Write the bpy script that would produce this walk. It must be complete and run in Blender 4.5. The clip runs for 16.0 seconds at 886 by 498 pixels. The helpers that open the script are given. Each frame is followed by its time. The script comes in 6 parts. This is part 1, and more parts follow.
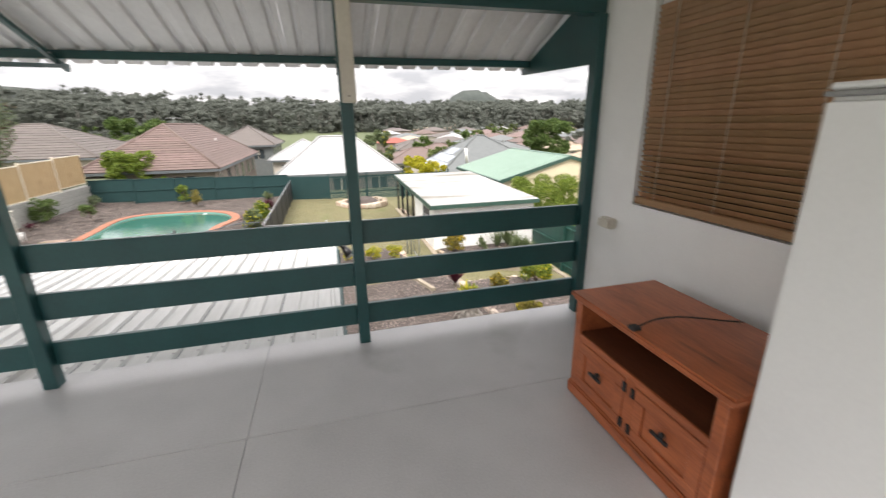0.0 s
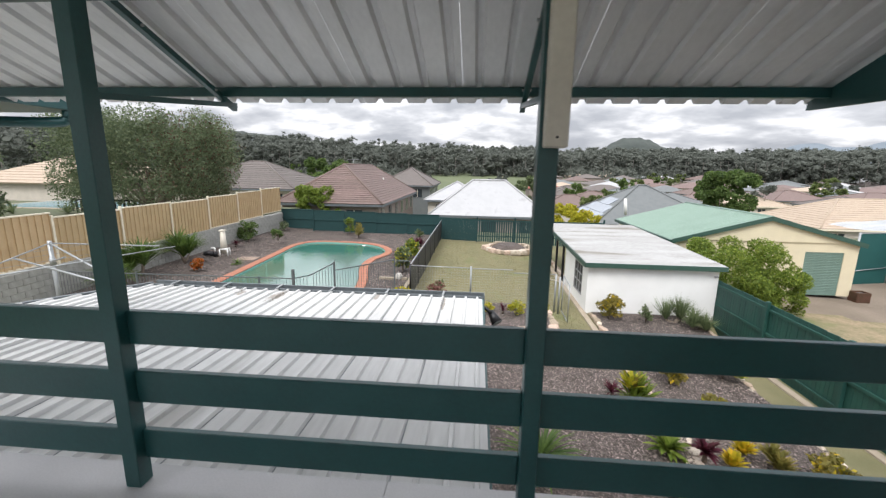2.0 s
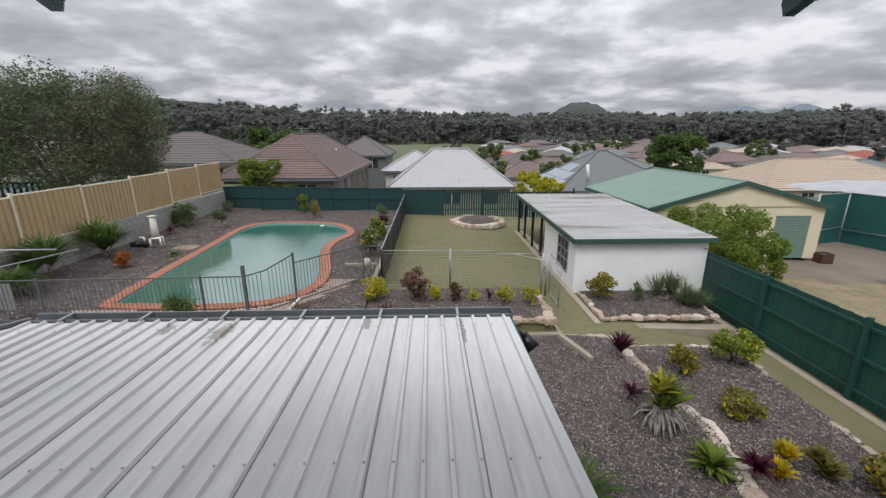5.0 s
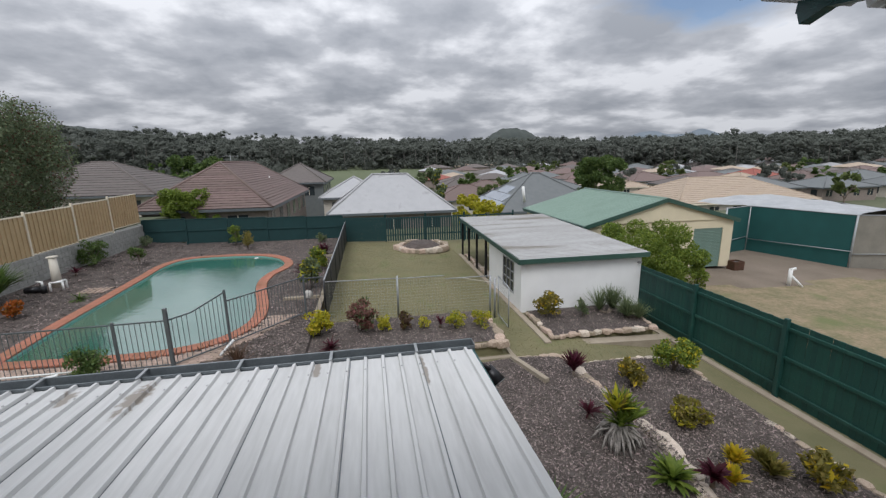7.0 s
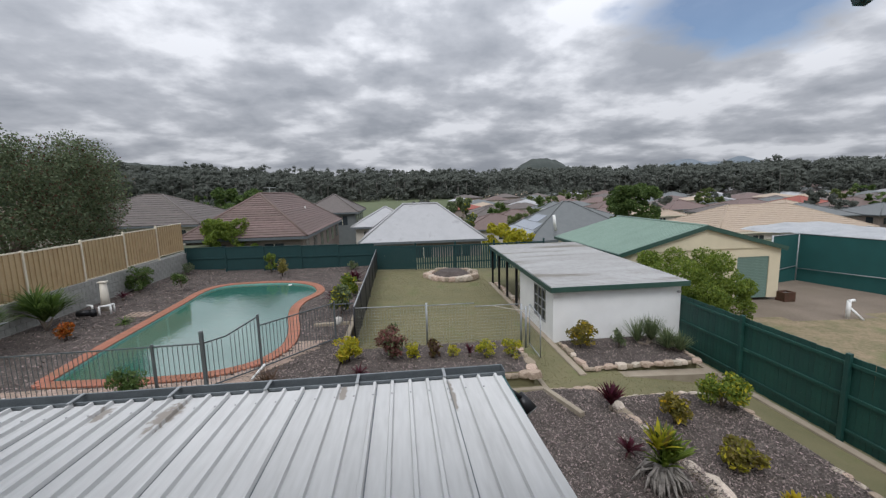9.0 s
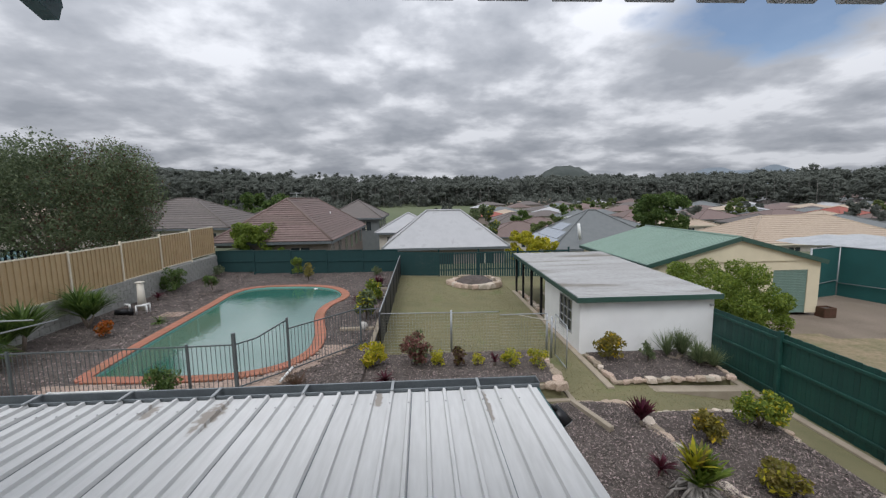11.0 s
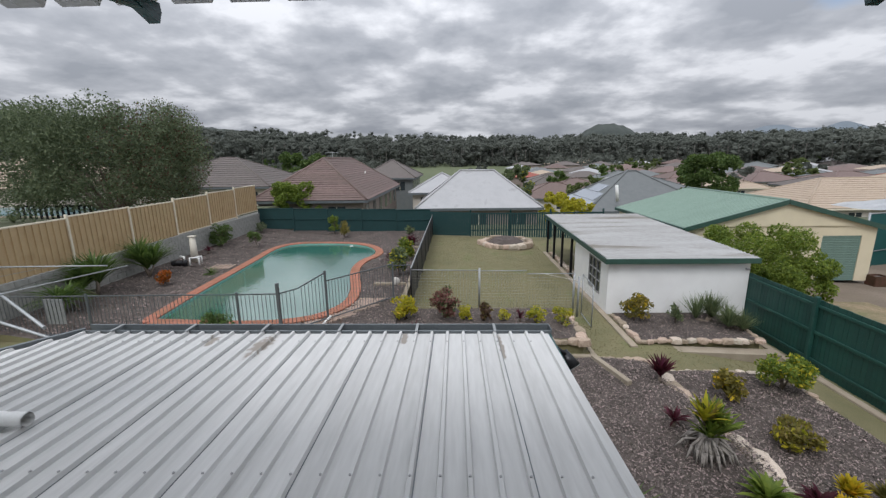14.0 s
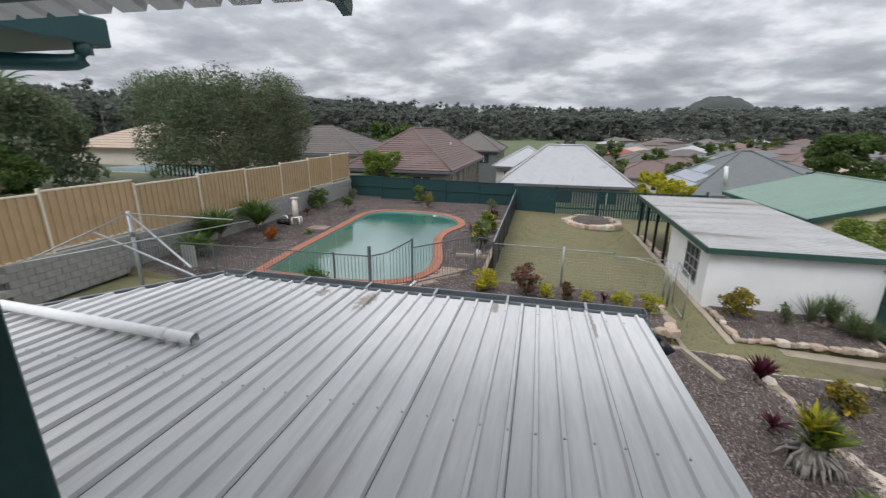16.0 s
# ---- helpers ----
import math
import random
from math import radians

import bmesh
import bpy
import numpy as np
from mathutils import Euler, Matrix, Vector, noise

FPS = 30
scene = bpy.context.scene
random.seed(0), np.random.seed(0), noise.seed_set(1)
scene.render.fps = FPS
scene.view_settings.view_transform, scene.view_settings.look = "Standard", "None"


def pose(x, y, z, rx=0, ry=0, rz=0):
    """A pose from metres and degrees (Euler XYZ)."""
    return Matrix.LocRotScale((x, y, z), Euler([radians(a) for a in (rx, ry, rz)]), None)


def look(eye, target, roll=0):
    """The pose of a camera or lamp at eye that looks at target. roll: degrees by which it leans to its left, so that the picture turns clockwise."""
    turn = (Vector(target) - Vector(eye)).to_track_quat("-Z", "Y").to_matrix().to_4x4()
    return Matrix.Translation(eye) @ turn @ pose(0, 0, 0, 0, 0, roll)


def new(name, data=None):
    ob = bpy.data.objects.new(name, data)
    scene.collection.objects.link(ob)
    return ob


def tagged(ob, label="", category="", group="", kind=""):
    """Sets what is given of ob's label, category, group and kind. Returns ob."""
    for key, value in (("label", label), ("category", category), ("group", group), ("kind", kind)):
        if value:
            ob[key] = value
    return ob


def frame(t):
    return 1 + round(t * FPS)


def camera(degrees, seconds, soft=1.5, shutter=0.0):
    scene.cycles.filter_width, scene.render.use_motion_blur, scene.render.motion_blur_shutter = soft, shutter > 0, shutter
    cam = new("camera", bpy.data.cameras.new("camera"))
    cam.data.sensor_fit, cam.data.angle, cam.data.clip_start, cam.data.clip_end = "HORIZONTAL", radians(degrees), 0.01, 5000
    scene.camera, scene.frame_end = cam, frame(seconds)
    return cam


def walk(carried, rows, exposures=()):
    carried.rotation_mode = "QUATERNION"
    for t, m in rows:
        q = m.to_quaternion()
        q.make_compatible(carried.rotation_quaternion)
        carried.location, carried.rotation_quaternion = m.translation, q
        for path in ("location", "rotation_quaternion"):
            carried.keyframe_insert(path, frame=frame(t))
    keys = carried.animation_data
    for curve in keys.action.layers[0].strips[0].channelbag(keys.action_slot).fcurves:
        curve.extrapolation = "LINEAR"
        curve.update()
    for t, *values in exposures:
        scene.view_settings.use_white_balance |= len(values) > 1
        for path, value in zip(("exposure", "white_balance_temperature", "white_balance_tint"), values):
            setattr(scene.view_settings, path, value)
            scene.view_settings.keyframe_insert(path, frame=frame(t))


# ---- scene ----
cam = camera(94.5, 16.0, soft=1.3, shutter=0.3)
PATH = [
    (0, (-0.118, -3.101, 1.703), (0.382, -1.258, 1.111), -0.9),
    (0.5, (-0.217, -2.893, 1.728), (-0.127, -0.964, 1.207), 0.2),
    (1, (-0.102, -2.548, 1.713), (-0.199, -0.599, 1.275), 0.6),
    (1.5, (-0.035, -2.202, 1.742), (-0.157, -0.25, 1.326), 0.5),
    (2, (-0.253, -1.887, 1.751), (-0.412, 0.067, 1.359), 0.9),
    (2.5, (-0.389, -1.537, 1.751), (-0.614, 0.415, 1.381), 1.1),
    (3, (-0.473, -1.131, 1.787), (-0.734, 0.817, 1.419), 1.1),
    (3.5, (-0.693, -0.896, 1.784), (-0.942, 1.049, 1.389), 1.1),
    (4, (-0.872, -0.701, 1.779), (-1.057, 1.241, 1.339), 0.8),
    (4.5, (-0.932, -0.392, 1.787), (-1.015, 1.545, 1.298), 0.3),
    (5, (-1.033, -0.145, 1.798), (-0.975, 1.78, 1.261), -0.1),
    (7.5, (-1.147, 0.178, 1.793), (-0.796, 2.111, 1.418), -1.1),
    (8, (-1.073, 0.185, 1.739), (-0.789, 2.138, 1.415), -1.3),
    (8.5, (-1.072, 0.184, 1.705), (-0.838, 2.148, 1.409), -1.4),
    (9, (-1.13, 0.202, 1.704), (-0.926, 2.172, 1.422), -1.5),
    (9.5, (-1.179, 0.197, 1.733), (-1.018, 2.173, 1.468), -1.3),
    (10, (-1.235, 0.2, 1.738), (-1.132, 2.182, 1.491), -1.1),
    (12.5, (-1.306, 0.159, 1.758), (-1.2, 2.137, 1.483), -0.6),
    (13, (-1.284, 0.091, 1.768), (-1.206, 2.064, 1.45), -0.4),
    (13.5, (-1.226, -0.024, 1.753), (-1.217, 1.94, 1.374), -0.5),
    (14, (-1.168, -0.16, 1.722), (-1.232, 1.791, 1.289), -0.8),
    (14.5, (-1.238, -0.281, 1.739), (-1.35, 1.657, 1.26), -0.9),
    (15, (-1.386, -0.431, 1.734), (-1.541, 1.497, 1.224), -0.8),
    (15.5, (-1.419, -0.473, 1.719), (-1.622, 1.439, 1.17), -0.4),
    (16, (-1.372, -0.347, 1.744), (-1.801, 1.525, 1.186), 0.6),
]
EXPOSURES = [(0.0, 1.45, 6900, 13), (0.5, 1.27, 6750, 11.5), (1.0, 1.18, 6600, 11.5), (1.5, 1.08, 6500, 11.5), (2.0, 1.0, 6450, 11.5), (3.0, 0.83, 6400, 11.5), (4.0, 0.55, 6350, 11.5), (5.0, 0.28, 6300, 11.5),
             (9.0, 0.1, 6200, 11.5), (12.5, 0.12, 6200, 11.5), (16.0, 0.3, 6250, 11.5)]
walk(cam, [(t, look(eye, target, roll)) for t, eye, target, roll in PATH], EXPOSURES)
CLOUD = 0.62
GAP = (1.19, 1.42, 0.0)

# ---- world and light ----
world = bpy.data.worlds.new("sky")
scene.world = world
world.use_nodes = True
wt = world.node_tree
wt.nodes.clear()


def wnode(kind, **inputs):
    n = wt.nodes.new(kind)
    for k, v in inputs.items():
        n.inputs[k.replace("_", " ")].default_value = v
    return n


sky = wnode("ShaderNodeTexSky")
sky.sky_type, sky.sun_disc = "NISHITA", False
sky.sun_elevation, sky.sun_rotation = radians(52), radians(200)
coord = wnode("ShaderNodeTexCoord")
sep = wnode("ShaderNodeSeparateXYZ")
wt.links.new(coord.outputs["Generated"], sep.inputs[0])
up = wt.nodes.new("ShaderNodeMath")
up.operation = "ADD"
up.inputs[1].default_value = 0.22
wt.links.new(sep.outputs["Z"], up.inputs[0])
upm = wt.nodes.new("ShaderNodeMath")
upm.operation = "MAXIMUM"
upm.inputs[1].default_value = 0.16
wt.links.new(up.outputs[0], upm.inputs[0])
# a flat cloud deck: direction divided by height
div = wt.nodes.new("ShaderNodeVectorMath")
div.operation = "DIVIDE"
comb = wnode("ShaderNodeCombineXYZ")
for k in range(3):
    wt.links.new(upm.outputs[0], comb.inputs[k])
wt.links.new(coord.outputs["Generated"], div.inputs[0])
wt.links.new(comb.outputs[0], div.inputs[1])
scl = wt.nodes.new("ShaderNodeVectorMath")
scl.operation = "MULTIPLY"
scl.inputs[1].default_value = (1.0, 1.0, 0.0)
wt.links.new(div.outputs[0], scl.inputs[0])
n1 = wnode("ShaderNodeTexNoise", Scale=2.1, Detail=10.0, Roughness=0.53, Distortion=0.05)
n2 = wnode("ShaderNodeTexNoise", Scale=0.55, Detail=4.0, Roughness=0.5)
wt.links.new(scl.outputs[0], n1.inputs["Vector"])
wt.links.new(scl.outputs[0], n2.inputs["Vector"])
r1 = wnode("ShaderNodeValToRGB")
el = r1.color_ramp.elements
el[0].position, el[0].color = 0.36, (0.46, 0.485, 0.525, 1)
el[1].position, el[1].color = 0.61, (1.04, 1.05, 1.07, 1)
e = el.new(0.49)
e.color = (0.64, 0.66, 0.695, 1)
wt.links.new(n1.outputs[0], r1.inputs[0])
r2 = wnode("ShaderNodeValToRGB")
el = r2.color_ramp.elements
el[0].position, el[0].color = 0.66, (1, 1, 1, 1)
el[1].position, el[1].color = 0.74, (0.25, 0.25, 0.25, 1)
wt.links.new(n2.outputs[0], r2.inputs[0])
# one torn gap in the cloud deck shows blue
gap = wt.nodes.new("ShaderNodeVectorMath")
gap.operation = "DISTANCE"
gap.inputs[1].default_value = GAP
wt.links.new(scl.outputs[0], gap.inputs[0])
gn = wt.nodes.new("ShaderNodeMath")
gn.operation = "MULTIPLY_ADD"
gn.inputs[1].default_value = -0.75
wt.links.new(n1.outputs[0], gn.inputs[0])
wt.links.new(gap.outputs["Value"], gn.inputs[2])
gr = wt.nodes.new("ShaderNodeMapRange")
gr.inputs[1].default_value, gr.inputs[2].default_value, gr.inputs[3].default_value = -0.16, 0.0, 0.12
wt.links.new(gn.outputs[0], gr.inputs[0])
gm2 = wt.nodes.new("ShaderNodeMath")
gm2.operation = "MINIMUM"
wt.links.new(gr.outputs[0], gm2.inputs[0])
wt.links.new(r2.outputs[0], gm2.inputs[1])
bgs = wnode("ShaderNodeBackground", Strength=0.10)
wt.links.new(sky.outputs[0], bgs.inputs[0])
bgc = wnode("ShaderNodeBackground")
# an overcast sky is brighter overhead than at the horizon
zen = wt.nodes.new("ShaderNodeMath")
zen.operation = "MULTIPLY_ADD"
zen.inputs[1].default_value, zen.inputs[2].default_value = CLOUD * 1.65, CLOUD * 0.80
wt.links.new(sep.outputs["Z"], zen.inputs[0])
zm = wt.nodes.new("ShaderNodeMath")
zm.operation = "MAXIMUM"
zm.inputs[1].default_value = CLOUD * 0.80
wt.links.new(zen.outputs[0], zm.inputs[0])
wt.links.new(zm.outputs[0], bgc.inputs["Strength"])
wt.links.new(r1.outputs[0], bgc.inputs[0])
mixs = wt.nodes.new("ShaderNodeMixShader")
wt.links.new(gm2.outputs[0], mixs.inputs[0])
wt.links.new(bgs.outputs[0], mixs.inputs[1])
wt.links.new(bgc.outputs[0], mixs.inputs[2])
wout = wnode("ShaderNodeOutputWorld")
wt.links.new(mixs.outputs[0], wout.inputs[0])

sun_data = bpy.data.lights.new("sun", "SUN")
sun_data.energy, sun_data.angle, sun_data.color = 1.5, radians(25), (1.0, 0.98, 0.95)
sun = new("sun", sun_data)
sun.matrix_world = look((-9, -26, 38), (0, 0, 0))


# ---- materials ----
def mat(name, a, b=None, rough=0.7, metal=0.0, scale=6.0, fine=60.0, bump=0.0, bscale=None, stretch=(1, 1, 1), island=0.0, obrand=0.0,
        stain=None, stain_at=0.6, stain_scale=1.2, alpha_trans=0.0, spec=None):
    """Two-scale noise between two colours, with grain bump, optional stains, and variation by island or by object."""
    m = bpy.data.materials.new(name)
    m.use_nodes = True
    t = m.node_tree
    bs = t.nodes["Principled BSDF"]
    b = b or tuple(c * 0.75 for c in a)
    co = t.nodes.new("ShaderNodeTexCoord")
    mp = t.nodes.new("ShaderNodeMapping")
    mp.inputs["Scale"].default_value = stretch
    t.links.new(co.outputs["Object"], mp.inputs[0])
    big = t.nodes.new("ShaderNodeTexNoise")
    big.inputs["Scale"].default_value, big.inputs["Detail"].default_value = scale, 5
    sm = t.nodes.new("ShaderNodeTexNoise")
    sm.inputs["Scale"].default_value, sm.inputs["Detail"].default_value = fine, 3
    for n in (big, sm):
        t.links.new(mp.outputs[0], n.inputs["Vector"])
    add = t.nodes.new("ShaderNodeMath")
    add.operation = "MULTIPLY_ADD"
    add.inputs[1].default_value = 0.45
    t.links.new(sm.outputs[0], add.inputs[0])
    half = t.nodes.new("ShaderNodeMath")
    half.operation = "MULTIPLY"
    half.inputs[1].default_value = 0.55
    t.links.new(big.outputs[0], half.inputs[0])
    t.links.new(half.outputs[0], add.inputs[2])
    ramp = t.nodes.new("ShaderNodeValToRGB")
    ramp.color_ramp.elements[0].position, ramp.color_ramp.elements[0].color = 0.36, (*b, 1)
    ramp.color_ramp.elements[1].position, ramp.color_ramp.elements[1].color = 0.62, (*a, 1)
    t.links.new(add.outputs[0], ramp.inputs[0])
    col = ramp.outputs[0]
    if stain:
        st = t.nodes.new("ShaderNodeTexNoise")
        st.inputs["Scale"].default_value, st.inputs["Detail"].default_value = stain_scale, 6
        t.links.new(mp.outputs[0], st.inputs["Vector"])
        sr = t.nodes.new("ShaderNodeMapRange")
        sr.inputs[1].default_value, sr.inputs[2].default_value = stain_at, stain_at + 0.12
        t.links.new(st.outputs[0], sr.inputs[0])
        mx = t.nodes.new("ShaderNodeMix")
        mx.data_type = "RGBA"
        mx.inputs[7].default_value = (*stain, 1)
        t.links.new(sr.outputs[0], mx.inputs[0])
        t.links.new(col, mx.inputs[6])
        col = mx.outputs[2]
    for amount, src in ((island, "island"), (obrand, "object")):
        if amount:
            if src == "island":
                g = t.nodes.new("ShaderNodeNewGeometry").outputs["Random Per Island"]
            else:
                g = t.nodes.new("ShaderNodeObjectInfo").outputs["Random"]
            hs = t.nodes.new("ShaderNodeHueSaturation")
            mr = t.nodes.new("ShaderNodeMapRange")
            mr.inputs[3].default_value, mr.inputs[4].default_value = 1 - amount, 1 + amount
            t.links.new(g, mr.inputs[0])
            t.links.new(mr.outputs[0], hs.inputs["Value"])
            hr = t.nodes.new("ShaderNodeMapRange")
            hr.inputs[3].default_value, hr.inputs[4].default_value = 0.5 + amount * 0.05, 0.5 - amount * 0.05
            t.links.new(g, hr.inputs[0])
            t.links.new(hr.outputs[0], hs.inputs["Hue"])
            t.links.new(col, hs.inputs["Color"])
            col = hs.outputs[0]
    t.links.new(col, bs.inputs["Base Color"])
    bs.inputs["Roughness"].default_value, bs.inputs["Metallic"].default_value = rough, metal
    if spec is not None:
        bs.inputs["Specular IOR Level"].default_value = spec
    if alpha_trans:
        bs.inputs["Transmission Weight"].default_value = alpha_trans
    if bump:
        bp = t.nodes.new("ShaderNodeBump")
        bp.inputs["Strength"].default_value, bp.inputs["Distance"].default_value = bump, 0.02
        bn = t.nodes.new("ShaderNodeTexNoise")
        bn.inputs["Scale"].default_value, bn.inputs["Detail"].default_value = bscale or fine, 4
        t.links.new(mp.outputs[0], bn.inputs["Vector"])
        t.links.new(bn.outputs[0], bp.inputs["Height"])
        t.links.new(bp.outputs[0], bs.inputs["Normal"])
    return m


M_DECK = mat("deck paint", (0.47, 0.465, 0.47), (0.40, 0.395, 0.40), rough=0.42, scale=2.0, fine=90, bump=0.05, stain=(0.36, 0.355, 0.35), stain_at=0.6)
M_WALL = mat("white render", (0.84, 0.835, 0.83), (0.79, 0.785, 0.78), rough=0.75, scale=3, fine=120, bump=0.12, bscale=140)
M_GREEN = mat("dark green paint", (0.015, 0.072, 0.073), (0.012, 0.058, 0.060), rough=0.36, scale=4, fine=50, bump=0.06, stretch=(1, 1, 1))
M_FENCEG = mat("green fence paint", (0.010, 0.062, 0.049), (0.0075, 0.049, 0.039), rough=0.6, scale=5, fine=40, bump=0.15, obrand=0.14, stain=(0.03, 0.10, 0.075), stain_at=0.58)
M_FENCEB = mat("dark teal mesh", (0.007, 0.042, 0.043), (0.006, 0.034, 0.035), rough=0.8, scale=3, fine=90, bump=0.1)
M_TEAL = mat("teal shade cloth", (0.011, 0.085, 0.080), (0.009, 0.068, 0.065), rough=0.8, scale=1.2, fine=60, bump=0.15)
M_SHEET = mat("zinc roof sheet", (0.56, 0.56, 0.55), (0.465, 0.465, 0.455), rough=0.75, metal=0.0, spec=0.12, scale=2.2, fine=26, stretch=(1, 0.10, 1), obrand=0.07,
              stain=(0.36, 0.35, 0.33), stain_at=0.63, stain_scale=1.4)
M_UNDER = mat("awning underside", (0.68, 0.68, 0.69), (0.60, 0.60, 0.61), rough=0.5, metal=0.1, scale=4, fine=40, stretch=(1, 0.2, 1), obrand=0.06)
M_SHEDROOF = mat("weathered shed roof", (0.40, 0.40, 0.395), (0.30, 0.295, 0.285), rough=0.7, metal=0.1, scale=1.5, fine=25, stretch=(0.22, 1, 1), stain=(0.20, 0.185, 0.16), stain_at=0.56, stain_scale=0.9)
M_GUTTER = mat("grey gutter", (0.16, 0.18, 0.19), (0.12, 0.135, 0.145), rough=0.45, metal=0.3)
M_PVC = mat("white pvc", (0.74, 0.74, 0.72), (0.66, 0.66, 0.64), rough=0.35, scale=4)
M_CREAM = mat("cream painted timber", (0.58, 0.54, 0.46), (0.52, 0.48, 0.41), rough=0.5, scale=5, fine=40, bump=0.08)
M_WOOD = mat("stained cabinet wood", (0.44, 0.130, 0.050), (0.27, 0.075, 0.030), rough=0.36, scale=3, fine=22, stretch=(4, 0.5, 4), bump=0.06, stain=(0.10, 0.030, 0.014), stain_at=0.66, stain_scale=2.2)
# the cabinet wood again, darkened to paint in the shade of the recess
M_WOODSHADE = mat("shaded cabinet inside", (0.15, 0.05, 0.022), (0.10, 0.032, 0.015), rough=0.5, scale=3, fine=22, stretch=(4, 0.5, 4))
M_BLIND = mat("bamboo blind", (0.35, 0.20, 0.10), (0.27, 0.145, 0.07), rough=0.55, scale=2, fine=40, stretch=(1, 0.4, 6), obrand=0.12)
M_BLACK = mat("black metal", (0.02, 0.02, 0.022), (0.014, 0.014, 0.016), rough=0.4, metal=0.4)
M_BLACKR = mat("black rubber", (0.018, 0.018, 0.018), (0.012, 0.012, 0.012), rough=0.6)
M_FRIDGE = mat("white enamel", (0.80, 0.80, 0.79), (0.77, 0.77, 0.76), rough=0.25, scale=2)
M_GREY = mat("grey plastic", (0.30, 0.30, 0.30), rough=0.4)
M_STEEL = mat("galvanised steel", (0.36, 0.375, 0.38), (0.28, 0.295, 0.30), rough=0.5, metal=0.5)
M_POOLF = mat("grey fence powdercoat", (0.115, 0.13, 0.135), (0.095, 0.105, 0.11), rough=0.45, metal=0.2)
M_WHITE = mat("white paint", (0.80, 0.80, 0.79), (0.74, 0.74, 0.73), rough=0.6, scale=2, fine=60, bump=0.05, stain=(0.66, 0.655, 0.63), stain_at=0.64)
M_BRICKC = mat("terracotta coping", (0.36, 0.150, 0.090), (0.26, 0.105, 0.062), rough=0.75, scale=5, fine=60, bump=0.25, obrand=0.16)
M_PAVER = mat("pale pavers", (0.40, 0.30, 0.24), (0.30, 0.22, 0.17), rough=0.8, scale=6, fine=70, bump=0.25, obrand=0.15)
M_CONC = mat("concrete block", (0.33, 0.33, 0.31), (0.24, 0.24, 0.22), rough=0.85, scale=3, fine=60, bump=0.3, obrand=0.08, stain=(0.20, 0.195, 0.18), stain_at=0.56)
M_SLEEP = mat("weathered sleeper", (0.34, 0.29, 0.22), (0.25, 0.21, 0.155), rough=0.85, scale=5, fine=40, bump=0.3, obrand=0.1)
M_KERB = mat("concrete mowing edge", (0.34, 0.29, 0.22), (0.26, 0.215, 0.16), rough=0.85, scale=3, fine=60, bump=0.2, obrand=0.06)
M_ROCK = mat("sandstone", (0.45, 0.365, 0.28), (0.26, 0.19, 0.135), rough=0.85, scale=7, fine=50, bump=0.4, obrand=0.3)
M_TAN = mat("tan steel fence", (0.505, 0.37, 0.215), (0.445, 0.32, 0.18), rough=0.5, metal=0.1, scale=2, fine=40, obrand=0.05, stain=(0.40, 0.28, 0.15), stain_at=0.63)
M_TRIMW = mat("cream fence post", (0.74, 0.67, 0.54), (0.66, 0.59, 0.47), rough=0.5)
M_PLASTER = mat("pool plaster", (0.17, 0.34, 0.30), (0.13, 0.27, 0.24), rough=0.7, scale=1)
M_CREAMW = mat("cream steel wall", (0.66, 0.585, 0.42), (0.60, 0.53, 0.38), rough=0.55, scale=2, fine=30)
M_ROLLER = mat("grey green roller door", (0.165, 0.25, 0.21), (0.13, 0.20, 0.17), rough=0.5)
M_GROOF = mat("pale green roof", (0.19, 0.275, 0.225), (0.16, 0.235, 0.19), rough=0.5, metal=0.1, scale=2, fine=20, stretch=(0.3, 1, 1))
M_GTRIM = mat("green trim", (0.035, 0.085, 0.066), rough=0.5)
M_RTILE = mat("brown roof tile", (0.175, 0.122, 0.108), (0.128, 0.090, 0.080), rough=0.75, scale=4, fine=30, bump=0.2, obrand=0.12, stain=(0.13, 0.085, 0.075), stain_at=0.6)
M_RGREY = mat("grey roof tile", (0.135, 0.115, 0.105), (0.10, 0.085, 0.078), rough=0.75, scale=3, fine=30, bump=0.2, obrand=0.1)
M_RWHITE = mat("white metal roof", (0.40, 0.40, 0.405), (0.34, 0.34, 0.345), rough=0.45, metal=0.1, scale=1.2, fine=20, stain=(0.30, 0.30, 0.30), stain_at=0.6)
M_RSLATE = mat("slate blue roof", (0.135, 0.145, 0.145), (0.11, 0.12, 0.12), rough=0.55, scale=2, fine=25)
M_RCREAM = mat("pale tile roof", (0.42, 0.335, 0.255), (0.35, 0.275, 0.205), rough=0.75, scale=3, fine=25, bump=0.15)
M_RRED = mat("red tile roof", (0.30, 0.085, 0.06), (0.23, 0.065, 0.048), rough=0.75, scale=3, fine=25)
M_BRICKH = mat("taupe brick wall", (0.27, 0.225, 0.195), (0.21, 0.17, 0.148), rough=0.85, scale=5, fine=60, bump=0.2)
M_RENDH = mat("pale house wall", (0.55, 0.50, 0.43), (0.47, 0.43, 0.37), rough=0.8, scale=2)
M_GLASS = mat("dark window glass", (0.035, 0.045, 0.05), (0.025, 0.032, 0.037), rough=0.08)
M_SOLAR = mat("solar panel", (0.30, 0.33, 0.37), (0.24, 0.27, 0.31), rough=0.15)
M_PLASTICW = mat("white sheeting", (0.42, 0.43, 0.435), (0.29, 0.30, 0.31), rough=0.45, scale=1.5, fine=12, bump=0.4, bscale=3)
M_TRUNK = mat("bark", (0.20, 0.16, 0.125), (0.13, 0.105, 0.082), rough=0.9, scale=5, fine=40, bump=0.4)
M_PALEBARK = mat("pale gum bark", (0.24, 0.225, 0.20), (0.14, 0.13, 0.115), rough=0.9, scale=0.4, fine=4)
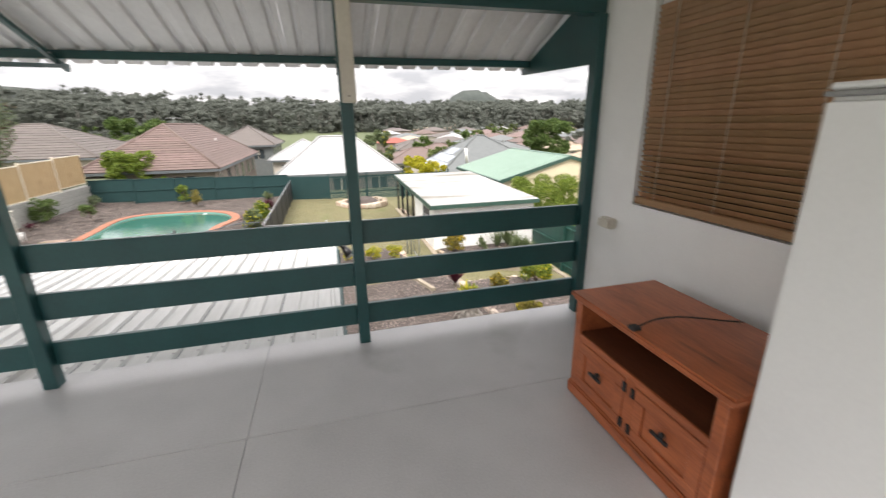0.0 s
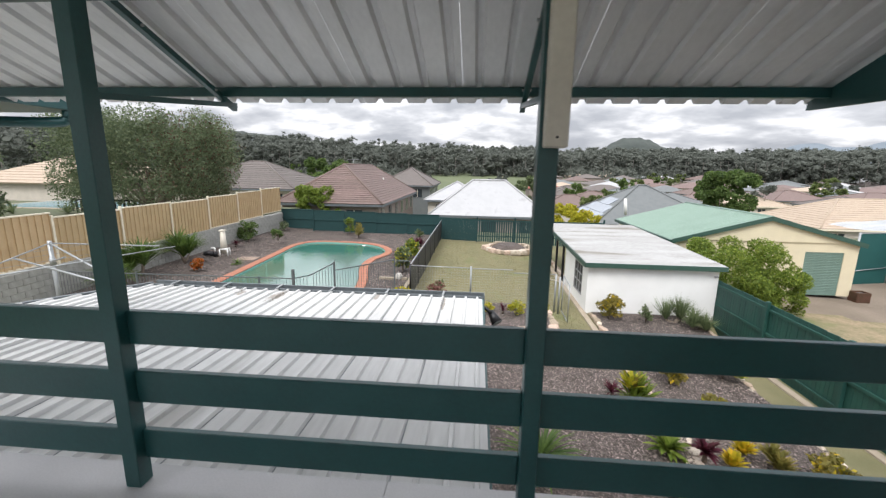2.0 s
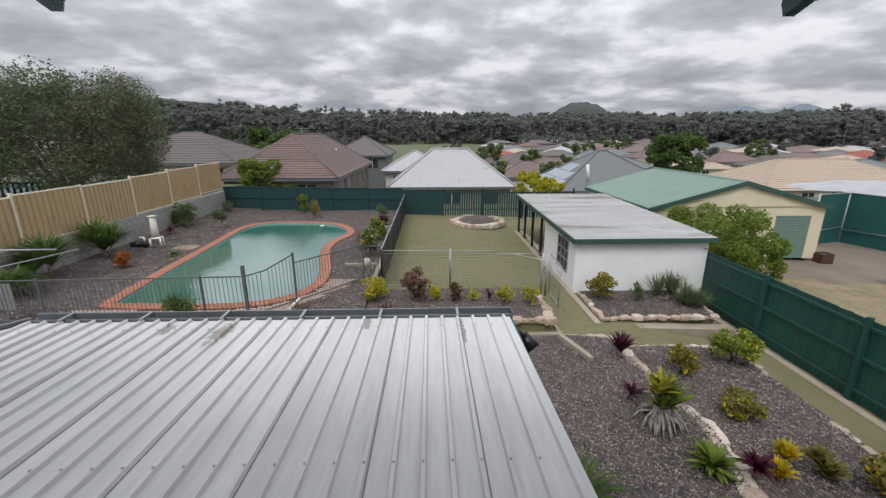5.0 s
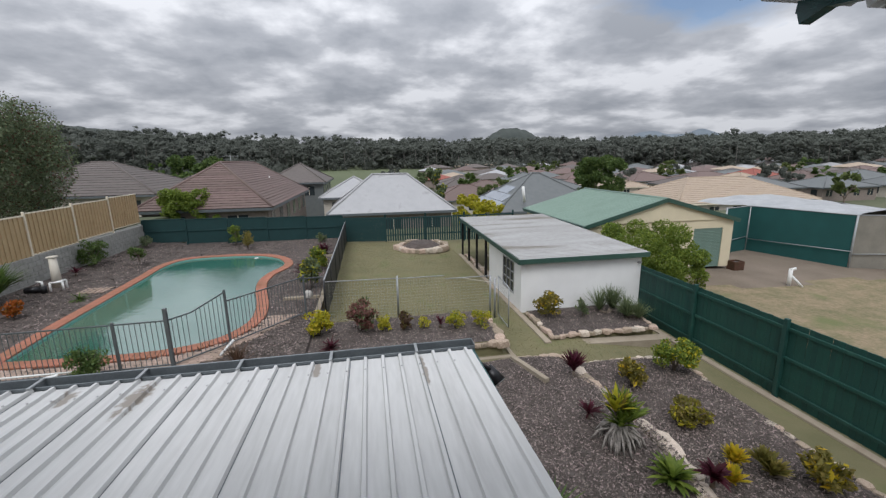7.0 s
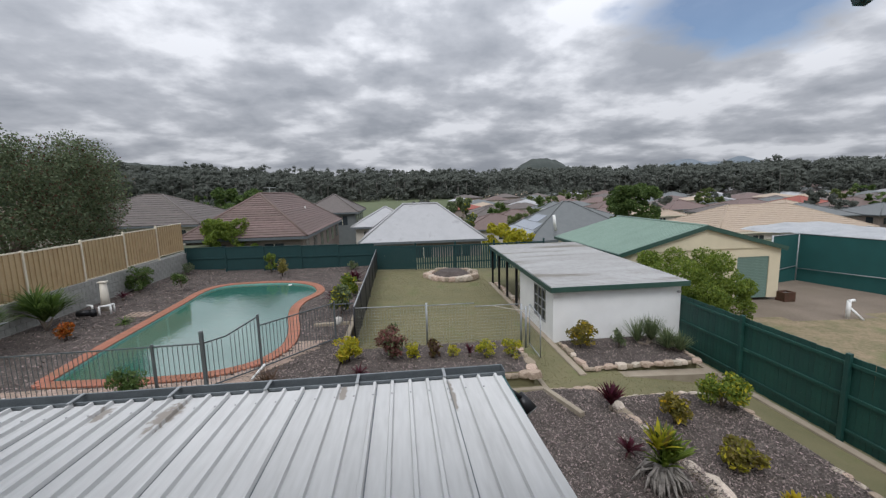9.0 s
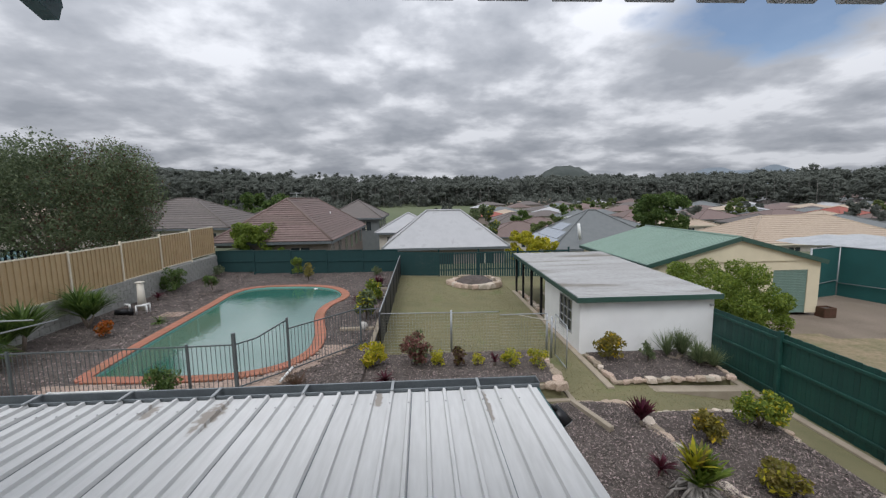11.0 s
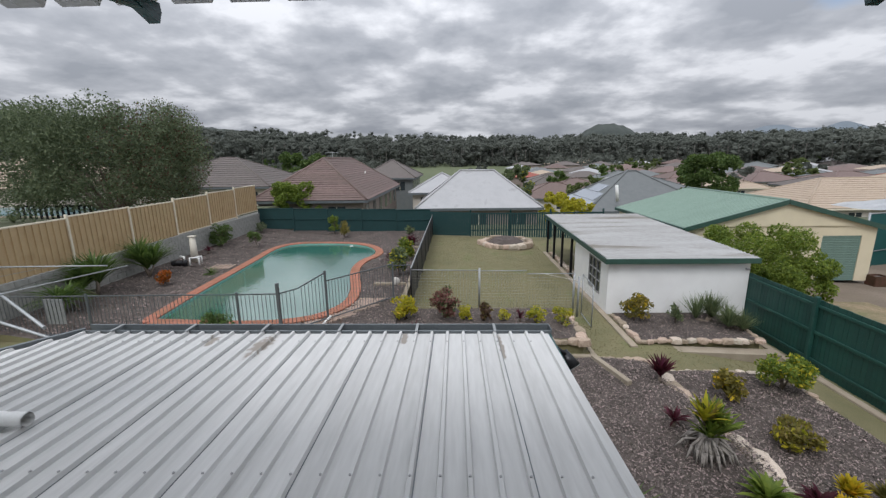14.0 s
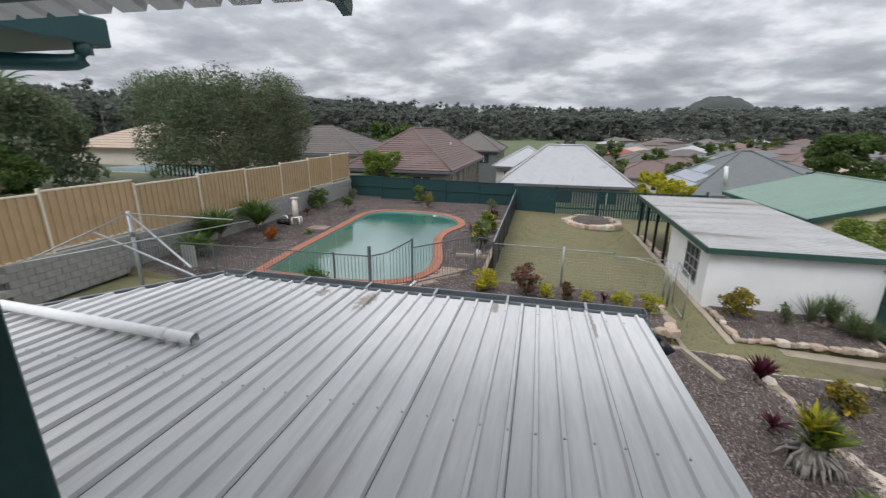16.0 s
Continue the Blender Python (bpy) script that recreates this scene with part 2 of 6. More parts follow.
M_ROOTS = mat("grey stump", (0.30, 0.275, 0.245), (0.17, 0.155, 0.14), rough=0.9, scale=10, fine=60, bump=0.5, obrand=0.15)


def leafmat(name, a, b, rough=0.55, island=0.35):
    m = mat(name, a, b, rough=rough, scale=3, fine=20, island=island, spec=0.3)
    t = m.node_tree
    bs = t.nodes["Principled BSDF"]
    out = t.nodes["Material Output"]
    tr = t.nodes.new("ShaderNodeBsdfTranslucent")
    t.links.new(bs.inputs["Base Color"].links[0].from_socket, tr.inputs[0])
    mx = t.nodes.new("ShaderNodeMixShader")
    mx.inputs[0].default_value = 0.42
    t.links.new(bs.outputs[0], mx.inputs[1])
    t.links.new(tr.outputs[0], mx.inputs[2])
    t.links.new(mx.outputs[0], out.inputs[0])
    return m


L_SHRUB = leafmat("shrub green", (0.115, 0.175, 0.050), (0.072, 0.118, 0.032))
L_BRIGHT = leafmat("bright green leaf", (0.20, 0.265, 0.045), (0.125, 0.185, 0.028))
L_YELLOW = leafmat("yellow green leaf", (0.50, 0.45, 0.035), (0.32, 0.32, 0.025))
L_GOLD = leafmat("golden leaf", (0.62, 0.44, 0.025), (0.40, 0.33, 0.02))
L_DARK = leafmat("dark tree leaf", (0.165, 0.205, 0.115), (0.115, 0.150, 0.080))
L_RUST = leafmat("rust tinged leaf", (0.14, 0.075, 0.050), (0.085, 0.060, 0.034))
L_RED = leafmat("burgundy leaf", (0.10, 0.018, 0.030), (0.05, 0.010, 0.018))
L_ORANGE = leafmat("orange leaf", (0.45, 0.14, 0.02), (0.28, 0.10, 0.02))
L_GREYG = leafmat("grey green leaf", (0.17, 0.215, 0.105), (0.11, 0.145, 0.065))
L_COPPER = leafmat("copper pink leaf", (0.25, 0.115, 0.095), (0.13, 0.07, 0.05))
L_OLIVE = leafmat("olive croton leaf", (0.27, 0.225, 0.055), (0.15, 0.14, 0.035))
L_STRAP = leafmat("strap leaf", (0.13, 0.20, 0.05), (0.07, 0.12, 0.03))
# pale grey green: distance haze is put into this leaf colour
L_GUM = leafmat("hazed gum foliage", (0.150, 0.163, 0.140), (0.130, 0.143, 0.124), rough=0.9, island=0.06)
L_HEDGE = leafmat("far shrub foliage", (0.15, 0.19, 0.065), (0.10, 0.135, 0.045))


# dried leaf litter stains where water pools at the patio gutter
def spots(m, at):
    t = m.node_tree
    bs = t.nodes["Principled BSDF"]
    co = t.nodes.new("ShaderNodeTexCoord")
    ns = t.nodes.new("ShaderNodeTexNoise")
    ns.inputs["Scale"].default_value, ns.inputs["Detail"].default_value = 14.0, 6
    t.links.new(co.outputs["Object"], ns.inputs["Vector"])
    col = bs.inputs["Base Color"].links[0].from_socket
    for x, y, rx, ry in at:
        mp = t.nodes.new("ShaderNodeMapping")
        mp.inputs["Location"].default_value = (-x / rx, -y / ry, 0)
        mp.inputs["Scale"].default_value = (1 / rx, 1 / ry, 0)
        t.links.new(co.outputs["Object"], mp.inputs[0])
        ln = t.nodes.new("ShaderNodeVectorMath")
        ln.operation = "LENGTH"
        t.links.new(mp.outputs[0], ln.inputs[0])
        sb = t.nodes.new("ShaderNodeMath")
        sb.operation = "SUBTRACT"
        t.links.new(ns.outputs[0], sb.inputs[0])
        hl = t.nodes.new("ShaderNodeMath")
        hl.operation = "MULTIPLY"
        hl.inputs[1].default_value = 0.55
        t.links.new(ln.outputs["Value"], hl.inputs[0])
        t.links.new(hl.outputs[0], sb.inputs[1])
        mr = t.nodes.new("ShaderNodeMapRange")
        mr.inputs[1].default_value, mr.inputs[2].default_value, mr.inputs[4].default_value = 0.02, 0.22, 0.75
        t.links.new(sb.outputs[0], mr.inputs[0])
        mx = t.nodes.new("ShaderNodeMix")
        mx.data_type = "RGBA"
        mx.inputs[7].default_value = (0.20, 0.165, 0.13, 1)
        t.links.new(mr.outputs[0], mx.inputs[0])
        t.links.new(col, mx.inputs[6])
        col = mx.outputs[2]
    t.links.new(col, bs.inputs["Base Color"])


spots(M_SHEET, ((0.23, 1.85, 0.13, 0.36), (-0.38, 1.98, 0.07, 0.22), (1.75, 2.05, 0.05, 0.2), (2.8, 1.85, 0.04, 0.45)))


# ---- mesh helpers ----
def B():
    return bmesh.new()


def box(bm, x0, y0, z0, x1, y1, z1):
    v = [bm.verts.new((x, y, z)) for z in (z0, z1) for x, y in ((x0, y0), (x1, y0), (x1, y1), (x0, y1))]
    for f in ((3, 2, 1, 0), (4, 5, 6, 7), (0, 1, 5, 4), (1, 2, 6, 5), (2, 3, 7, 6), (3, 0, 4, 7)):
        bm.faces.new([v[i] for i in f])
    return bm


def bbox(x0, y0, z0, x1, y1, z1, bev=0.006, seg=1):
    bm = box(B(), x0, y0, z0, x1, y1, z1)
    if bev:
        bmesh.ops.bevel(bm, geom=bm.edges[:], offset=bev, segments=seg, affect="EDGES")
    return bm


def beam(bm, p, q, w, h):
    """A bar of width w and height h from p to q."""
    p, q = Vector(p), Vector(q)
    d = (q - p).normalized()
    s = d.cross(Vector((0, 0, 1)))
    s = s.normalized() if s.length > 1e-3 else Vector((1, 0, 0))
    u = s.cross(d)
    v = [bm.verts.new(c + s * a * w / 2 + u * b * h / 2) for c in (p, q) for a, b in ((-1, -1), (1, -1), (1, 1), (-1, 1))]
    for f in ((0, 1, 2, 3), (7, 6, 5, 4), (0, 4, 5, 1), (1, 5, 6, 2), (2, 6, 7, 3), (3, 7, 4, 0)):
        bm.faces.new([v[i] for i in f])
    return bm


def tube(bm, p, q, r, r2=None, n=8, caps=True):
    p, q = Vector(p), Vector(q)
    d = (q - p).normalized()
    s = d.orthogonal().normalized()
    u = d.cross(s)
    r2 = r if r2 is None else r2
    a = [[bm.verts.new(c + (s * math.cos(k * math.tau / n) + u * math.sin(k * math.tau / n)) * rr) for k in range(n)] for c, rr in ((p, r), (q, r2))]
    for k in range(n):
        bm.faces.new((a[0][k], a[0][(k + 1) % n], a[1][(k + 1) % n], a[1][k])).smooth = True
    if caps:
        bm.faces.new(a[0][::-1])
        bm.faces.new(a[1])
    return bm


def sweep(bm, pts, r, n=8):
    """One bent tube through the points."""
    pts = [Vector(p) for p in pts]
    rings = []
    for k, p in enumerate(pts):
        d = (pts[min(k + 1, len(pts) - 1)] - pts[max(k - 1, 0)]).normalized()
        s = d.cross(Vector((0.13, 0.31, 0.94))).normalized()
        u = d.cross(s)
        rings.append([bm.verts.new(p + (s * math.cos(a * math.tau / n) + u * math.sin(a * math.tau / n)) * r) for a in range(n)])
    for a, b in zip(rings, rings[1:]):
        for k in range(n):
            bm.faces.new((a[k], a[(k + 1) % n], b[(k + 1) % n], b[k])).smooth = True
    bm.faces.new(rings[0][::-1])
    bm.faces.new(rings[-1])
    return bm


def prism(bm, pts, z0, z1):
    """A polygon in plan, raised from z0 to z1 (numbers, or functions of x and y)."""
    f0 = z0 if callable(z0) else (lambda x, y: z0)
    f1 = z1 if callable(z1) else (lambda x, y: z1)
    a = [bm.verts.new((x, y, f0(x, y))) for x, y in pts]
    b = [bm.verts.new((x, y, f1(x, y))) for x, y in pts]
    n = len(pts)
    bm.faces.new(a[::-1])
    bm.faces.new(b)
    for k in range(n):
        bm.faces.new((a[k], a[(k + 1) % n], b[(k + 1) % n], b[k]))
    bmesh.ops.recalc_face_normals(bm, faces=bm.faces[:])
    return bm


def slab(bm, pts, thick):
    """A thick sheet below a polygon in space."""
    pts = [Vector(p) for p in pts]
    nrm = (pts[1] - pts[0]).cross(pts[2] - pts[0]).normalized()
    a = [bm.verts.new(p) for p in pts]
    b = [bm.verts.new(p - nrm * thick) for p in pts]
    n = len(pts)
    bm.faces.new(a)
    bm.faces.new(b[::-1])
    for k in range(n):
        bm.faces.new((a[k], b[k], b[(k + 1) % n], a[(k + 1) % n]))
    bmesh.ops.recalc_face_normals(bm, faces=bm.faces[:])
    return bm


def base_of(ob):
    v = Vector((0, 0, 0))
    while ob is not None:
        v += ob.location
        ob = ob.parent
    return v


def mesh_of(name, bm, material):
    me = bpy.data.meshes.new(name)
    bm.to_mesh(me)
    bm.free()
    me.materials.append(material)
    return me


def part(name, bm, material, parent=None, label=""):
    """One mesh object from a bmesh in world places, under a thing or part."""
    me = mesh_of(name, bm, material)
    ob = new(name, me)
    if parent is not None:
        me.transform(Matrix.Translation(-base_of(parent)))
        ob.parent = parent
    if label:
        ob["label"] = label
    return ob


def raw(name, verts, faces, material, parent=None, label="", smooth=False):
    me = bpy.data.meshes.new(name)
    verts = np.asarray(verts, dtype=float)
    if parent is not None:
        verts = verts - np.array(base_of(parent))
    me.from_pydata(verts.tolist(), [], faces if isinstance(faces, list) else faces.tolist())
    me.materials.append(material)
    if smooth:
        me.polygons.foreach_set("use_smooth", [True] * len(me.polygons))
    ob = new(name, me)
    if parent is not None:
        ob.parent = parent
    if label:
        ob["label"] = label
    return ob


def thing(name, at, label, category, group=""):
    ob = new(name)
    ob.location = at
    ob.empty_display_size = 0.2
    return tagged(ob, label, category, group)


def single(name, bm, material, label, category, group="", kind=""):
    return tagged(part(name, bm, material), label, category, group, kind)


def piece(name, me, parent, at, rz=0.0, s=(1, 1, 1), tilt=(0, 0)):
    """A repeated piece on shared mesh data; at is a world place."""
    ob = new(name, me)
    ob.parent = parent
    ob.matrix_basis = Matrix.LocRotScale(Vector(at) - base_of(parent), Euler((tilt[0], tilt[1], rz)), s)
    return ob


def leaves(rng, centres, radii, n, size, aspect=2.2, flat=0.0):
    """n leaf quads scattered through ellipsoid clumps. Returns vertices and faces."""
    centres, radii = np.asarray(centres, float), np.asarray(radii, float)
    if radii.ndim == 1:
        radii = np.stack([radii, radii, radii * 0.8], 1)
    w = (radii ** 2).mean(1)
    k = rng.choice(len(centres), n, p=w / w.sum())
    d = rng.normal(size=(n, 3))
    d /= np.linalg.norm(d, axis=1)[:, None]
    rr = rng.uniform(0.45, 1.0, n) ** 0.6
    c = centres[k] + d * radii[k] * rr[:, None]
    a = rng.normal(size=(n, 3)) + d * 0.6
    a[:, 2] *= 1 - flat
    a /= np.linalg.norm(a, axis=1)[:, None]
    b = np.cross(a, rng.normal(size=(n, 3)))
    b /= np.linalg.norm(b, axis=1)[:, None]
    s = size * rng.uniform(0.6, 1.35, n)[:, None]
    a, b = a * s, b * s / aspect
    v = np.stack([c - a, c + b - a * 0.1, c + a, c - b - a * 0.1], 1).reshape(-1, 3)
    return v, np.arange(4 * n).reshape(-1, 4)


# ---- ground ----
def smooth(a, b, v):
    u = min(1.0, max(0.0, (v - a) / (b - a)))
    return u * u * (3 - 2 * u)


def rockline(y):
    """The winding stone edge between the upper and the lower bed."""
    return 3.75 + 0.16 * math.sin(y * 1.3) - 0.05 * (8 - y) * 0.3


POOL = [(-10.25, 11.25), (-10.45, 13.6), (-10.55, 15.9), (-10.68, 18.9), (-10.78, 21.1), (-10.25, 22.25), (-8.8, 22.45), (-7.1, 22.25),
        (-5.95, 21.5), (-5.35, 20.4), (-5.3, 19.5), (-5.68, 18.4), (-5.76, 17.1), (-5.5, 15.7), (-5.12, 14.3), (-4.95, 13.1),
        (-5.08, 12.3), (-5.5, 11.62), (-6.3, 11.22), (-7.4, 11.1), (-8.9, 11.15)]


def pool_edge():
    """The pool outline, a smooth closed line but for its one sharp corner."""
    out, n = [], len(POOL)
    for k in range(n):
        p = [Vector(POOL[(k + d) % n]) for d in (-1, 0, 1, 2)]
        m1 = Vector((0, 0)) if k == 0 else (p[2] - p[0]) / 2
        m2 = Vector((0, 0)) if k == n - 1 else (p[3] - p[1]) / 2
        for j in range(4):
            u = j / 4
            out.append(p[1] * (2 * u ** 3 - 3 * u ** 2 + 1) + m1 * (u ** 3 - 2 * u ** 2 + u) + p[2] * (3 * u ** 2 - 2 * u ** 3) + m2 * (u ** 3 - u ** 2))
    return [(q.x, q.y) for q in out]


EDGE = pool_edge()


def pool_r(x, y):
    """Distance to the pool outline, under 0 inside the water."""
    if x < -13 or x > -3 or y < 9 or y > 25:
        return 2.0
    best, inside = 9.0, False
    for k in range(len(EDGE)):
        ax, ay = EDGE[k - 1]
        bx, by = EDGE[k]
        dx, dy = bx - ax, by - ay
        u = max(0.0, min(1.0, ((x - ax) * dx + (y - ay) * dy) / (dx * dx + dy * dy + 1e-9)))
        best = min(best, math.hypot(x - ax - u * dx, y - ay - u * dy))
        if (ay > y) != (by > y) and x < ax + (y - ay) * dx / dy:
            inside = not inside
    return -best if inside else best


def ground_z(x, y):
    if y > 27 or x < -14.5 or x > 9 or y < -8:
        d = max(0.0, y - 27, x - 30)
        z = -3.8 - 3.7 * smooth(0, 45, d) + 5.0 * smooth(130, 280, d)
        if x < -14.5 and y < 60:
            w = smooth(14.4, 15.0, -x) * (1 - smooth(27, 55, y))
            z = z * (1 - w) + -1.62 * w
        elif y <= 27:
            z = -3.9 - 0.25 * smooth(9, 20, x) - 3.3 * smooth(34, 80, x)
        return z
    if x < -2.95 and y > 9.7:
        return -2.95 + 0.25 * smooth(11.6, 14.0, -x)
    if y <= 9.7 and x < -0.2:
        return -2.95 if x < -4.5 else -3.15
    if y < 9.35 and x < 7.0:
        if x < rockline(y):
            return -3.22 + 0.04 * math.sin(x * 2.1 + y)
        if x < 6.72:
            return -3.56 + 0.03 * math.sin(x * 1.7 + y * 1.3)
    if -4.6 < x < 2.25 and 10.15 < y < 12.45:
        return -3.06
    if 4.1 < x < 7.5 and 10.95 < y < 13.1:
        return -3.47
    return -3.27 - 0.075 * max(0.0, x + 2.7) * 0.55 - 0.36 * smooth(4.4, 8.4, x) * (1 - smooth(12.6, 13.2, y))


def zone(x, y):
    """0 mulch, 1 lawn, 2 far grass, 3 bare earth, 4 field"""
    if y > 27 or x < -14.5 or x > 8.6 or y < -8:
        if 8.6 < x < 34 and y < 30:
            return 3 if (x > 13 and y > 15.2 + 0.35 * math.sin(x)) else 5
        return 4 if y > 150 else 2
    if x < -2.95 and y > 9.7:
        return 0
    if y <= 9.7 and x < -0.2:
        return 1 if x < -5.5 else 0
    if y < 9.35 and x < 6.72:
        return 0
    if -4.6 < x < 2.25 and 10.15 < y < 12.45:
        return 0
    if 4.1 < x < 7.5 and 10.95 < y < 13.1:
        return 0
    return 1


M_MULCH = mat("bark mulch", (0.112, 0.090, 0.080), (0.050, 0.040, 0.035), rough=0.95, scale=2.5, fine=45, bump=0.9, bscale=38, stain=(0.115, 0.098, 0.086), stain_at=0.56, stain_scale=5)
M_LAWN = mat("dry lawn", (0.200, 0.176, 0.094), (0.130, 0.126, 0.060), rough=0.95, scale=0.9, fine=55, bump=0.5, bscale=90, stain=(0.135, 0.145, 0.06), stain_at=0.55, stain_scale=0.9)
M_FARG = mat("far grass", (0.105, 0.115, 0.062), (0.075, 0.088, 0.045), rough=0.95, scale=0.05, fine=1)
M_EARTH = mat("bare yard earth", (0.21, 0.168, 0.128), (0.135, 0.106, 0.08), rough=0.95, scale=0.5, fine=20, bump=0.3, stain=(0.17, 0.135, 0.10), stain_at=0.56, stain_scale=0.6)
M_FIELD = mat("distant field", (0.11, 0.13, 0.065), (0.085, 0.105, 0.05), rough=0.95, scale=0.03, fine=0.4)
M_DRYG = mat("patchy dry grass", (0.27, 0.205, 0.13), (0.135, 0.125, 0.06), rough=0.95, scale=1.6, fine=9, bump=0.7, bscale=14, stain=(0.13, 0.14, 0.055), stain_at=0.56, stain_scale=0.5)


def axis(lo, hi, step, cuts, far):
    a = list(np.arange(lo, hi, step))
    for c in cuts:
        a += [c - 0.012, c + 0.012]
    return sorted(set(round(v, 4) for v in a + far))


gx = axis(-15, 9.2, 0.3, (-14.5, -2.95, -0.2, 2.25, -4.6, 4.1, 7.5, 6.72, -5.5, 9.0, 8.6), [-1600, -700, -420, -300, -220, -160, -120, -90, -70, -55, -45, -36, -30, -25, -21, -18, -16.5]
          + [10, 11, 12, 13.5, 15, 17, 19, 22, 25, 28, 31, 34, 38, 43, 50, 58, 66, 75, 90, 120, 160, 220, 300, 420, 700, 1600])
gy = axis(-9, 27.6, 0.3, (9.7, 9.35, 10.15, 12.45, 10.95, 13.1, 27.0), [-300, -120, -60, -30, -15] + [28.5, 30, 32, 35, 38, 42, 46, 52, 60, 70, 82, 95, 110, 130, 150, 170, 195, 220, 250, 280, 320, 400, 520, 800, 1600, 2600])
gv, gf, gm = [], [], []
for y in gy:
    for x in gx:
        z = ground_z(x, y)
        if -12 < x < -3 and 10 < y < 24 and pool_r(x, y) < 0.12:
            z = -5.0
        gv.append((x, y, z))
nx = len(gx)
for j in range(len(gy) - 1):
    for i in range(nx - 1):
        gf.append((j * nx + i, j * nx + i + 1, (j + 1) * nx + i + 1, (j + 1) * nx + i))
        gm.append(zone((gx[i] + gx[i + 1]) / 2, (gy[j] + gy[j + 1]) / 2))
ground = raw("ground", gv, gf, M_MULCH)
for m in (M_LAWN, M_FARG, M_EARTH, M_FIELD, M_DRYG):
    ground.data.materials.append(m)
ground.data.polygons.foreach_set("material_index", gm)
tagged(ground, "mulched beds, dry lawn and bare earth running to far fields", "ground", kind="structure")

# ---- balcony structure ----
RX0 = -4.3
floor = part("floor", bbox(RX0, -4.4, -0.22, 2.03, 0.10, -0.012, 0), M_DECK)
tagged(floor, "grey painted balcony floor of large sheets with fine joints", "floor", kind="structure")
for x0, x1 in ((RX0, -0.709), (-0.706, 2.03)):
    for y0, y1 in ((-4.4, -2.79), (-2.787, -0.9615), (-0.9585, 0.10)):
        part("floor_panel", bbox(x0, y0, -0.012, x1, y1, 0.0, 0.002), M_DECK, floor)

wall_east = B()
WX = 2.03
box(wall_east, WX, -4.4, -3.4, WX + 0.16, 0.09, 1.10)
box(wall_east, WX, -4.4, 2.44, WX + 0.16, 0.09, 2.75)
box(wall_east, WX, -0.57, 1.10, WX + 0.16, 0.09, 2.44)
box(wall_east, WX, -4.4, 1.10, WX + 0.16, -2.40, 2.44)
tagged(part("wall_east", wall_east, M_WALL), "white rendered house wall beside the balcony", "wall", kind="structure")
# wall_south is invented and out of view; its low height lets skylight in
tagged(part("wall_south", bbox(RX0, -4.6, -3.4, WX, -4.4, 0.45, 0), M_WALL), "added unseen white parapet, kept low to let light onto the balcony", "wall", kind="structure")
tagged(part("wall_under", bbox(RX0, -0.9, -3.4, WX, -0.75, -0.22, 0), M_WALL), "white lower storey wall beneath the balcony", "wall", kind="structure")
tagged(part("room_wall", bbox(WX + 2.2, -4.4, -3.4, WX + 2.35, 0.0, 2.75, 0), M_WALL), "plain inner wall behind the window blind", "wall", kind="structure")
tagged(part("wall_north", bbox(WX + 0.16, -0.07, -3.4, WX + 4.0, 0.09, 2.75, 0), M_WALL), "white rendered outer house wall", "wall", kind="structure")
tagged(part("ceiling", bbox(RX0, -4.4, 2.62, WX + 4, -0.06, 2.70, 0), M_WALL), "flat white balcony ceiling", "ceiling", kind="structure")

# window with a venetian blind
window = tagged(new("window_1"), "tall window filled by a brown timber venetian blind", "window", kind="structure")
window.location = (WX, -1.5, 1.10)
for y0, y1, z0, z1 in ((-2.40, -0.57, 1.10, 1.125), (-2.40, -0.57, 2.41, 2.44), (-2.40, -2.37, 1.125, 2.41), (-0.60, -0.57, 1.125, 2.41)):
    part("window_frame", bbox(WX + 0.05, y0, z0, WX + 0.12, y1, z1, 0.003), M_WHITE, window)
part("pane", bbox(WX + 0.10, -2.36, 1.13, WX + 0.106, -0.61, 2.405, 0), M_GLASS, window)
blind = thing("venetian_blind", (WX, -1.5, 1.12), "brown timber venetian blind, slats nearly closed, hung in the window", "blind")
slat = mesh_of("slat", bbox(-0.022, -0.885, -0.0015, 0.022, 0.885, 0.0015, 0.0008), M_BLIND)
for k in range(34):
    piece("slat", slat, blind, (WX + 0.018, -1.485, 1.185 + k * 0.0362), tilt=(0, radians(62 - 8 * (k < 9))))
part("bottom_rail", bbox(WX - 0.012, -2.37, 1.115, WX + 0.04, -0.60, 1.165, 0.006), M_BLIND, blind)
for y in (-0.78, -1.25, -1.7, -2.2):
    part("cord", tube(B(), (WX - 0.008, y, 1.14), (WX - 0.008, y, 2.43), 0.002, n=5), M_CREAM, blind)

# ceiling beam, awning sheets, purlins
part_beam = bbox(RX0, -0.06, 2.47, WX, 0.03, 2.62, 0.004)
tagged(part("beam", part_beam, M_GREEN), "dark green beam over the balcony posts", "beam", kind="structure")


def rib_profile(x0, x1, pitch, foot, top, h, phase=0.0):
    """Points (x, dz) of a ribbed sheet with two small swages between the ribs."""
    pts = []
    c = math.ceil((x0 - phase - 1e-6) / pitch) * pitch + phase
    pts.append((x0, 0))
    while c <= x1 + 1e-6:
        for dx, dz in ((-foot, 0), (-top, h), (top, h), (foot, 0)):
            if x0 < c + dx < x1:
                pts.append((c + dx, dz))
        c += pitch
    pts.append((x1, 0))
    return pts


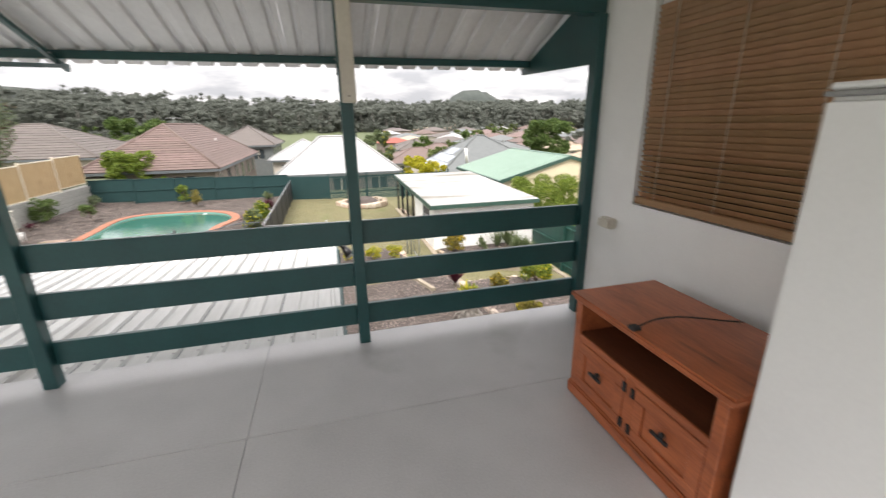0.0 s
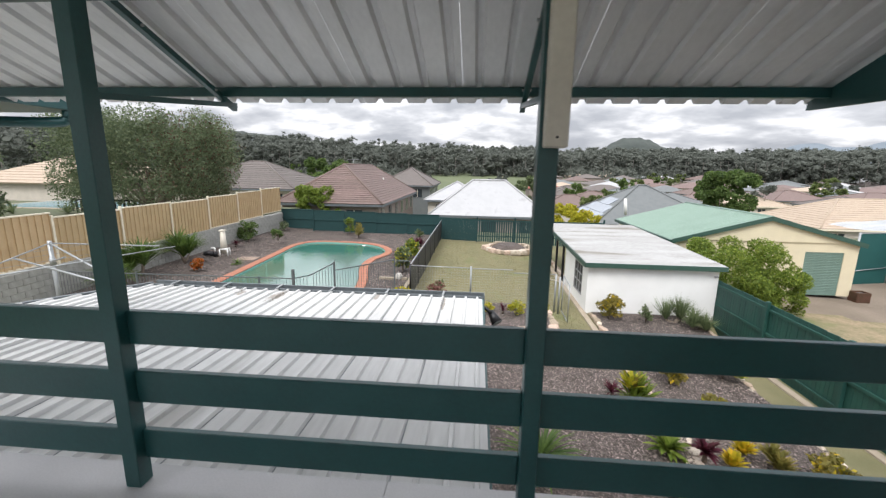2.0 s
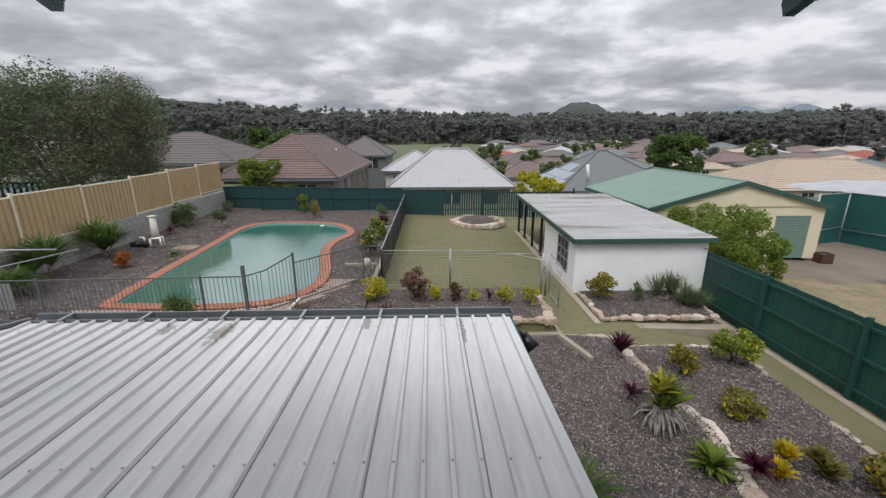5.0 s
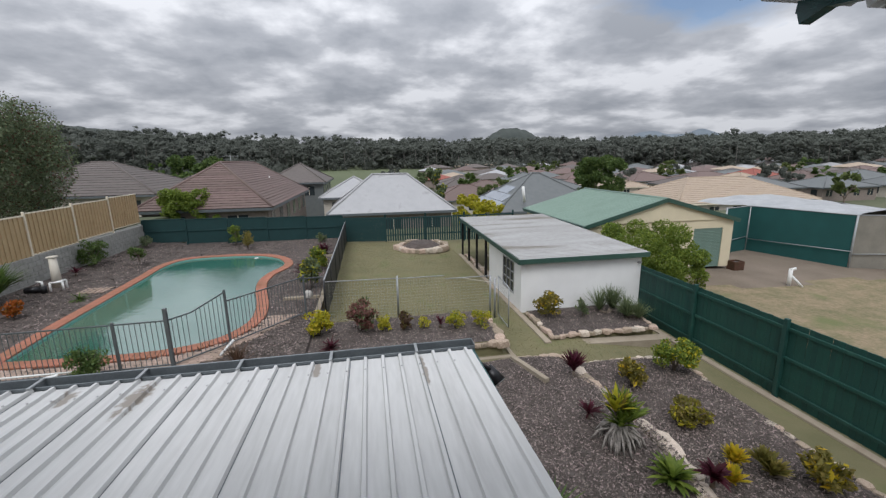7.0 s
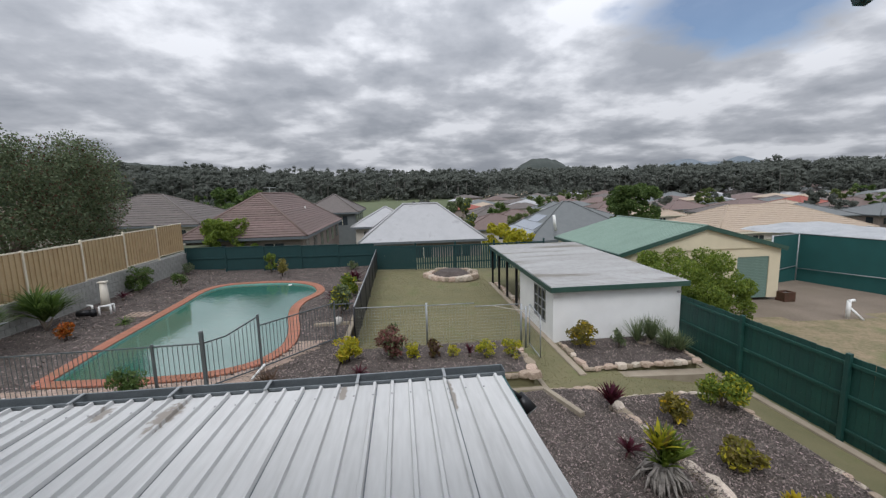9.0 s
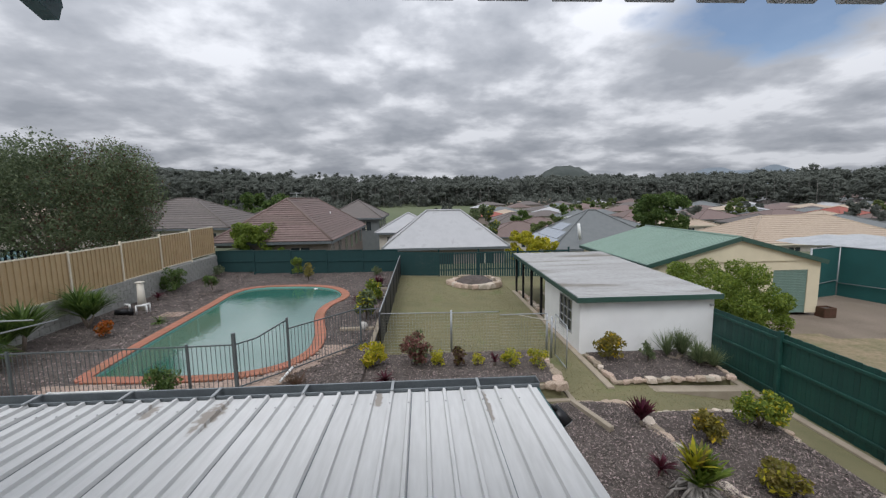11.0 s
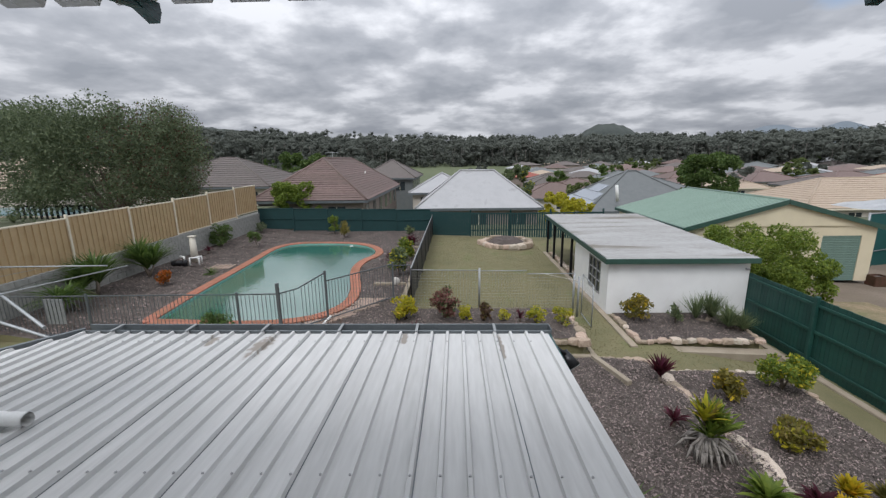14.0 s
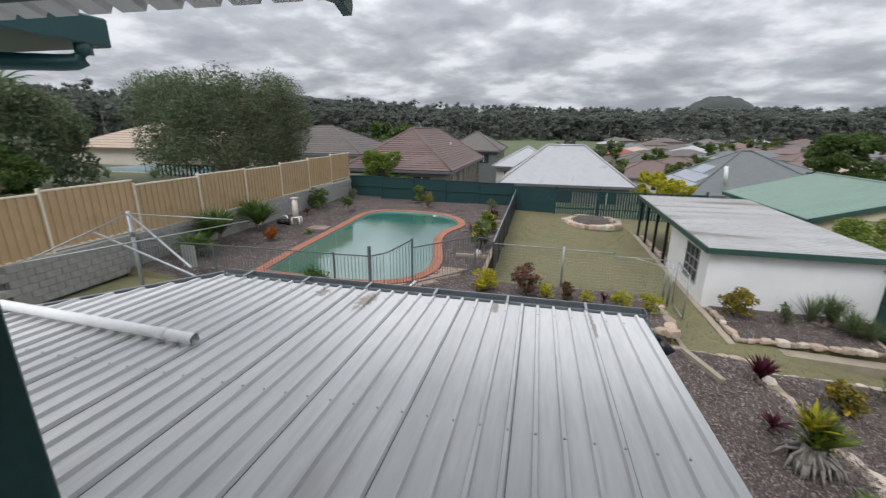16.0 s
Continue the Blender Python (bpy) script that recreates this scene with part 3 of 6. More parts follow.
def ribbed(name, prof, lo, hi, zf, material, parent, thick=0.004):
    """A ribbed sheet running in y from lo(x) to hi(x)."""
    v, f = [], []
    n = len(prof)
    for off in (0, -thick):
        for x, dz in prof:
            v.append((x, lo(x), zf(lo(x)) + dz + off))
        for x, dz in prof:
            v.append((x, hi(x), zf(hi(x)) + dz + off))
    for k in range(n - 1):
        f.append((k, k + 1, n + k + 1, n + k))
        f.append((2 * n + k, 3 * n + k, 3 * n + k + 1, 2 * n + k + 1))
        f.append((k, 2 * n + k, 2 * n + k + 1, k + 1))
        f.append((n + k, n + k + 1, 3 * n + k + 1, 3 * n + k))
    f.append((0, n, 3 * n, 2 * n))
    f.append((n - 1, 3 * n - 1, 4 * n - 1, 2 * n - 1))
    return raw(name, v, f, material, parent)


def awn_z(y):
    return 2.676 - 0.372 * y


awning = thing("awning", (-1.0, 0.0, 2.6), "sloping awning of ribbed grey steel sheets on dark green brackets", "awning")
for k in range(10):
    x0 = RX0 + k * 0.728 - 0.44
    x1 = min(x0 + 0.728, 1.96)
    ribbed("roof_sheet", rib_profile(x0 + 0.001, x1 - 0.001, 0.182, 0.030, 0.014, 0.028, -0.08), lambda x: -0.05, lambda x: 1.245, lambda y: awn_z(y), M_UNDER, awning)
part("purlin", beam(B(), (RX0 - 0.4, 1.05, awn_z(1.05) - 0.036), (1.95, 1.05, awn_z(1.05) - 0.036), 0.045, 0.06), M_GREEN, awning)
part("purlin", beam(B(), (RX0 - 0.4, 0.06, awn_z(0.06) - 0.03), (1.95, 0.06, awn_z(0.06) - 0.03), 0.045, 0.05), M_GREEN, awning)
for x in (-4.2, -2.09, 0.045):
    br = part("bracket", beam(B(), (x, 0.05, awn_z(0.05) - 0.075), (x, 1.20, awn_z(1.20) - 0.075), 0.035, 0.035), M_GREEN, awning)
    part("strut", beam(B(), (x, 0.02, 2.06), (x, 1.21, 2.185), 0.03, 0.03), M_GREEN, awning)
    for y in (0.35, 0.95):
        part("bolt", tube(B(), (x - 0.03, y, awn_z(y) - 0.075), (x + 0.03, y, awn_z(y) - 0.075), 0.008, n=6), M_STEEL, br)
side = B()
slab(side, [(1.975, 1.22, 2.165), (1.975, 1.22, 2.215), (1.975, -0.05, 2.68), (1.975, -0.05, 2.12)], 0.025)
part("end_panel", side, M_GREEN, awning, "solid dark green triangular end panel")

# posts and rails
balustrade = thing("balustrade", (0, 0, 0), "dark green timber balustrade with three wide rails between posts", "railing")
for x0, x1 in ((-0.004, 0.082), (-2.125, -2.038), (-4.25, -4.163), (1.945, 2.028)):
    part("post", bbox(x0, -0.088, 0.0, x1, 0.002, 2.47, 0.004), M_GREEN, balustrade)
for z1, h in ((1.0, 0.182), (0.668, 0.185), (0.318, 0.172)):
    for x0, x1 in ((-4.163, -2.125), (-2.038, -0.004), (0.082, 1.945)):
        part("rail", bbox(x0, -0.030, z1 - h, x1, 0.010, z1, 0.005), M_GREEN, balustrade)
upper = thing("post_cladding", (0.05, -0.11, 1.83), "cream painted timber cladding on the upper balcony post", "cladding")
part("board", bbox(0.010, -0.17, 1.835, 0.102, -0.089, 2.46, 0.006), M_CREAM, upper)
part("screw", tube(B(), (0.056, -0.172, 1.875), (0.056, -0.169, 1.875), 0.006), M_BLACK, upper)

# eave and downpipe of the neighbouring roof corner
eave = thing("eave", (-4.3, 1.5, 2.2), "dark green eave end with gutter and bent downpipe", "gutter")
part("fascia", bbox(-5.9, 1.02, 2.20, -3.95, 1.86, 2.36, 0.01), M_GREEN, eave)
part("soffit", bbox(-5.9, 0.0, 2.16, -4.5, 1.01, 2.19, 0.0), M_UNDER, eave)
part("downpipe", sweep(B(), [(-4.0, 1.72, 2.24), (-4.0, 1.72, 2.15), (-4.01, 1.71, 2.12), (-4.03, 1.68, 2.10), (-4.07, 1.62, 2.09), (-4.6, 0.9, 2.03)], 0.045, 12), M_GREEN, eave)

# ---- things on the balcony ----
box_out = thing("outlet_box", (WX, -0.36, 0.9), "cream plastic weatherproof outlet box on the white wall", "outlet")
part("housing", bbox(WX - 0.075, -0.44, 0.875, WX, -0.30, 0.955, 0.012, 2), M_CREAM, box_out)
part("lid", bbox(WX - 0.085, -0.435, 0.885, WX - 0.075, -0.305, 0.948, 0.004), M_CREAM, box_out)

CX0, CX1, CY0, CY1, CH = 1.285, 1.86, -2.12, -1.09, 0.70
cab = thing("tv_cabinet", (1.56, -1.6, 0), "reddish brown timber TV cabinet, open shelf over two panelled doors", "cabinet")
part("plinth", bbox(CX0 - 0.02, CY0 - 0.02, 0.0, CX1, CY1 + 0.02, 0.085, 0.012, 2), M_WOOD, cab)
top = part("top", bbox(CX0 - 0.035, CY0 - 0.035, CH - 0.03, CX1 + 0.01, CY1 + 0.035, CH, 0.009, 2), M_WOOD, cab)
part("moulding", bbox(CX0 - 0.02, CY0 - 0.02, CH - 0.05, CX1, CY1 + 0.02, CH - 0.03, 0.006), M_WOOD, cab)
for y0, y1 in ((CY0, CY0 + 0.025), (CY1 - 0.025, CY1)):
    part("side_panel", bbox(CX0 + 0.002, y0, 0.085, CX1 - 0.02, y1, CH - 0.05, 0.002), M_WOOD, cab)
# back and shelves wear the darker wood, their shade put into the colour
part("back_panel", bbox(CX1 - 0.02, CY0, 0.085, CX1 - 0.01, CY1, CH - 0.05, 0), M_WOODSHADE, cab)
part("shelf", bbox(CX0 + 0.004, CY0 + 0.025, 0.42, CX1 - 0.02, CY1 - 0.025, 0.44, 0.002), M_WOODSHADE, cab)
part("shelf", bbox(CX0 + 0.02, CY0 + 0.025, 0.085, CX1 - 0.02, CY1 - 0.025, 0.10, 0.0), M_WOODSHADE, cab)
for y0, y1 in ((CY0, CY0 + 0.055), (CY1 - 0.055, CY1), ((CY0 + CY1) / 2 - 0.035, (CY0 + CY1) / 2 + 0.035)):
    part("stile", bbox(CX0 - 0.008, y0, 0.085, CX0 + 0.012, y1, (CH - 0.05) if abs(y0 + y1 - CY0 - CY1) > 0.2 else 0.42, 0.003), M_WOOD, cab)
part("front_rail", bbox(CX0 - 0.006, CY0 + 0.055, 0.405, CX0 + 0.012, CY1 - 0.055, 0.445, 0.003), M_WOOD, cab)
for y0, y1, hs in ((CY0 + 0.058, (CY0 + CY1) / 2 - 0.038, 1), ((CY0 + CY1) / 2 + 0.038, CY1 - 0.058, -1)):
    door = part("door", bbox(CX0 + 0.0, y0 + 0.07, 0.16, CX0 + 0.012, y1 - 0.07, 0.335, 0.004), M_WOOD, cab)
    for a, b, c, d in ((y0, y1, 0.095, 0.16), (y0, y1, 0.335, 0.402), (y0, y0 + 0.07, 0.16, 0.335), (y1 - 0.07, y1, 0.16, 0.335)):
        part("door_frame", bbox(CX0 - 0.012, a, c, CX0 + 0.006, b, d, 0.003), M_WOOD, door)
    bm = B()
    ym = (y0 + y1) / 2
    tube(bm, (CX0 - 0.012, ym, 0.285), (CX0 - 0.035, ym, 0.285), 0.008)
    tube(bm, (CX0 - 0.035, ym - 0.05, 0.275), (CX0 - 0.035, ym + 0.05, 0.275), 0.010)
    bmesh.ops.create_icosphere(bm, subdivisions=2, radius=0.016, matrix=Matrix.Translation((CX0 - 0.02, ym, 0.285)))
    part("handle", bm, M_BLACK, door, "dark iron pull handle")
    yh = y1 + 0.006 if hs == 1 else y0 - 0.006
    for z in (0.14, 0.36):
        part("hinge", bbox(CX0 - 0.018, yh - 0.014, z - 0.028, CX0 - 0.008, yh + 0.014, z + 0.028, 0.003), M_BLACK, door)
cable = thing("power_cable", (1.6, -1.5, CH), "black power cable lying loose across the cabinet top", "cable")
pts = [Vector((1.29 + 0.55 * u, -1.585 - 0.06 * u + 0.05 * math.sin(u * 4.5), CH + 0.010 + 0.012 * math.sin(u * 3.1))) for u in np.linspace(0, 1, 18)]
part("lead", sweep(B(), pts, 0.0045, 6), M_BLACKR, cable)
part("plug", bbox(1.25, -1.61, CH, 1.30, -1.56, CH + 0.022, 0.006), M_BLACKR, cable)

fridge = thing("fridge", (1.6, -2.6, 0), "white upright fridge with rounded edges and grey top trim", "fridge")
part("body", bbox(1.365, -2.79, 0.04, 2.0, -2.17, 1.755, 0.02, 3), M_FRIDGE, fridge)
part("door", bbox(1.305, -2.79, 0.05, 1.36, -2.165, 1.755, 0.015, 3), M_FRIDGE, fridge)
part("top_trim", bbox(1.30, -2.795, 1.756, 2.0, -2.162, 1.772, 0.004), M_GREY, fridge)
part("lid", bbox(1.305, -2.79, 1.773, 2.0, -2.17, 1.795, 0.008), M_FRIDGE, fridge)
part("base", bbox(1.36, -2.75, 0.0, 1.94, -2.2, 0.04, 0.0), M_BLACKR, fridge)

# ---- patio roof below the balcony ----
def pat_z(y):
    return -0.052 - 0.044 * y


def pat_end(x):
    return 4.20 if x > -5.55 else max(1.6, 4.20 + (x + 5.55) * 1.42)


patio = thing("patio_roof", (-3.5, 2.0, -0.1), "patio roof of weathered pale ribbed steel sheets, screwed down", "roof")
RP = 0.178
for k in range(11):
    x1 = -0.001 - k * RP * 4 if k else -0.13
    x0 = -0.001 - (k + 1) * RP * 4
    ribbed("roof_sheet", rib_profile(x0 + 0.002, x1 - 0.002 if k else x1, RP, 0.021, 0.013, 0.032, -0.026), lambda x: -0.095, pat_end, pat_z, M_SHEET, patio)
for k in range(1, 9):
    x = -k * RP * 4 - 0.004
    part("lap_joint", slab(B(), [(x, 0.0, pat_z(0.0) + 0.002), (x + 0.007, 0.0, pat_z(0.0) + 0.002), (x + 0.007, pat_end(x) - 0.05, pat_z(pat_end(x) - 0.05) + 0.002), (x, pat_end(x) - 0.05, pat_z(pat_end(x) - 0.05) + 0.002)], 0.006), M_GUTTER, patio)
screw = mesh_of("screw", tube(B(), (0, 0, 0), (0, 0, 0.007), 0.0085, n=6), M_GREY)
for yy in (0.25, 1.9, 3.9):
    for k in range(2, 42):
        x = -k * RP - 0.026
        if x < -0.15 and yy < pat_end(x) - 0.1:
            piece("screw", screw, patio, (x, yy, pat_z(yy) + 0.032))
gut = part("gutter", bbox(-5.58, 4.215, -0.335, -0.10, 4.225, -0.205, 0.002), M_GUTTER, patio)
part("gutter_floor", bbox(-5.58, 4.225, -0.335, -0.10, 4.355, -0.325, 0.0), M_GUTTER, gut)
part("gutter_front", bbox(-5.60, 4.355, -0.335, -0.10, 4.37, -0.185, 0.004), M_GUTTER, gut)
part("gutter_end", bbox(-0.10, 4.21, -0.335, -0.09, 4.37, -0.185, 0.002), M_GUTTER, gut)
part("gutter", beam(B(), (-5.60, 4.28, -0.265), (-7.4, 1.66, -0.20), 0.05, 0.13), M_GUTTER, patio)
for x in np.arange(-5.2, -0.2, 0.89):
    part("strap", bbox(x, 4.16, -0.196, x + 0.03, 4.366, -0.181, 0.001), M_STEEL, gut)
part("barge", bbox(-0.128, -0.7, -0.30, -0.10, 4.205, -0.245, 0.0), M_GREEN, patio)
part("patio_beam", bbox(-5.4, 3.95, -0.40, -0.16, 4.03, -0.252, 0.004), M_GREEN, patio)
for x in (-0.165, -2.9, -5.4):
    part("patio_post", bbox(x, 3.95, -3.25, x + 0.09, 4.04, -0.40, 0.004), M_GREEN, patio)
pipe = thing("pvc_pipe", (-5.3, 2.4, -0.1), "length of white PVC pipe resting across the roof ribs", "pipe")
pz = pat_z(2.4) + 0.032 + 0.052
bm = tube(B(), (-6.75, 2.46, pz + 0.02), (-4.26, 2.36, pz), 0.052, n=20, caps=False)
bm2 = tube(bm, (-4.26, 2.36, pz), (-6.75, 2.46, pz + 0.02), 0.046, n=20, caps=False)
for f in bm2.faces:
    f.smooth = True
part("tube", bm2, M_PVC, pipe)
part("coupling", tube(B(), (-4.66, 2.376, pz + 0.004), (-4.56, 2.372, pz + 0.003), 0.057, n=20), M_PVC, pipe)
lamp = thing("floodlight", (0.0, 4.0, -0.4), "black outdoor floodlight fixed under the patio gutter corner", "light")
part("arm", tube(B(), (-0.10, 4.0, -0.30), (0.03, 4.0, -0.40), 0.025), M_BLACK, lamp)
part("head", tube(B(), (0.0, 4.05, -0.38), (0.10, 3.95, -0.52), 0.05, 0.085, n=14), M_BLACK, lamp)
part("lens", tube(B(), (0.099, 3.951, -0.519), (0.105, 3.945, -0.527), 0.075, n=14), M_STEEL, lamp)


# ---- pool ----
def pool_outline(off, n=120):
    """Points of the pool outline moved outward by off."""
    out = []
    for k in range(n):
        a = k * math.tau / n
        lo, hi = 0.0, 8.0
        cx, cy = -7.9, 16.6
        for _ in range(26):
            mid = (lo + hi) / 2
            if pool_r(cx + mid * math.cos(a), cy + mid * math.sin(a)) < off:
                lo = mid
            else:
                hi = mid
        out.append((cx + lo * math.cos(a), cy + lo * math.sin(a)))
    return out


PZ = -2.93


def resample(pts, step):
    """Points at even steps along a closed line."""
    out, carry = [], 0.0
    n = len(pts)
    for k in range(n):
        a, b = Vector(pts[k]), Vector(pts[(k + 1) % n])
        d = (b - a).length
        s = carry
        while s < d:
            out.append((a.lerp(b, s / d), (b - a).normalized()))
            s += step
        carry = s - d
    return out


pool = thing("swimming_pool", (-7.5, 16.8, -3.0), "kidney shaped swimming pool of green water with terracotta brick coping", "pool")
inner = pool_outline(0.0)
bm = B()
t0 = [bm.verts.new((x, y, PZ)) for x, y in inner]
t1 = [bm.verts.new((x, y, -4.3)) for x, y in pool_outline(-0.15)]
for k in range(len(inner)):
    bm.faces.new((t0[k], t0[(k + 1) % len(inner)], t1[(k + 1) % len(inner)], t1[k])).smooth = True
bm.faces.new(t1)
part("shell", bm, M_PLASTER, pool)
M_WATER = bpy.data.materials.new("pool water")
M_WATER.use_nodes = True
t = M_WATER.node_tree
bs = t.nodes["Principled BSDF"]
bs.inputs["Roughness"].default_value = 0.03
bs.inputs["IOR"].default_value = 3.3
bp = t.nodes.new("ShaderNodeBump")
bp.inputs["Strength"].default_value, bp.inputs["Distance"].default_value = 0.22, 0.02
wv = t.nodes.new("ShaderNodeTexNoise")
wv.inputs["Scale"].default_value, wv.inputs["Detail"].default_value = 3.0, 3
co = t.nodes.new("ShaderNodeTexCoord")
mp = t.nodes.new("ShaderNodeMapping")
mp.inputs["Scale"].default_value = (1, 2.2, 1)
t.links.new(co.outputs["Object"], mp.inputs[0])
t.links.new(mp.outputs[0], wv.inputs["Vector"])
t.links.new(wv.outputs[0], bp.inputs["Height"])
t.links.new(bp.outputs[0], bs.inputs["Normal"])
cl = t.nodes.new("ShaderNodeTexNoise")
cl.inputs["Scale"].default_value = 0.35
cr = t.nodes.new("ShaderNodeValToRGB")
cr.color_ramp.elements[0].position, cr.color_ramp.elements[0].color = 0.35, (0.030, 0.122, 0.090, 1)
cr.color_ramp.elements[1].position, cr.color_ramp.elements[1].color = 0.65, (0.044, 0.150, 0.116, 1)
t.links.new(co.outputs["Object"], cl.inputs["Vector"])
t.links.new(cl.outputs[0], cr.inputs[0])
t.links.new(cr.outputs[0], bs.inputs["Base Color"])
bm = B()
bm.faces.new([bm.verts.new((x, y, PZ - 0.06)) for x, y in pool_outline(0.02)])
part("water", bm, M_WATER, pool, "still greenish pool water reflecting cloud")
cop = mesh_of("coping_brick", bbox(-0.056, -0.19, -0.07, 0.056, 0.19, 0.0, 0.008), M_BRICKC)
for p, d in resample(pool_outline(0.21, 200), 0.119):
    piece("coping_brick", cop, pool, (p.x, p.y, PZ + 0.03), math.atan2(d.y, d.x))
cleaner = thing("pool_skimmer", (-6.9, 22.1, -3.0), "small pale pool float at the far pool edge", "pool float")
part("float", tube(B(), (-7.0, 22.0, -3.035), (-7.0, 22.0, -2.98), 0.12, 0.1, n=14), M_PVC, cleaner)

# pavers at the near pool end
paving = thing("paving", (-6.5, 10.2, -2.95), "strip of pale clay pavers along the near pool end", "paving")
pv = mesh_of("paver", bbox(-0.11, -0.055, -0.05, 0.11, 0.055, 0.0, 0.006), M_PAVER)
for j in range(27):
    for i in range(34):
        x, y = -11.0 + i * 0.228 + (j % 2) * 0.114, 10.0 + j * 0.118
        near = y < 10.8 and x < -4.6 or y > 1.13 * (x + 5.93) + 9.9 and x > -6
        if near and 0.46 < pool_r(x, y) < 1.25:
            piece("paver", pv, paving, (x, y, -2.925))
steps_p = thing("stepping_pavers", (-12.0, 17.6, -2.95), "short row of pale pavers beside the pool", "paving")
for j in range(3):
    for i in range(7):
        piece("paver", pv, steps_p, (-12.55 + i * 0.2, 17.2 + j * 0.24, -2.91), 1.2)

# pool pump, pipes and column
pump = thing("pool_pump", (-13.3, 17.0, -2.8), "black pool pump with white PVC pipes on the mulch", "pump")
part("motor", tube(B(), (-13.6, 16.85, -2.62), (-13.15, 16.95, -2.62), 0.12, n=14), M_BLACK, pump)
part("strainer", tube(B(), (-13.1, 16.95, -2.78), (-13.1, 16.95, -2.5), 0.11, n=14), M_BLACK, pump)
for pts in (((-13.1, 16.95, -2.5), (-13.1, 16.95, -2.35), (-13.35, 17.05, -2.35)), ((-12.9, 17.0, -2.75), (-12.9, 17.0, -2.42), (-12.55, 17.1, -2.42), (-12.55, 17.1, -2.75)), ((-12.72, 17.1, -2.42), (-12.62, 17.4, -2.42), (-12.62, 17.4, -2.75))):
    for a, b in zip(pts, pts[1:]):
        part("pipe", tube(B(), a, b, 0.035, n=10), M_PVC, pump)
column = thing("garden_column", (-13.1, 17.7, -2.75), "tapered cream column with a flat cap against the retaining wall", "column")
part("shaft", tube(B(), (-13.15, 17.75, -2.78), (-13.15, 17.75, -1.62), 0.17, 0.12, n=16), M_CREAM, column)
part("cap", bbox(-13.29, 17.61, -1.62, -13.01, 17.89, -1.56, 0.015), M_CREAM, column)

poles = thing("pole_frame", (-9.6, 10.3, -2.95), "low white tubular frame standing by the pool fence", "pole")
for p, q, r in (((-10.09, 9.86, -2.72), (-8.41, 9.54, -2.72), 0.022), ((-10.15, 9.86, -2.70), (-7.63, 9.85, -2.70), 0.022), ((-10.14, 9.50, -2.72), (-10.16, 9.88, -2.70), 0.035)):
    part("pole", tube(B(), p, q, r, n=10), M_PVC, poles)
for x, y in ((-10.14, 9.52), (-10.15, 9.86), (-8.41, 9.55), (-7.65, 9.85)):
    part("leg", tube(B(), (x, y, -2.96), (x, y, -2.71), 0.02, n=8), M_PVC, poles)
part("end_plate", beam(B(), (-8.42, 9.54, -2.70), (-8.06, 9.72, -2.68), 0.12, 0.03), M_PVC, poles)

# ---- left boundary: block retaining wall and tan steel fence ----
FX = -14.3
retain = tagged(new("retaining_wall"), "grey concrete block retaining wall under the tan fence", "retaining wall", kind="structure")
retain.location = (FX, 16, -2.8)
blk = mesh_of("block", bbox(-0.10, -0.196, -0.096, 0.10, 0.196, 0.096, 0.006), M_CONC)
for j in range(6):
    for i in range(50):
        y = 6.6 + i * 0.4 + (j % 2) * 0.2
        piece("block", blk, retain, (FX + 0.03, y, -2.75 + j * 0.2))
part("core", bbox(FX - 0.2, 6.3, -3.2, FX - 0.075, 26.9, -1.62, 0), M_CONC, retain)
pan = rib_profile(0, 2.62, 0.218, 0.045, 0.036, 0.04)
v, f = [], []
n = len(pan)
for off in (0, -0.006):
    for z in (0.0, 1.60):
        v += [(dz + off, y, z) for y, dz in pan]
for k in range(n - 1):
    f += [(k, k + 1, n + k + 1, n + k), (2 * n + k, 3 * n + k, 3 * n + k + 1, 2 * n + k + 1), (k, 2 * n + k, 2 * n + k + 1, k + 1), (n + k, n + k + 1, 3 * n + k + 1, 3 * n + k)]
panel_me = bpy.data.meshes.new("fence_panel")
panel_me.from_pydata(v, [], f)
panel_me.materials.append(M_TAN)
fpost = mesh_of("fence_post", bbox(-0.03, -0.036, -0.2, 0.05, 0.036, 1.70, 0.004), M_TRIMW)
frail = mesh_of("fence_rail", bbox(-0.03, 0, -0.025, 0.03, 2.66, 0.025, 0.004), M_TRIMW)
lfence = thing("steel_fence", (FX, 16, -1.6), "tan ribbed steel boundary fence with cream posts, stepped panels", "fence")
STEP = (-0.02, 0.05, -0.11, -0.05, -0.09, -0.01, 0.06, 0.13)
for k in range(8):
    y = 5.12 + k * 2.67
    zb = -1.60 + STEP[k]
    piece("fence_panel", panel_me, lfence, (FX, y + 0.02, zb))
    piece("fence_post", fpost, lfence, (FX + 0.01, y, zb))
    piece("fence_rail", frail, lfence, (FX + 0.005, y, zb + 1.62))
    piece("fence_rail", frail, lfence, (FX + 0.005, y, zb))

# ---- back fence ----
BY = 26.5
bf = thing("back_fence", (-5, BY, -2.8), "dark green back fence of solid sheeting on posts", "fence")
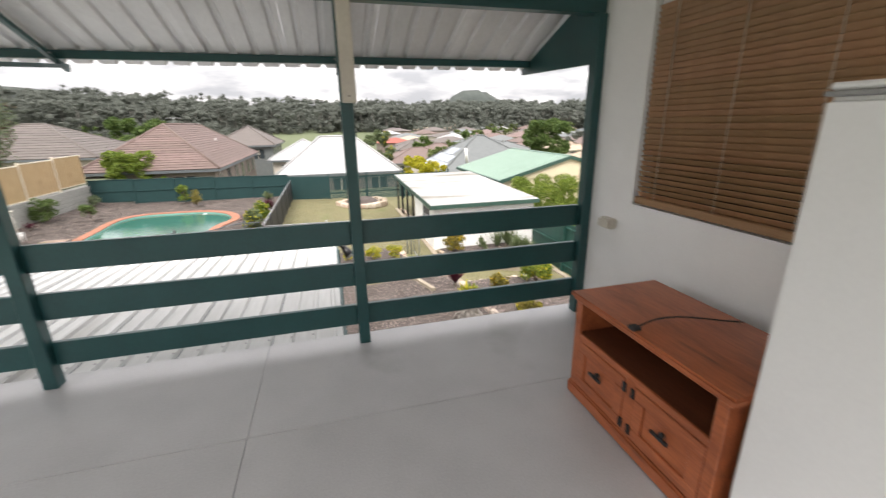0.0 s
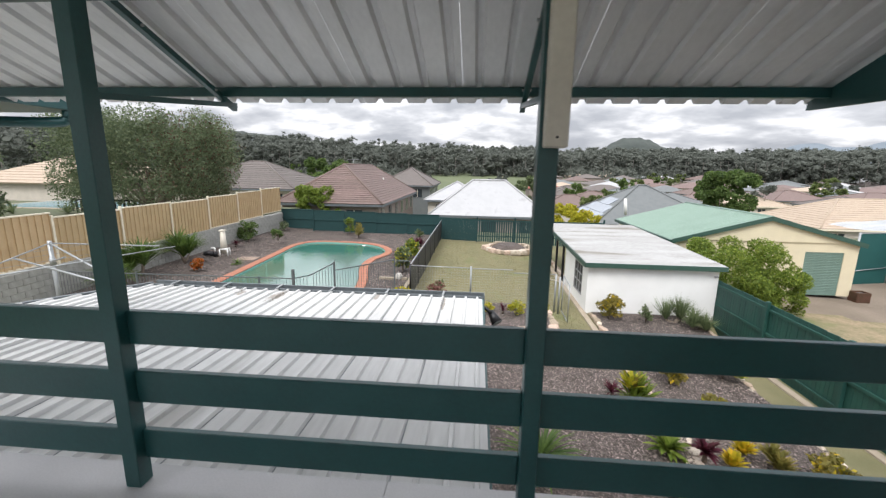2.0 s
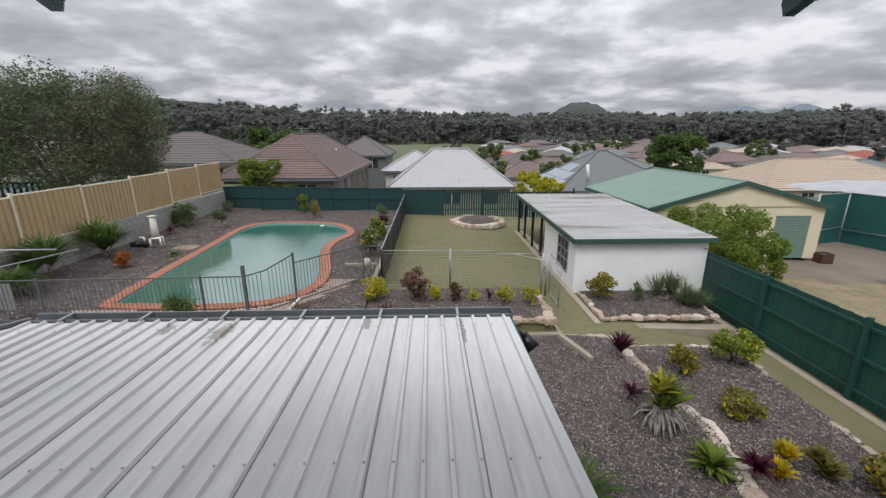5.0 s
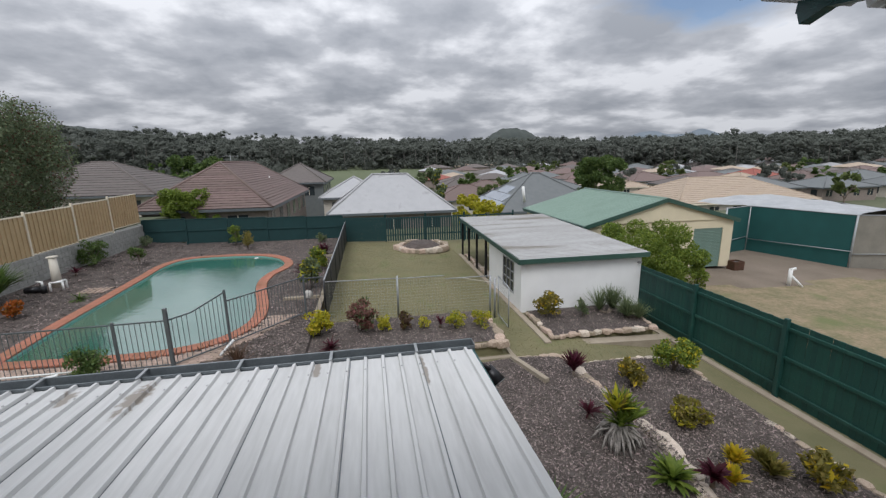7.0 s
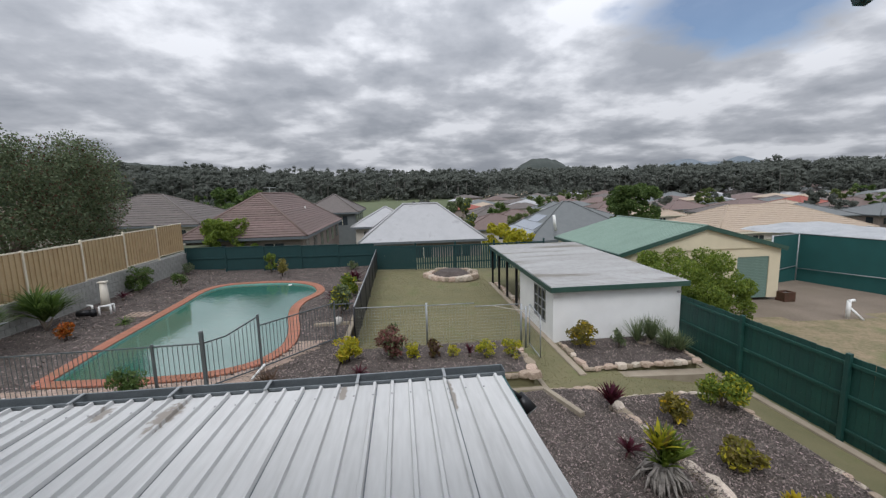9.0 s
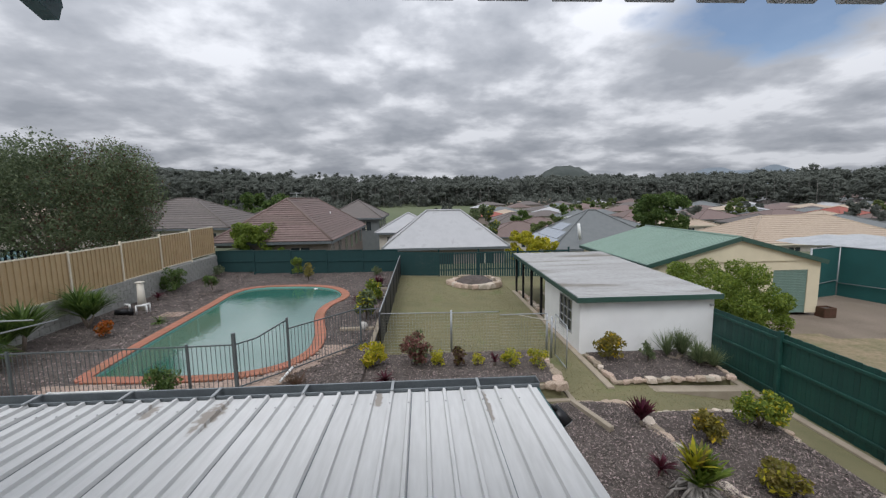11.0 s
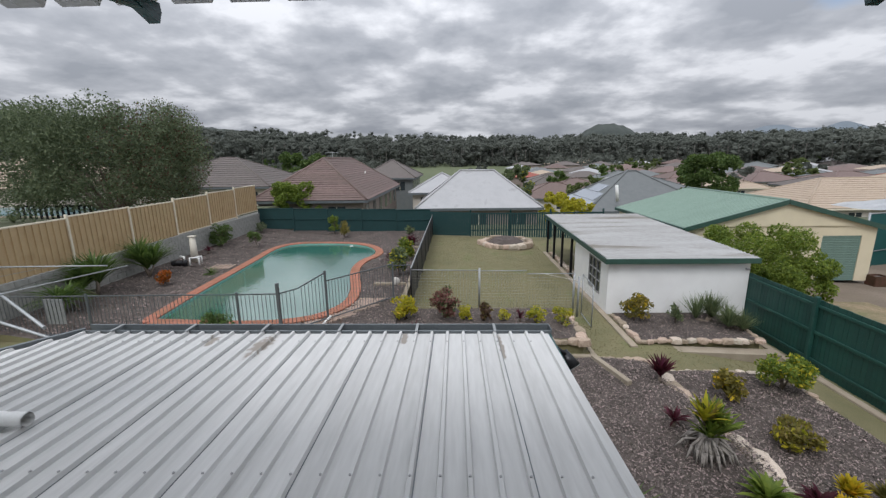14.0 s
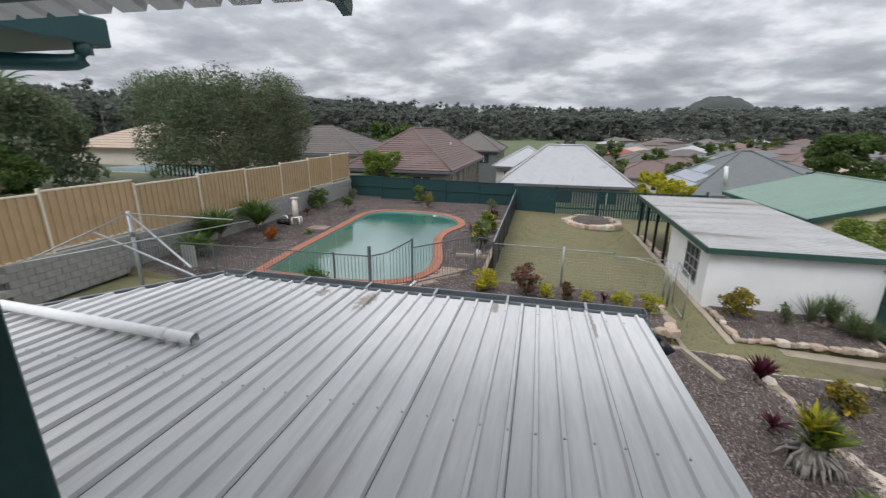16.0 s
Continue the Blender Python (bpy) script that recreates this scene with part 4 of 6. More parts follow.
for k in range(5):
    x0 = -14.2 + k * 2.27
    dz = 0.0 - 0.04 * k
    part("sheet", bbox(x0, BY, -2.75 + dz * 3, x0 + 2.25, BY + 0.04, -1.38 + dz, 0.004), M_FENCEB, bf)
    part("cap_rail", bbox(x0, BY - 0.03, -1.40 + dz, x0 + 2.26, BY + 0.06, -1.36 + dz, 0.004), M_FENCEB, bf)
    part("fence_post", bbox(x0 - 0.045, BY - 0.06, -3.0, x0 + 0.045, BY - 0.002, -1.38 + dz, 0.004), M_FENCEB, bf)
    part("mid_rail", bbox(x0 + 0.05, BY - 0.04, -2.1 + dz, x0 + 2.2, BY - 0.002, -2.03 + dz, 0.004), M_FENCEB, bf)
pf = thing("paling_fence", (1.5, BY, -3.4), "dark green paling fence with gaps between the palings", "fence")
pale = mesh_of("paling", bbox(-0.05, -0.01, 0, 0.05, 0.01, 1.55, 0.003), M_FENCEB)
x = -2.85
while x < 8.4:
    gap = 0.102 if x < -0.3 else 0.155
    piece("paling", pale, pf, (x, BY, -3.22 - 0.03 * (x + 3)))
    x += gap
for z in (-2.95, -1.85):
    part("rail", bbox(-2.9, BY + 0.012, z - 0.04, 8.4, BY + 0.06, z + 0.04, 0.004), M_FENCEB, pf)
for x in (-2.9, -0.2, 2.4, 5.0, 8.4):
    part("fence_post", bbox(x - 0.05, BY + 0.062, -3.7, x + 0.05, BY + 0.15, -1.6, 0.004), M_FENCEB, pf)

# ---- fence with shade cloth between pool and lawn ----
dvf = thing("shade_cloth_fence", (-2.7, 19.5, -3.2), "black shade cloth stretched on a low steel fence", "fence")
for k in range(7):
    y = 13.05 + k * 2.2
    part("fence_post", tube(B(), (-2.7, y, -3.25), (-2.7, y, -1.86), 0.03), M_BLACK, dvf)
    if k < 6:
        part("cloth", bbox(-2.715, y + 0.03, -3.2, -2.695, y + 2.17, -1.98 + 0.02 * (k % 2), 0.004), M_BLACKR, dvf)
part("top_rail", tube(B(), (-2.7, 13.05, -1.88), (-2.7, 26.2, -1.88), 0.022), M_STEEL, dvf)
slp = thing("sleeper_edge", (-3.0, 18, -3.1), "weathered timber sleepers stepping along the pool terrace", "edging")
for k in range(6):
    part("sleeper", bbox(-3.06, 12.6 + k * 2.3, -3.35, -2.90, 14.85 + k * 2.3, -2.90 + 0.02 * (k % 2), 0.01), M_SLEEP, slp)
for k, y in enumerate((14.6, 19.2, 21.2)):
    part("sleeper", bbox(-4.3 + 0.2 * k, y, -3.05, -3.08, y + 0.16, -2.86, 0.01), M_SLEEP, slp)

# ---- pool fence ----
pfen = thing("pool_fence", (-6, 10.5, -2.9), "grey tubular steel pool fence with a self closing gate", "fence")


def barred(parent, p, q, z0, h0, h1, step=0.105, posts=(True, True)):
    """A fence bay between two plan points: rails, bars and posts."""
    p, q = Vector((*p, 0)), Vector((*q, 0))
    L = (q - p).length
    part("top_rail", beam(B(), p + Vector((0, 0, z0 + h0)), q + Vector((0, 0, z0 + h1)), 0.03, 0.03), M_POOLF, parent)
    part("bottom_rail", beam(B(), p + Vector((0, 0, z0 + 0.10)), q + Vector((0, 0, z0 + 0.10)), 0.03, 0.03), M_POOLF, parent)
    n = max(2, int(L / step))
    for k in range(1, n):
        u = k / n
        c = p.lerp(q, u)
        part("bar", tube(B(), c + Vector((0, 0, z0 + 0.10)), c + Vector((0, 0, z0 + h0 + (h1 - h0) * u)), 0.008, n=5, caps=False), M_POOLF, parent)
    for e, on, hh in ((p, posts[0], h0), (q, posts[1], h1)):
        if on:
            part("fence_post", bbox(e.x - 0.028, e.y - 0.028, z0 - 0.1, e.x + 0.028, e.y + 0.028, z0 + hh + 0.06, 0.004), M_POOLF, parent)


A0, A1, A2, A3, A4, A5 = (-13.9, 9.9), (-11.08, 9.97), (-7.03, 10.06), (-5.93, 10.1), (-4.96, 11.1), (-3.3, 13.0)
barred(pfen, A0, A1, -2.95, 1.2, 1.2)
barred(pfen, A1, A2, -2.95, 1.2, 1.2, posts=(False, True))
barred(pfen, A2, A3, -2.95, 1.2, 1.2, posts=(False, False))
part("latch_post", bbox(-5.97, 10.06, -3.05, -5.89, 10.14, -1.45, 0.006), M_POOLF, pfen)
barred(pfen, A3, (-5.55, 10.5), -2.95, 1.2, 1.22, posts=(False, False))
barred(pfen, (-5.55, 10.5), A4, -2.95, 1.22, 1.50, posts=(False, True))
barred(pfen, A4, A5, -2.95, 1.25, 1.25, posts=(False, True))
barred(pfen, A5, (-2.7, 13.05), -2.95, 1.2, 1.2, posts=(False, False))

# ---- lawn fence of welded mesh ----
lf = thing("mesh_fence", (0, 12.95, -3.3), "low galvanised mesh fence across the lawn, with an open gate", "fence")
M_MESHW = mat("mesh wire", (0.36, 0.36, 0.33), rough=0.5, metal=0.4)


def meshbay(parent, p, q, z0, h, step=0.10):
    p, q = Vector((*p, 0)), Vector((*q, 0))
    part("top_rail", tube(B(), p + Vector((0, 0, z0 + h)), q + Vector((0, 0, z0 + h)), 0.017), M_STEEL, parent)
    bm = B()
    n = int((q - p).length / step)
    for k in range(1, n):
        c = p.lerp(q, k / n)
        tube(bm, c + Vector((0, 0, z0 + 0.03)), c + Vector((0, 0, z0 + h)), 0.0034, n=3, caps=False)
    for k in range(int(h / step)):
        z = Vector((0, 0, z0 + 0.03 + k * step))
        tube(bm, p + z, q + z, 0.0034, n=3, caps=False)
    part("wire_mesh", bm, M_MESHW, parent)


for (p, q, z, h) in (((-2.66, 13.05), (-0.42, 12.95), -3.25, 1.33), ((-0.38, 12.93), (1.15, 12.93), -3.25, 1.32), ((1.17, 12.93), (2.7, 12.93), -3.4, 1.36)):
    meshbay(lf, p, q, z, h)
for x, y, z, h in ((-0.4, 12.93, -3.27, 1.43), (2.72, 12.93, -3.5, 1.46), (2.84, 12.8, -3.5, 1.40)):
    part("fence_post", tube(B(), (x, y, z), (x, y, z + h), 0.035, n=10), M_STEEL, lf)
gate = part("gate", tube(B(), (2.95, 12.75, -2.02), (2.95, 11.7, -2.10), 0.018), M_STEEL, lf)
for a, b in (((2.95, 12.75, -3.38), (2.95, 12.75, -2.02)), ((2.95, 11.7, -3.40), (2.95, 11.7, -2.10)), ((2.95, 12.75, -3.35), (2.95, 11.7, -3.38))):
    part("gate_bar", tube(B(), a, b, 0.018), M_STEEL, gate)
for k in range(1, 10):
    part("gate_wire", tube(B(), (2.95, 12.75 - k * 0.105, -3.36), (2.95, 12.75 - k * 0.105, -2.06), 0.003, n=4), M_MESHW, gate)
stick = single("bamboo_stake", tube(B(), (2.95, 12.85, -2.30), (1.7, 13.1, -2.08), 0.012), M_CREAM, "thin pale bamboo stake leaning on the mesh fence", "stake")


# ---- rocks ----
def rock_mesh(seed):
    rng = random.Random(seed)
    bm = B()
    bmesh.ops.create_icosphere(bm, subdivisions=2, radius=1.0)
    for v in bm.verts:
        p = v.co.copy()
        k = 1 + 0.32 * (noise.noise(p * 1.4 + Vector((seed * 3.1, 0, 0)))) + 0.12 * noise.noise(p * 3.7 + Vector((0, seed, 0)))
        v.co = Vector((max(-0.82, min(0.82, p.x * k)), max(-0.8, min(0.8, p.y * k)), max(-0.7, min(0.62, p.z * k))))
    return mesh_of("stone", bm, M_ROCK)


ROCKS = [rock_mesh(k) for k in range(7)]
M_ROCKW = mat("pale quartz stone", (0.58, 0.51, 0.42), (0.38, 0.31, 0.24), rough=0.8, scale=7, fine=50, bump=0.4, obrand=0.2)
WROCKS = []
for r in ROCKS[:3]:
    c = r.copy()
    c.materials.clear()
    c.materials.append(M_ROCKW)
    WROCKS.append(c)
rr = random.Random(5)


def stone_row(parent, pts, size, z, pale=0.3, gap=0.9, up=0.5):
    """Stones laid end to end along an open line."""
    for a, b in zip(pts, pts[1:]):
        a, b = Vector(a), Vector(b)
        L = (b - a).length
        s = 0.0
        while s < L:
            r = size * rr.uniform(0.7, 1.35)
            p = a.lerp(b, min(1, (s + r) / L))
            me = rr.choice(WROCKS) if rr.random() < pale else rr.choice(ROCKS)
            piece("stone", me, parent, (p.x + rr.uniform(-0.04, 0.04), p.y + rr.uniform(-0.04, 0.04), z + r * up * 0.4), math.atan2(b.y - a.y, b.x - a.x) + rr.uniform(-0.4, 0.4), (r * 1.25, r * rr.uniform(0.7, 0.95), r * rr.uniform(0.65, 0.95)))
            s += r * 2 * gap


edge1 = thing("rock_edging", (3.7, 7, -3.4), "winding row of sandstone rocks holding the upper mulch bed", "rock edging")
stone_row(edge1, [(rockline(y), y) for y in np.arange(3.2, 9.4, 0.5)], 0.20, -3.38, 0.3)
stone_row(edge1, [(rockline(9.2), 9.25), (3.0, 9.42), (2.45, 9.36)], 0.12, -3.3, 0.3)
edge2 = thing("rock_edging", (6.7, 7, -3.6), "row of pale stones edging the lower mulch bed", "rock edging")
stone_row(edge2, [(6.7, 4.0), (6.66, 6.0), (6.62, 7.2), (6.78, 8.6), (6.4, 9.25), (5.2, 9.38), (4.1, 9.4)], 0.09, -3.61, 0.5, 1.0)
edge3 = thing("rock_edging", (0.2, 10.2, -3.2), "low wall of brown sandstone rocks along the front garden bed", "rock edging")
stone_row(edge3, [(-2.05, 10.15), (2.25, 10.15), (2.3, 11.1), (2.3, 12.2)], 0.16, -3.17, 0.15, 0.85)
edge4 = thing("rock_edging", (5.8, 10.9, -3.5), "sandstone rocks round the garden bed in front of the shed", "rock edging")
stone_row(edge4, [(4.05, 12.9), (4.05, 10.9), (7.5, 10.9), (7.6, 12.0)], 0.12, -3.50, 0.25, 0.9)
pit = thing("fire_pit", (1.8, 24.2, -3.5), "round raised bed ringed with sandstone rocks on the lawn", "raised bed")
stone_row(pit, [(1.85 + 1.45 * math.cos(a), 24.3 + 1.45 * math.sin(a)) for a in np.linspace(0, math.tau, 25)], 0.25, -3.36, 0.15, 0.85)
bm = B()
bmesh.ops.create_cone(bm, cap_ends=True, segments=32, radius1=1.4, radius2=0.7, depth=0.45, matrix=Matrix.Translation((1.85, 24.3, -3.26)))
part("soil", bm, M_MULCH, pit)
part("kerb", prism(B(), [(1.85 + 1.64 * math.cos(a), 24.3 + 1.64 * math.sin(a)) for a in np.linspace(0, math.tau, 40)[:-1]], -3.6, -3.455), M_KERB, pit)

# ---- mowing edges, sleepers ----
kerb = thing("mowing_edge", (4, 11, -3.5), "pale concrete mowing edge along lawn and beds", "edging")
for x0, y0, x1, y1, z in ((3.72, 10.62, 3.92, 22.5, -3.49), (-2.1, 9.86, 2.55, 10.0, -3.42), (2.42, 9.86, 2.55, 12.2, -3.44), (8.20, 1.0, 8.40, 12.9, -4.02), (1.0, 9.38, 3.2, 9.48, -3.40)):
    part("kerb", bbox(x0, y0, z - 0.25, x1, y1, z, 0.012), M_KERB, kerb)
part("kerb", beam(B(), (3.72, 10.69, -3.74), (7.8, 10.69, -3.90), 0.38, 0.36), M_KERB, kerb)
sl2 = single("sleeper_beam", beam(B(), (2.22, 9.3, -3.17), (2.60, 8.05, -3.15), 0.12, 0.14), M_SLEEP, "weathered timber sleeper lying in the mulch bed", "sleeper")

# ---- shed ----
SX0, SX1, SY0, SY1, SZ = 3.9, 8.5, 13.15, 22.4, -3.62
shed = thing("garden_shed", (6, 16, SZ), "white rendered shed with flat weathered roof and open carport end", "shed")
part("wall", box(B(), SX0, SY0, SZ, SX1, SY0 + 0.12, -1.72), M_WHITE, shed)
part("wall", box(B(), SX1 - 0.12, SY0 + 0.12, SZ, SX1, 17.0, -1.70), M_WHITE, shed)
part("wall", box(B(), SX0, 16.88, SZ, SX1 - 0.12, 17.0, -1.70), M_WHITE, shed)
for y0, y1, z0, z1 in ((SY0 + 0.12, 13.86, SZ, -1.70), (15.13, 16.88, SZ, -1.70), (13.86, 15.13, SZ, -3.08), (13.86, 15.13, -1.86, -1.70)):
    part("wall", box(B(), SX0, y0, z0, SX0 + 0.12, y1, z1), M_WHITE, shed)
win = part("window", bbox(SX0 + 0.03, 13.87, -3.07, SX0 + 0.05, 15.12, -1.87, 0), M_GLASS, shed)
for y0, y1, z0, z1 in ((13.86, 15.13, -3.08, -3.03), (13.86, 15.13, -1.91, -1.86), (13.86, 13.91, -3.03, -1.91), (15.08, 15.13, -3.03, -1.91), (14.27, 14.30, -3.03, -1.91), (14.68, 14.71, -3.03, -1.91), (13.91, 15.08, -2.65, -2.62), (13.91, 15.08, -2.30, -2.27)):
    part("window_bar", bbox(SX0 - 0.012, y0, z0, SX0 + 0.028, y1, z1, 0.003), M_GREY, win)


def shed_z(y):
    return -1.555 + 0.020 * (y - SY0)


for k in range(6):
    y0 = SY0 - 0.2 + k * 1.58
    y1 = min(y0 + 1.58, SY1)
    v, f = [], []
    pr = rib_profile(y0, y1 - 0.004, 0.19, 0.03, 0.014, 0.022)
    n = len(pr)
    for off in (0, -0.006):
        for x in (SX0 - 0.14, SX1 + 0.14):
            v += [(x, y, shed_z(y) + dz + off) for y, dz in pr]
    for i in range(n - 1):
        f += [(i, n + i, n + i + 1, i + 1), (2 * n + i, 2 * n + i + 1, 3 * n + i + 1, 3 * n + i), (i, i + 1, 2 * n + i + 1, 2 * n + i), (n + i, 3 * n + i, 3 * n + i + 1, n + i + 1)]
    raw("roof_sheet", v, f, M_SHEDROOF, shed)
part("fascia", bbox(SX0 - 0.16, SY0 - 0.24, -1.73, SX1 + 0.16, SY0 - 0.20, -1.56, 0.004), M_GTRIM, shed)
for x in (SX0 - 0.16, SX1 + 0.13):
    part("fascia", beam(B(), (x, SY0 - 0.20, -1.66), (x, SY1, -1.46), 0.035, 0.16), M_GTRIM, shed)
for x in (SX0 - 0.02, SX1 - 0.1):
    for y in (17.6, 19.2, 20.8, 22.3):
        part("carport_post", bbox(x, y, SZ, x + 0.10, y + 0.10, -1.62, 0.004), M_BLACK, shed)
part("lattice_back", bbox(SX1 - 0.05, 17.0, SZ, SX1, 22.3, -1.6, 0.0), M_FENCEB, shed)
for k in range(10):
    part("lattice_bar", tube(B(), (SX1 - 0.2, 17.3 + k * 0.5, -3.6), (SX1 - 0.2, 17.3 + k * 0.5, -1.65), 0.015, n=5), M_BLACK, shed)
part("eave_lamp", bbox(SX1 - 0.16, SY0 - 0.10, -2.0, SX1 - 0.05, SY0 - 0.002, -1.94, 0.005), M_GREY, shed)
part("slab", bbox(SX0 - 0.02, SY0 - 0.02, -3.7, SX1, SY1, -3.60, 0.005), M_KERB, shed)
shr = thing("rock_edging", (4.0, 20, -3.6), "pale rocks along the carport planting", "rock edging")
stone_row(shr, [(4.1, 17.4), (4.1, 22.0)], 0.15, -3.5, 0.6)

# ---- right boundary paling fence ----
RXF = 8.5
rfen = thing("paling_fence", (RXF, 9, -3.85), "dark green timber paling fence with posts and three rails", "fence")
pal = mesh_of("paling", bbox(-0.012, -0.06, 0, 0.012, 0.06, 1.95, 0.003), M_FENCEG)
for k in range(100):
    y = 1.0 + k * 0.1235
    piece("paling", pal, rfen, (RXF + 0.03, y, -4.05 + rr.uniform(-0.008, 0.008)), tilt=(rr.uniform(-0.004, 0.004), 0))
for k in range(5):
    y = 13.30 - k * 2.8
    part("fence_post", bbox(RXF - 0.09, y - 0.05, -4.25, RXF + 0.012, y + 0.05, -2.02, 0.006), M_FENCEG, rfen)
for z in (-3.78, -3.0, -2.27):
    part("rail", bbox(RXF - 0.03, 1.0, z - 0.04, RXF + 0.015, 13.1, z + 0.04, 0.006), M_FENCEG, rfen)

# ---- clothes line ----
HC = Vector((-11.38, 7.76, -0.36))
hoist = thing("clothes_hoist", (-11.38, 7.76, -2.95), "galvanised clothes hoist with long bare arms and wires", "clothes line")
part("mast", tube(B(), (-11.38, 7.76, -2.96), (-11.38, 7.76, -0.30), 0.05, n=12), M_STEEL, hoist)
part("collar", tube(B(), (-11.38, 7.76, -0.95), (-11.38, 7.76, -0.75), 0.065, n=12), M_STEEL, hoist)
for q, r in (((-8.36, 7.80, -0.35), 0.016), ((-9.46, 4.46, -0.36), 0.016), ((-6.55, 4.68, -0.37), 0.022)):
    part("arm", tube(B(), HC, q, r, n=8), M_STEEL, hoist)
for p, q, r in (((-10.62, 6.25, -0.40), (-6.2, 4.42, -0.40), 0.020), ((-9.2, 4.12, -0.33), (-7.86, 7.72, -0.33), 0.014)):
    part("cross_arm", tube(B(), p, q, r, n=8), M_STEEL, hoist)
part("stay", tube(B(), (-11.38, 7.76, -0.85), (-9.6, 6.5, -0.40), 0.02, n=8), M_STEEL, hoist)
for u in (0.35, 0.6, 0.85):
    a_, b_ = HC.lerp(Vector((-8.36, 7.80, -0.35)), u), HC.lerp(Vector((-9.46, 4.46, -0.36)), u)
    part("wire", tube(B(), a_, b_, 0.004, n=4), M_STEEL, hoist)
board = single("grey_board", bbox(-12.31, 9.955, -2.55, -11.76, 9.985, -1.83, 0.006), M_STEEL, "plain grey metal board tied to the pool fence", "board")

# ---- plants ----
prng = np.random.default_rng(11)


def stems(bm, at, n, h, spread, r, rng):
    for k in range(n):
        a, d = rng.uniform(0, math.tau), rng.uniform(0.2, 1) * spread
        p = Vector(at)
        m = p + Vector((math.cos(a) * d * 0.35, math.sin(a) * d * 0.35, h * 0.5))
        q = p + Vector((math.cos(a) * d, math.sin(a) * d, h * rng.uniform(0.75, 1.0)))
        tube(bm, p, m, r, r * 0.7, n=5)
        tube(bm, m, q, r * 0.7, r * 0.35, n=5)


def shrub(name, at, w, h, material, label, n=600, size=0.05, group="", clumps=22, cat="shrub", second=None):
    """Twigs and a broken crown of leaf clumps."""
    rng = prng
    ob = thing(name, at, label, cat, group)
    bm = B()
    stems(bm, at, 9, h * 0.8, w * 0.35, 0.012 + 0.006 * h, rng)
    part("woody_base", bm, M_TRUNK, ob)
    c, r = [], []
    for k in range(clumps):
        a, d = rng.uniform(0, math.tau), (rng.uniform(0, 1) ** 0.5) * w * 0.36
        c.append((at[0] + math.cos(a) * d, at[1] + math.sin(a) * d, at[2] + h * rng.uniform(0.28, 0.86) - 0.25 * h * (d / w) ** 2))
        r.append(w * rng.uniform(0.11, 0.2))
    rad = np.stack([r, r, np.array(r) * min(1.3, h / w)], 1)
    v, f = leaves(rng, c, rad, int(n * 1.7), size * 0.85)
    raw("foliage", v, f, material, ob)
    if second:
        v, f = leaves(rng, c, rad * 1.08, n // 4, size)
        tagged(raw("new_growth", v, f, second, ob), kind="stuff")
    return ob


def blades(rng, at, n, length, width, droop, up=0.5, rise=0.0):
    """Arching strap leaves out of one crown, each a folded strip of four segments."""
    v, f = [], []
    for k in range(n):
        a = rng.uniform(0, math.tau)
        el = rng.uniform(up - 0.5, min(1.5, up + 0.75))
        L = length * rng.uniform(0.65, 1.1)
        d = np.array([math.cos(a), math.sin(a)])
        s = np.array([-d[1], d[0], 0])
        base = len(v)
        x = z = 0.0
        for i in range(5):
            u = i / 4
            w = width * (1 - u ** 2.2) * (0.55 + u) * 0.9 + 0.001
            c = np.array([at[0] + d[0] * x, at[1] + d[1] * x, at[2] + rise + z])
            v += [c - s * w / 2 + (0, 0, w * 0.25), c, c + s * w / 2 + (0, 0, w * 0.25)]
            e = el - droop * u * 1.6
            x += math.cos(e) * L / 4
            z += math.sin(e) * L / 4
        for i in range(4):
            q = base + i * 3
            f += [(q, q + 1, q + 4, q + 3), (q + 1, q + 2, q + 5, q + 4)]
    return v, f


def rosette(name, at, n, length, width, material, label, droop=0.6, up=0.7, trunk=0.0, heads=1, cat="plant", group=""):
    ob = thing(name, at, label, cat, group)
    for k in range(heads):
        off = (prng.uniform(-0.3, 0.3) * (heads > 1), prng.uniform(-0.3, 0.3) * (heads > 1))
        hh = trunk * (1 - 0.25 * k)
        top_at = (at[0] + off[0], at[1] + off[1], at[2])
        if trunk:
            part("stem", tube(B(), at, (top_at[0], top_at[1], at[2] + hh), 0.045, 0.035, n=7), M_TRUNK, ob)
        v, f = blades(prng, top_at, n, length, width, droop, up, hh)
        raw("leaf_crown", v, f, material, ob, smooth=True)
    return ob


# cordylines and low plants along the pool terrace
rosette("spiky_cordyline", (-13.4, 15.2, -2.72), 130, 1.2, 0.065, L_STRAP, "green fountain of long strap leaves by the retaining wall", 0.45, 1.2, 0.55, 3, group="cordylines by the wall")
rosette("spiky_cordyline", (-13.5, 12.9, -2.72), 130, 1.2, 0.065, L_STRAP, "dense green strap leaved cordyline by the retaining wall", 0.45, 1.2, 0.55, 3, group="cordylines by the wall")
rosette("spiky_cordyline", (-13.5, 11.5, -2.72), 90, 0.9, 0.055, L_STRAP, "green strap leaved cordyline near the clothes line", 0.75, 0.75, 0.3, 2, group="cordylines by the wall")
shrub("round_shrub", (-13.7, 21.0, -2.7), 1.35, 1.25, L_SHRUB, "rounded dark green shrub against the retaining wall", 900, 0.07, "terrace shrubs")
shrub("round_shrub", (-12.0, 21.3, -2.74), 0.8, 0.8, L_SHRUB, "small green shrub in the mulch", 500, 0.06, "terrace shrubs")
shrub("round_shrub", (-13.4, 25.0, -2.7), 0.7, 0.7, L_DARK, "small dark shrub in the fence corner", 400, 0.06, "terrace shrubs")
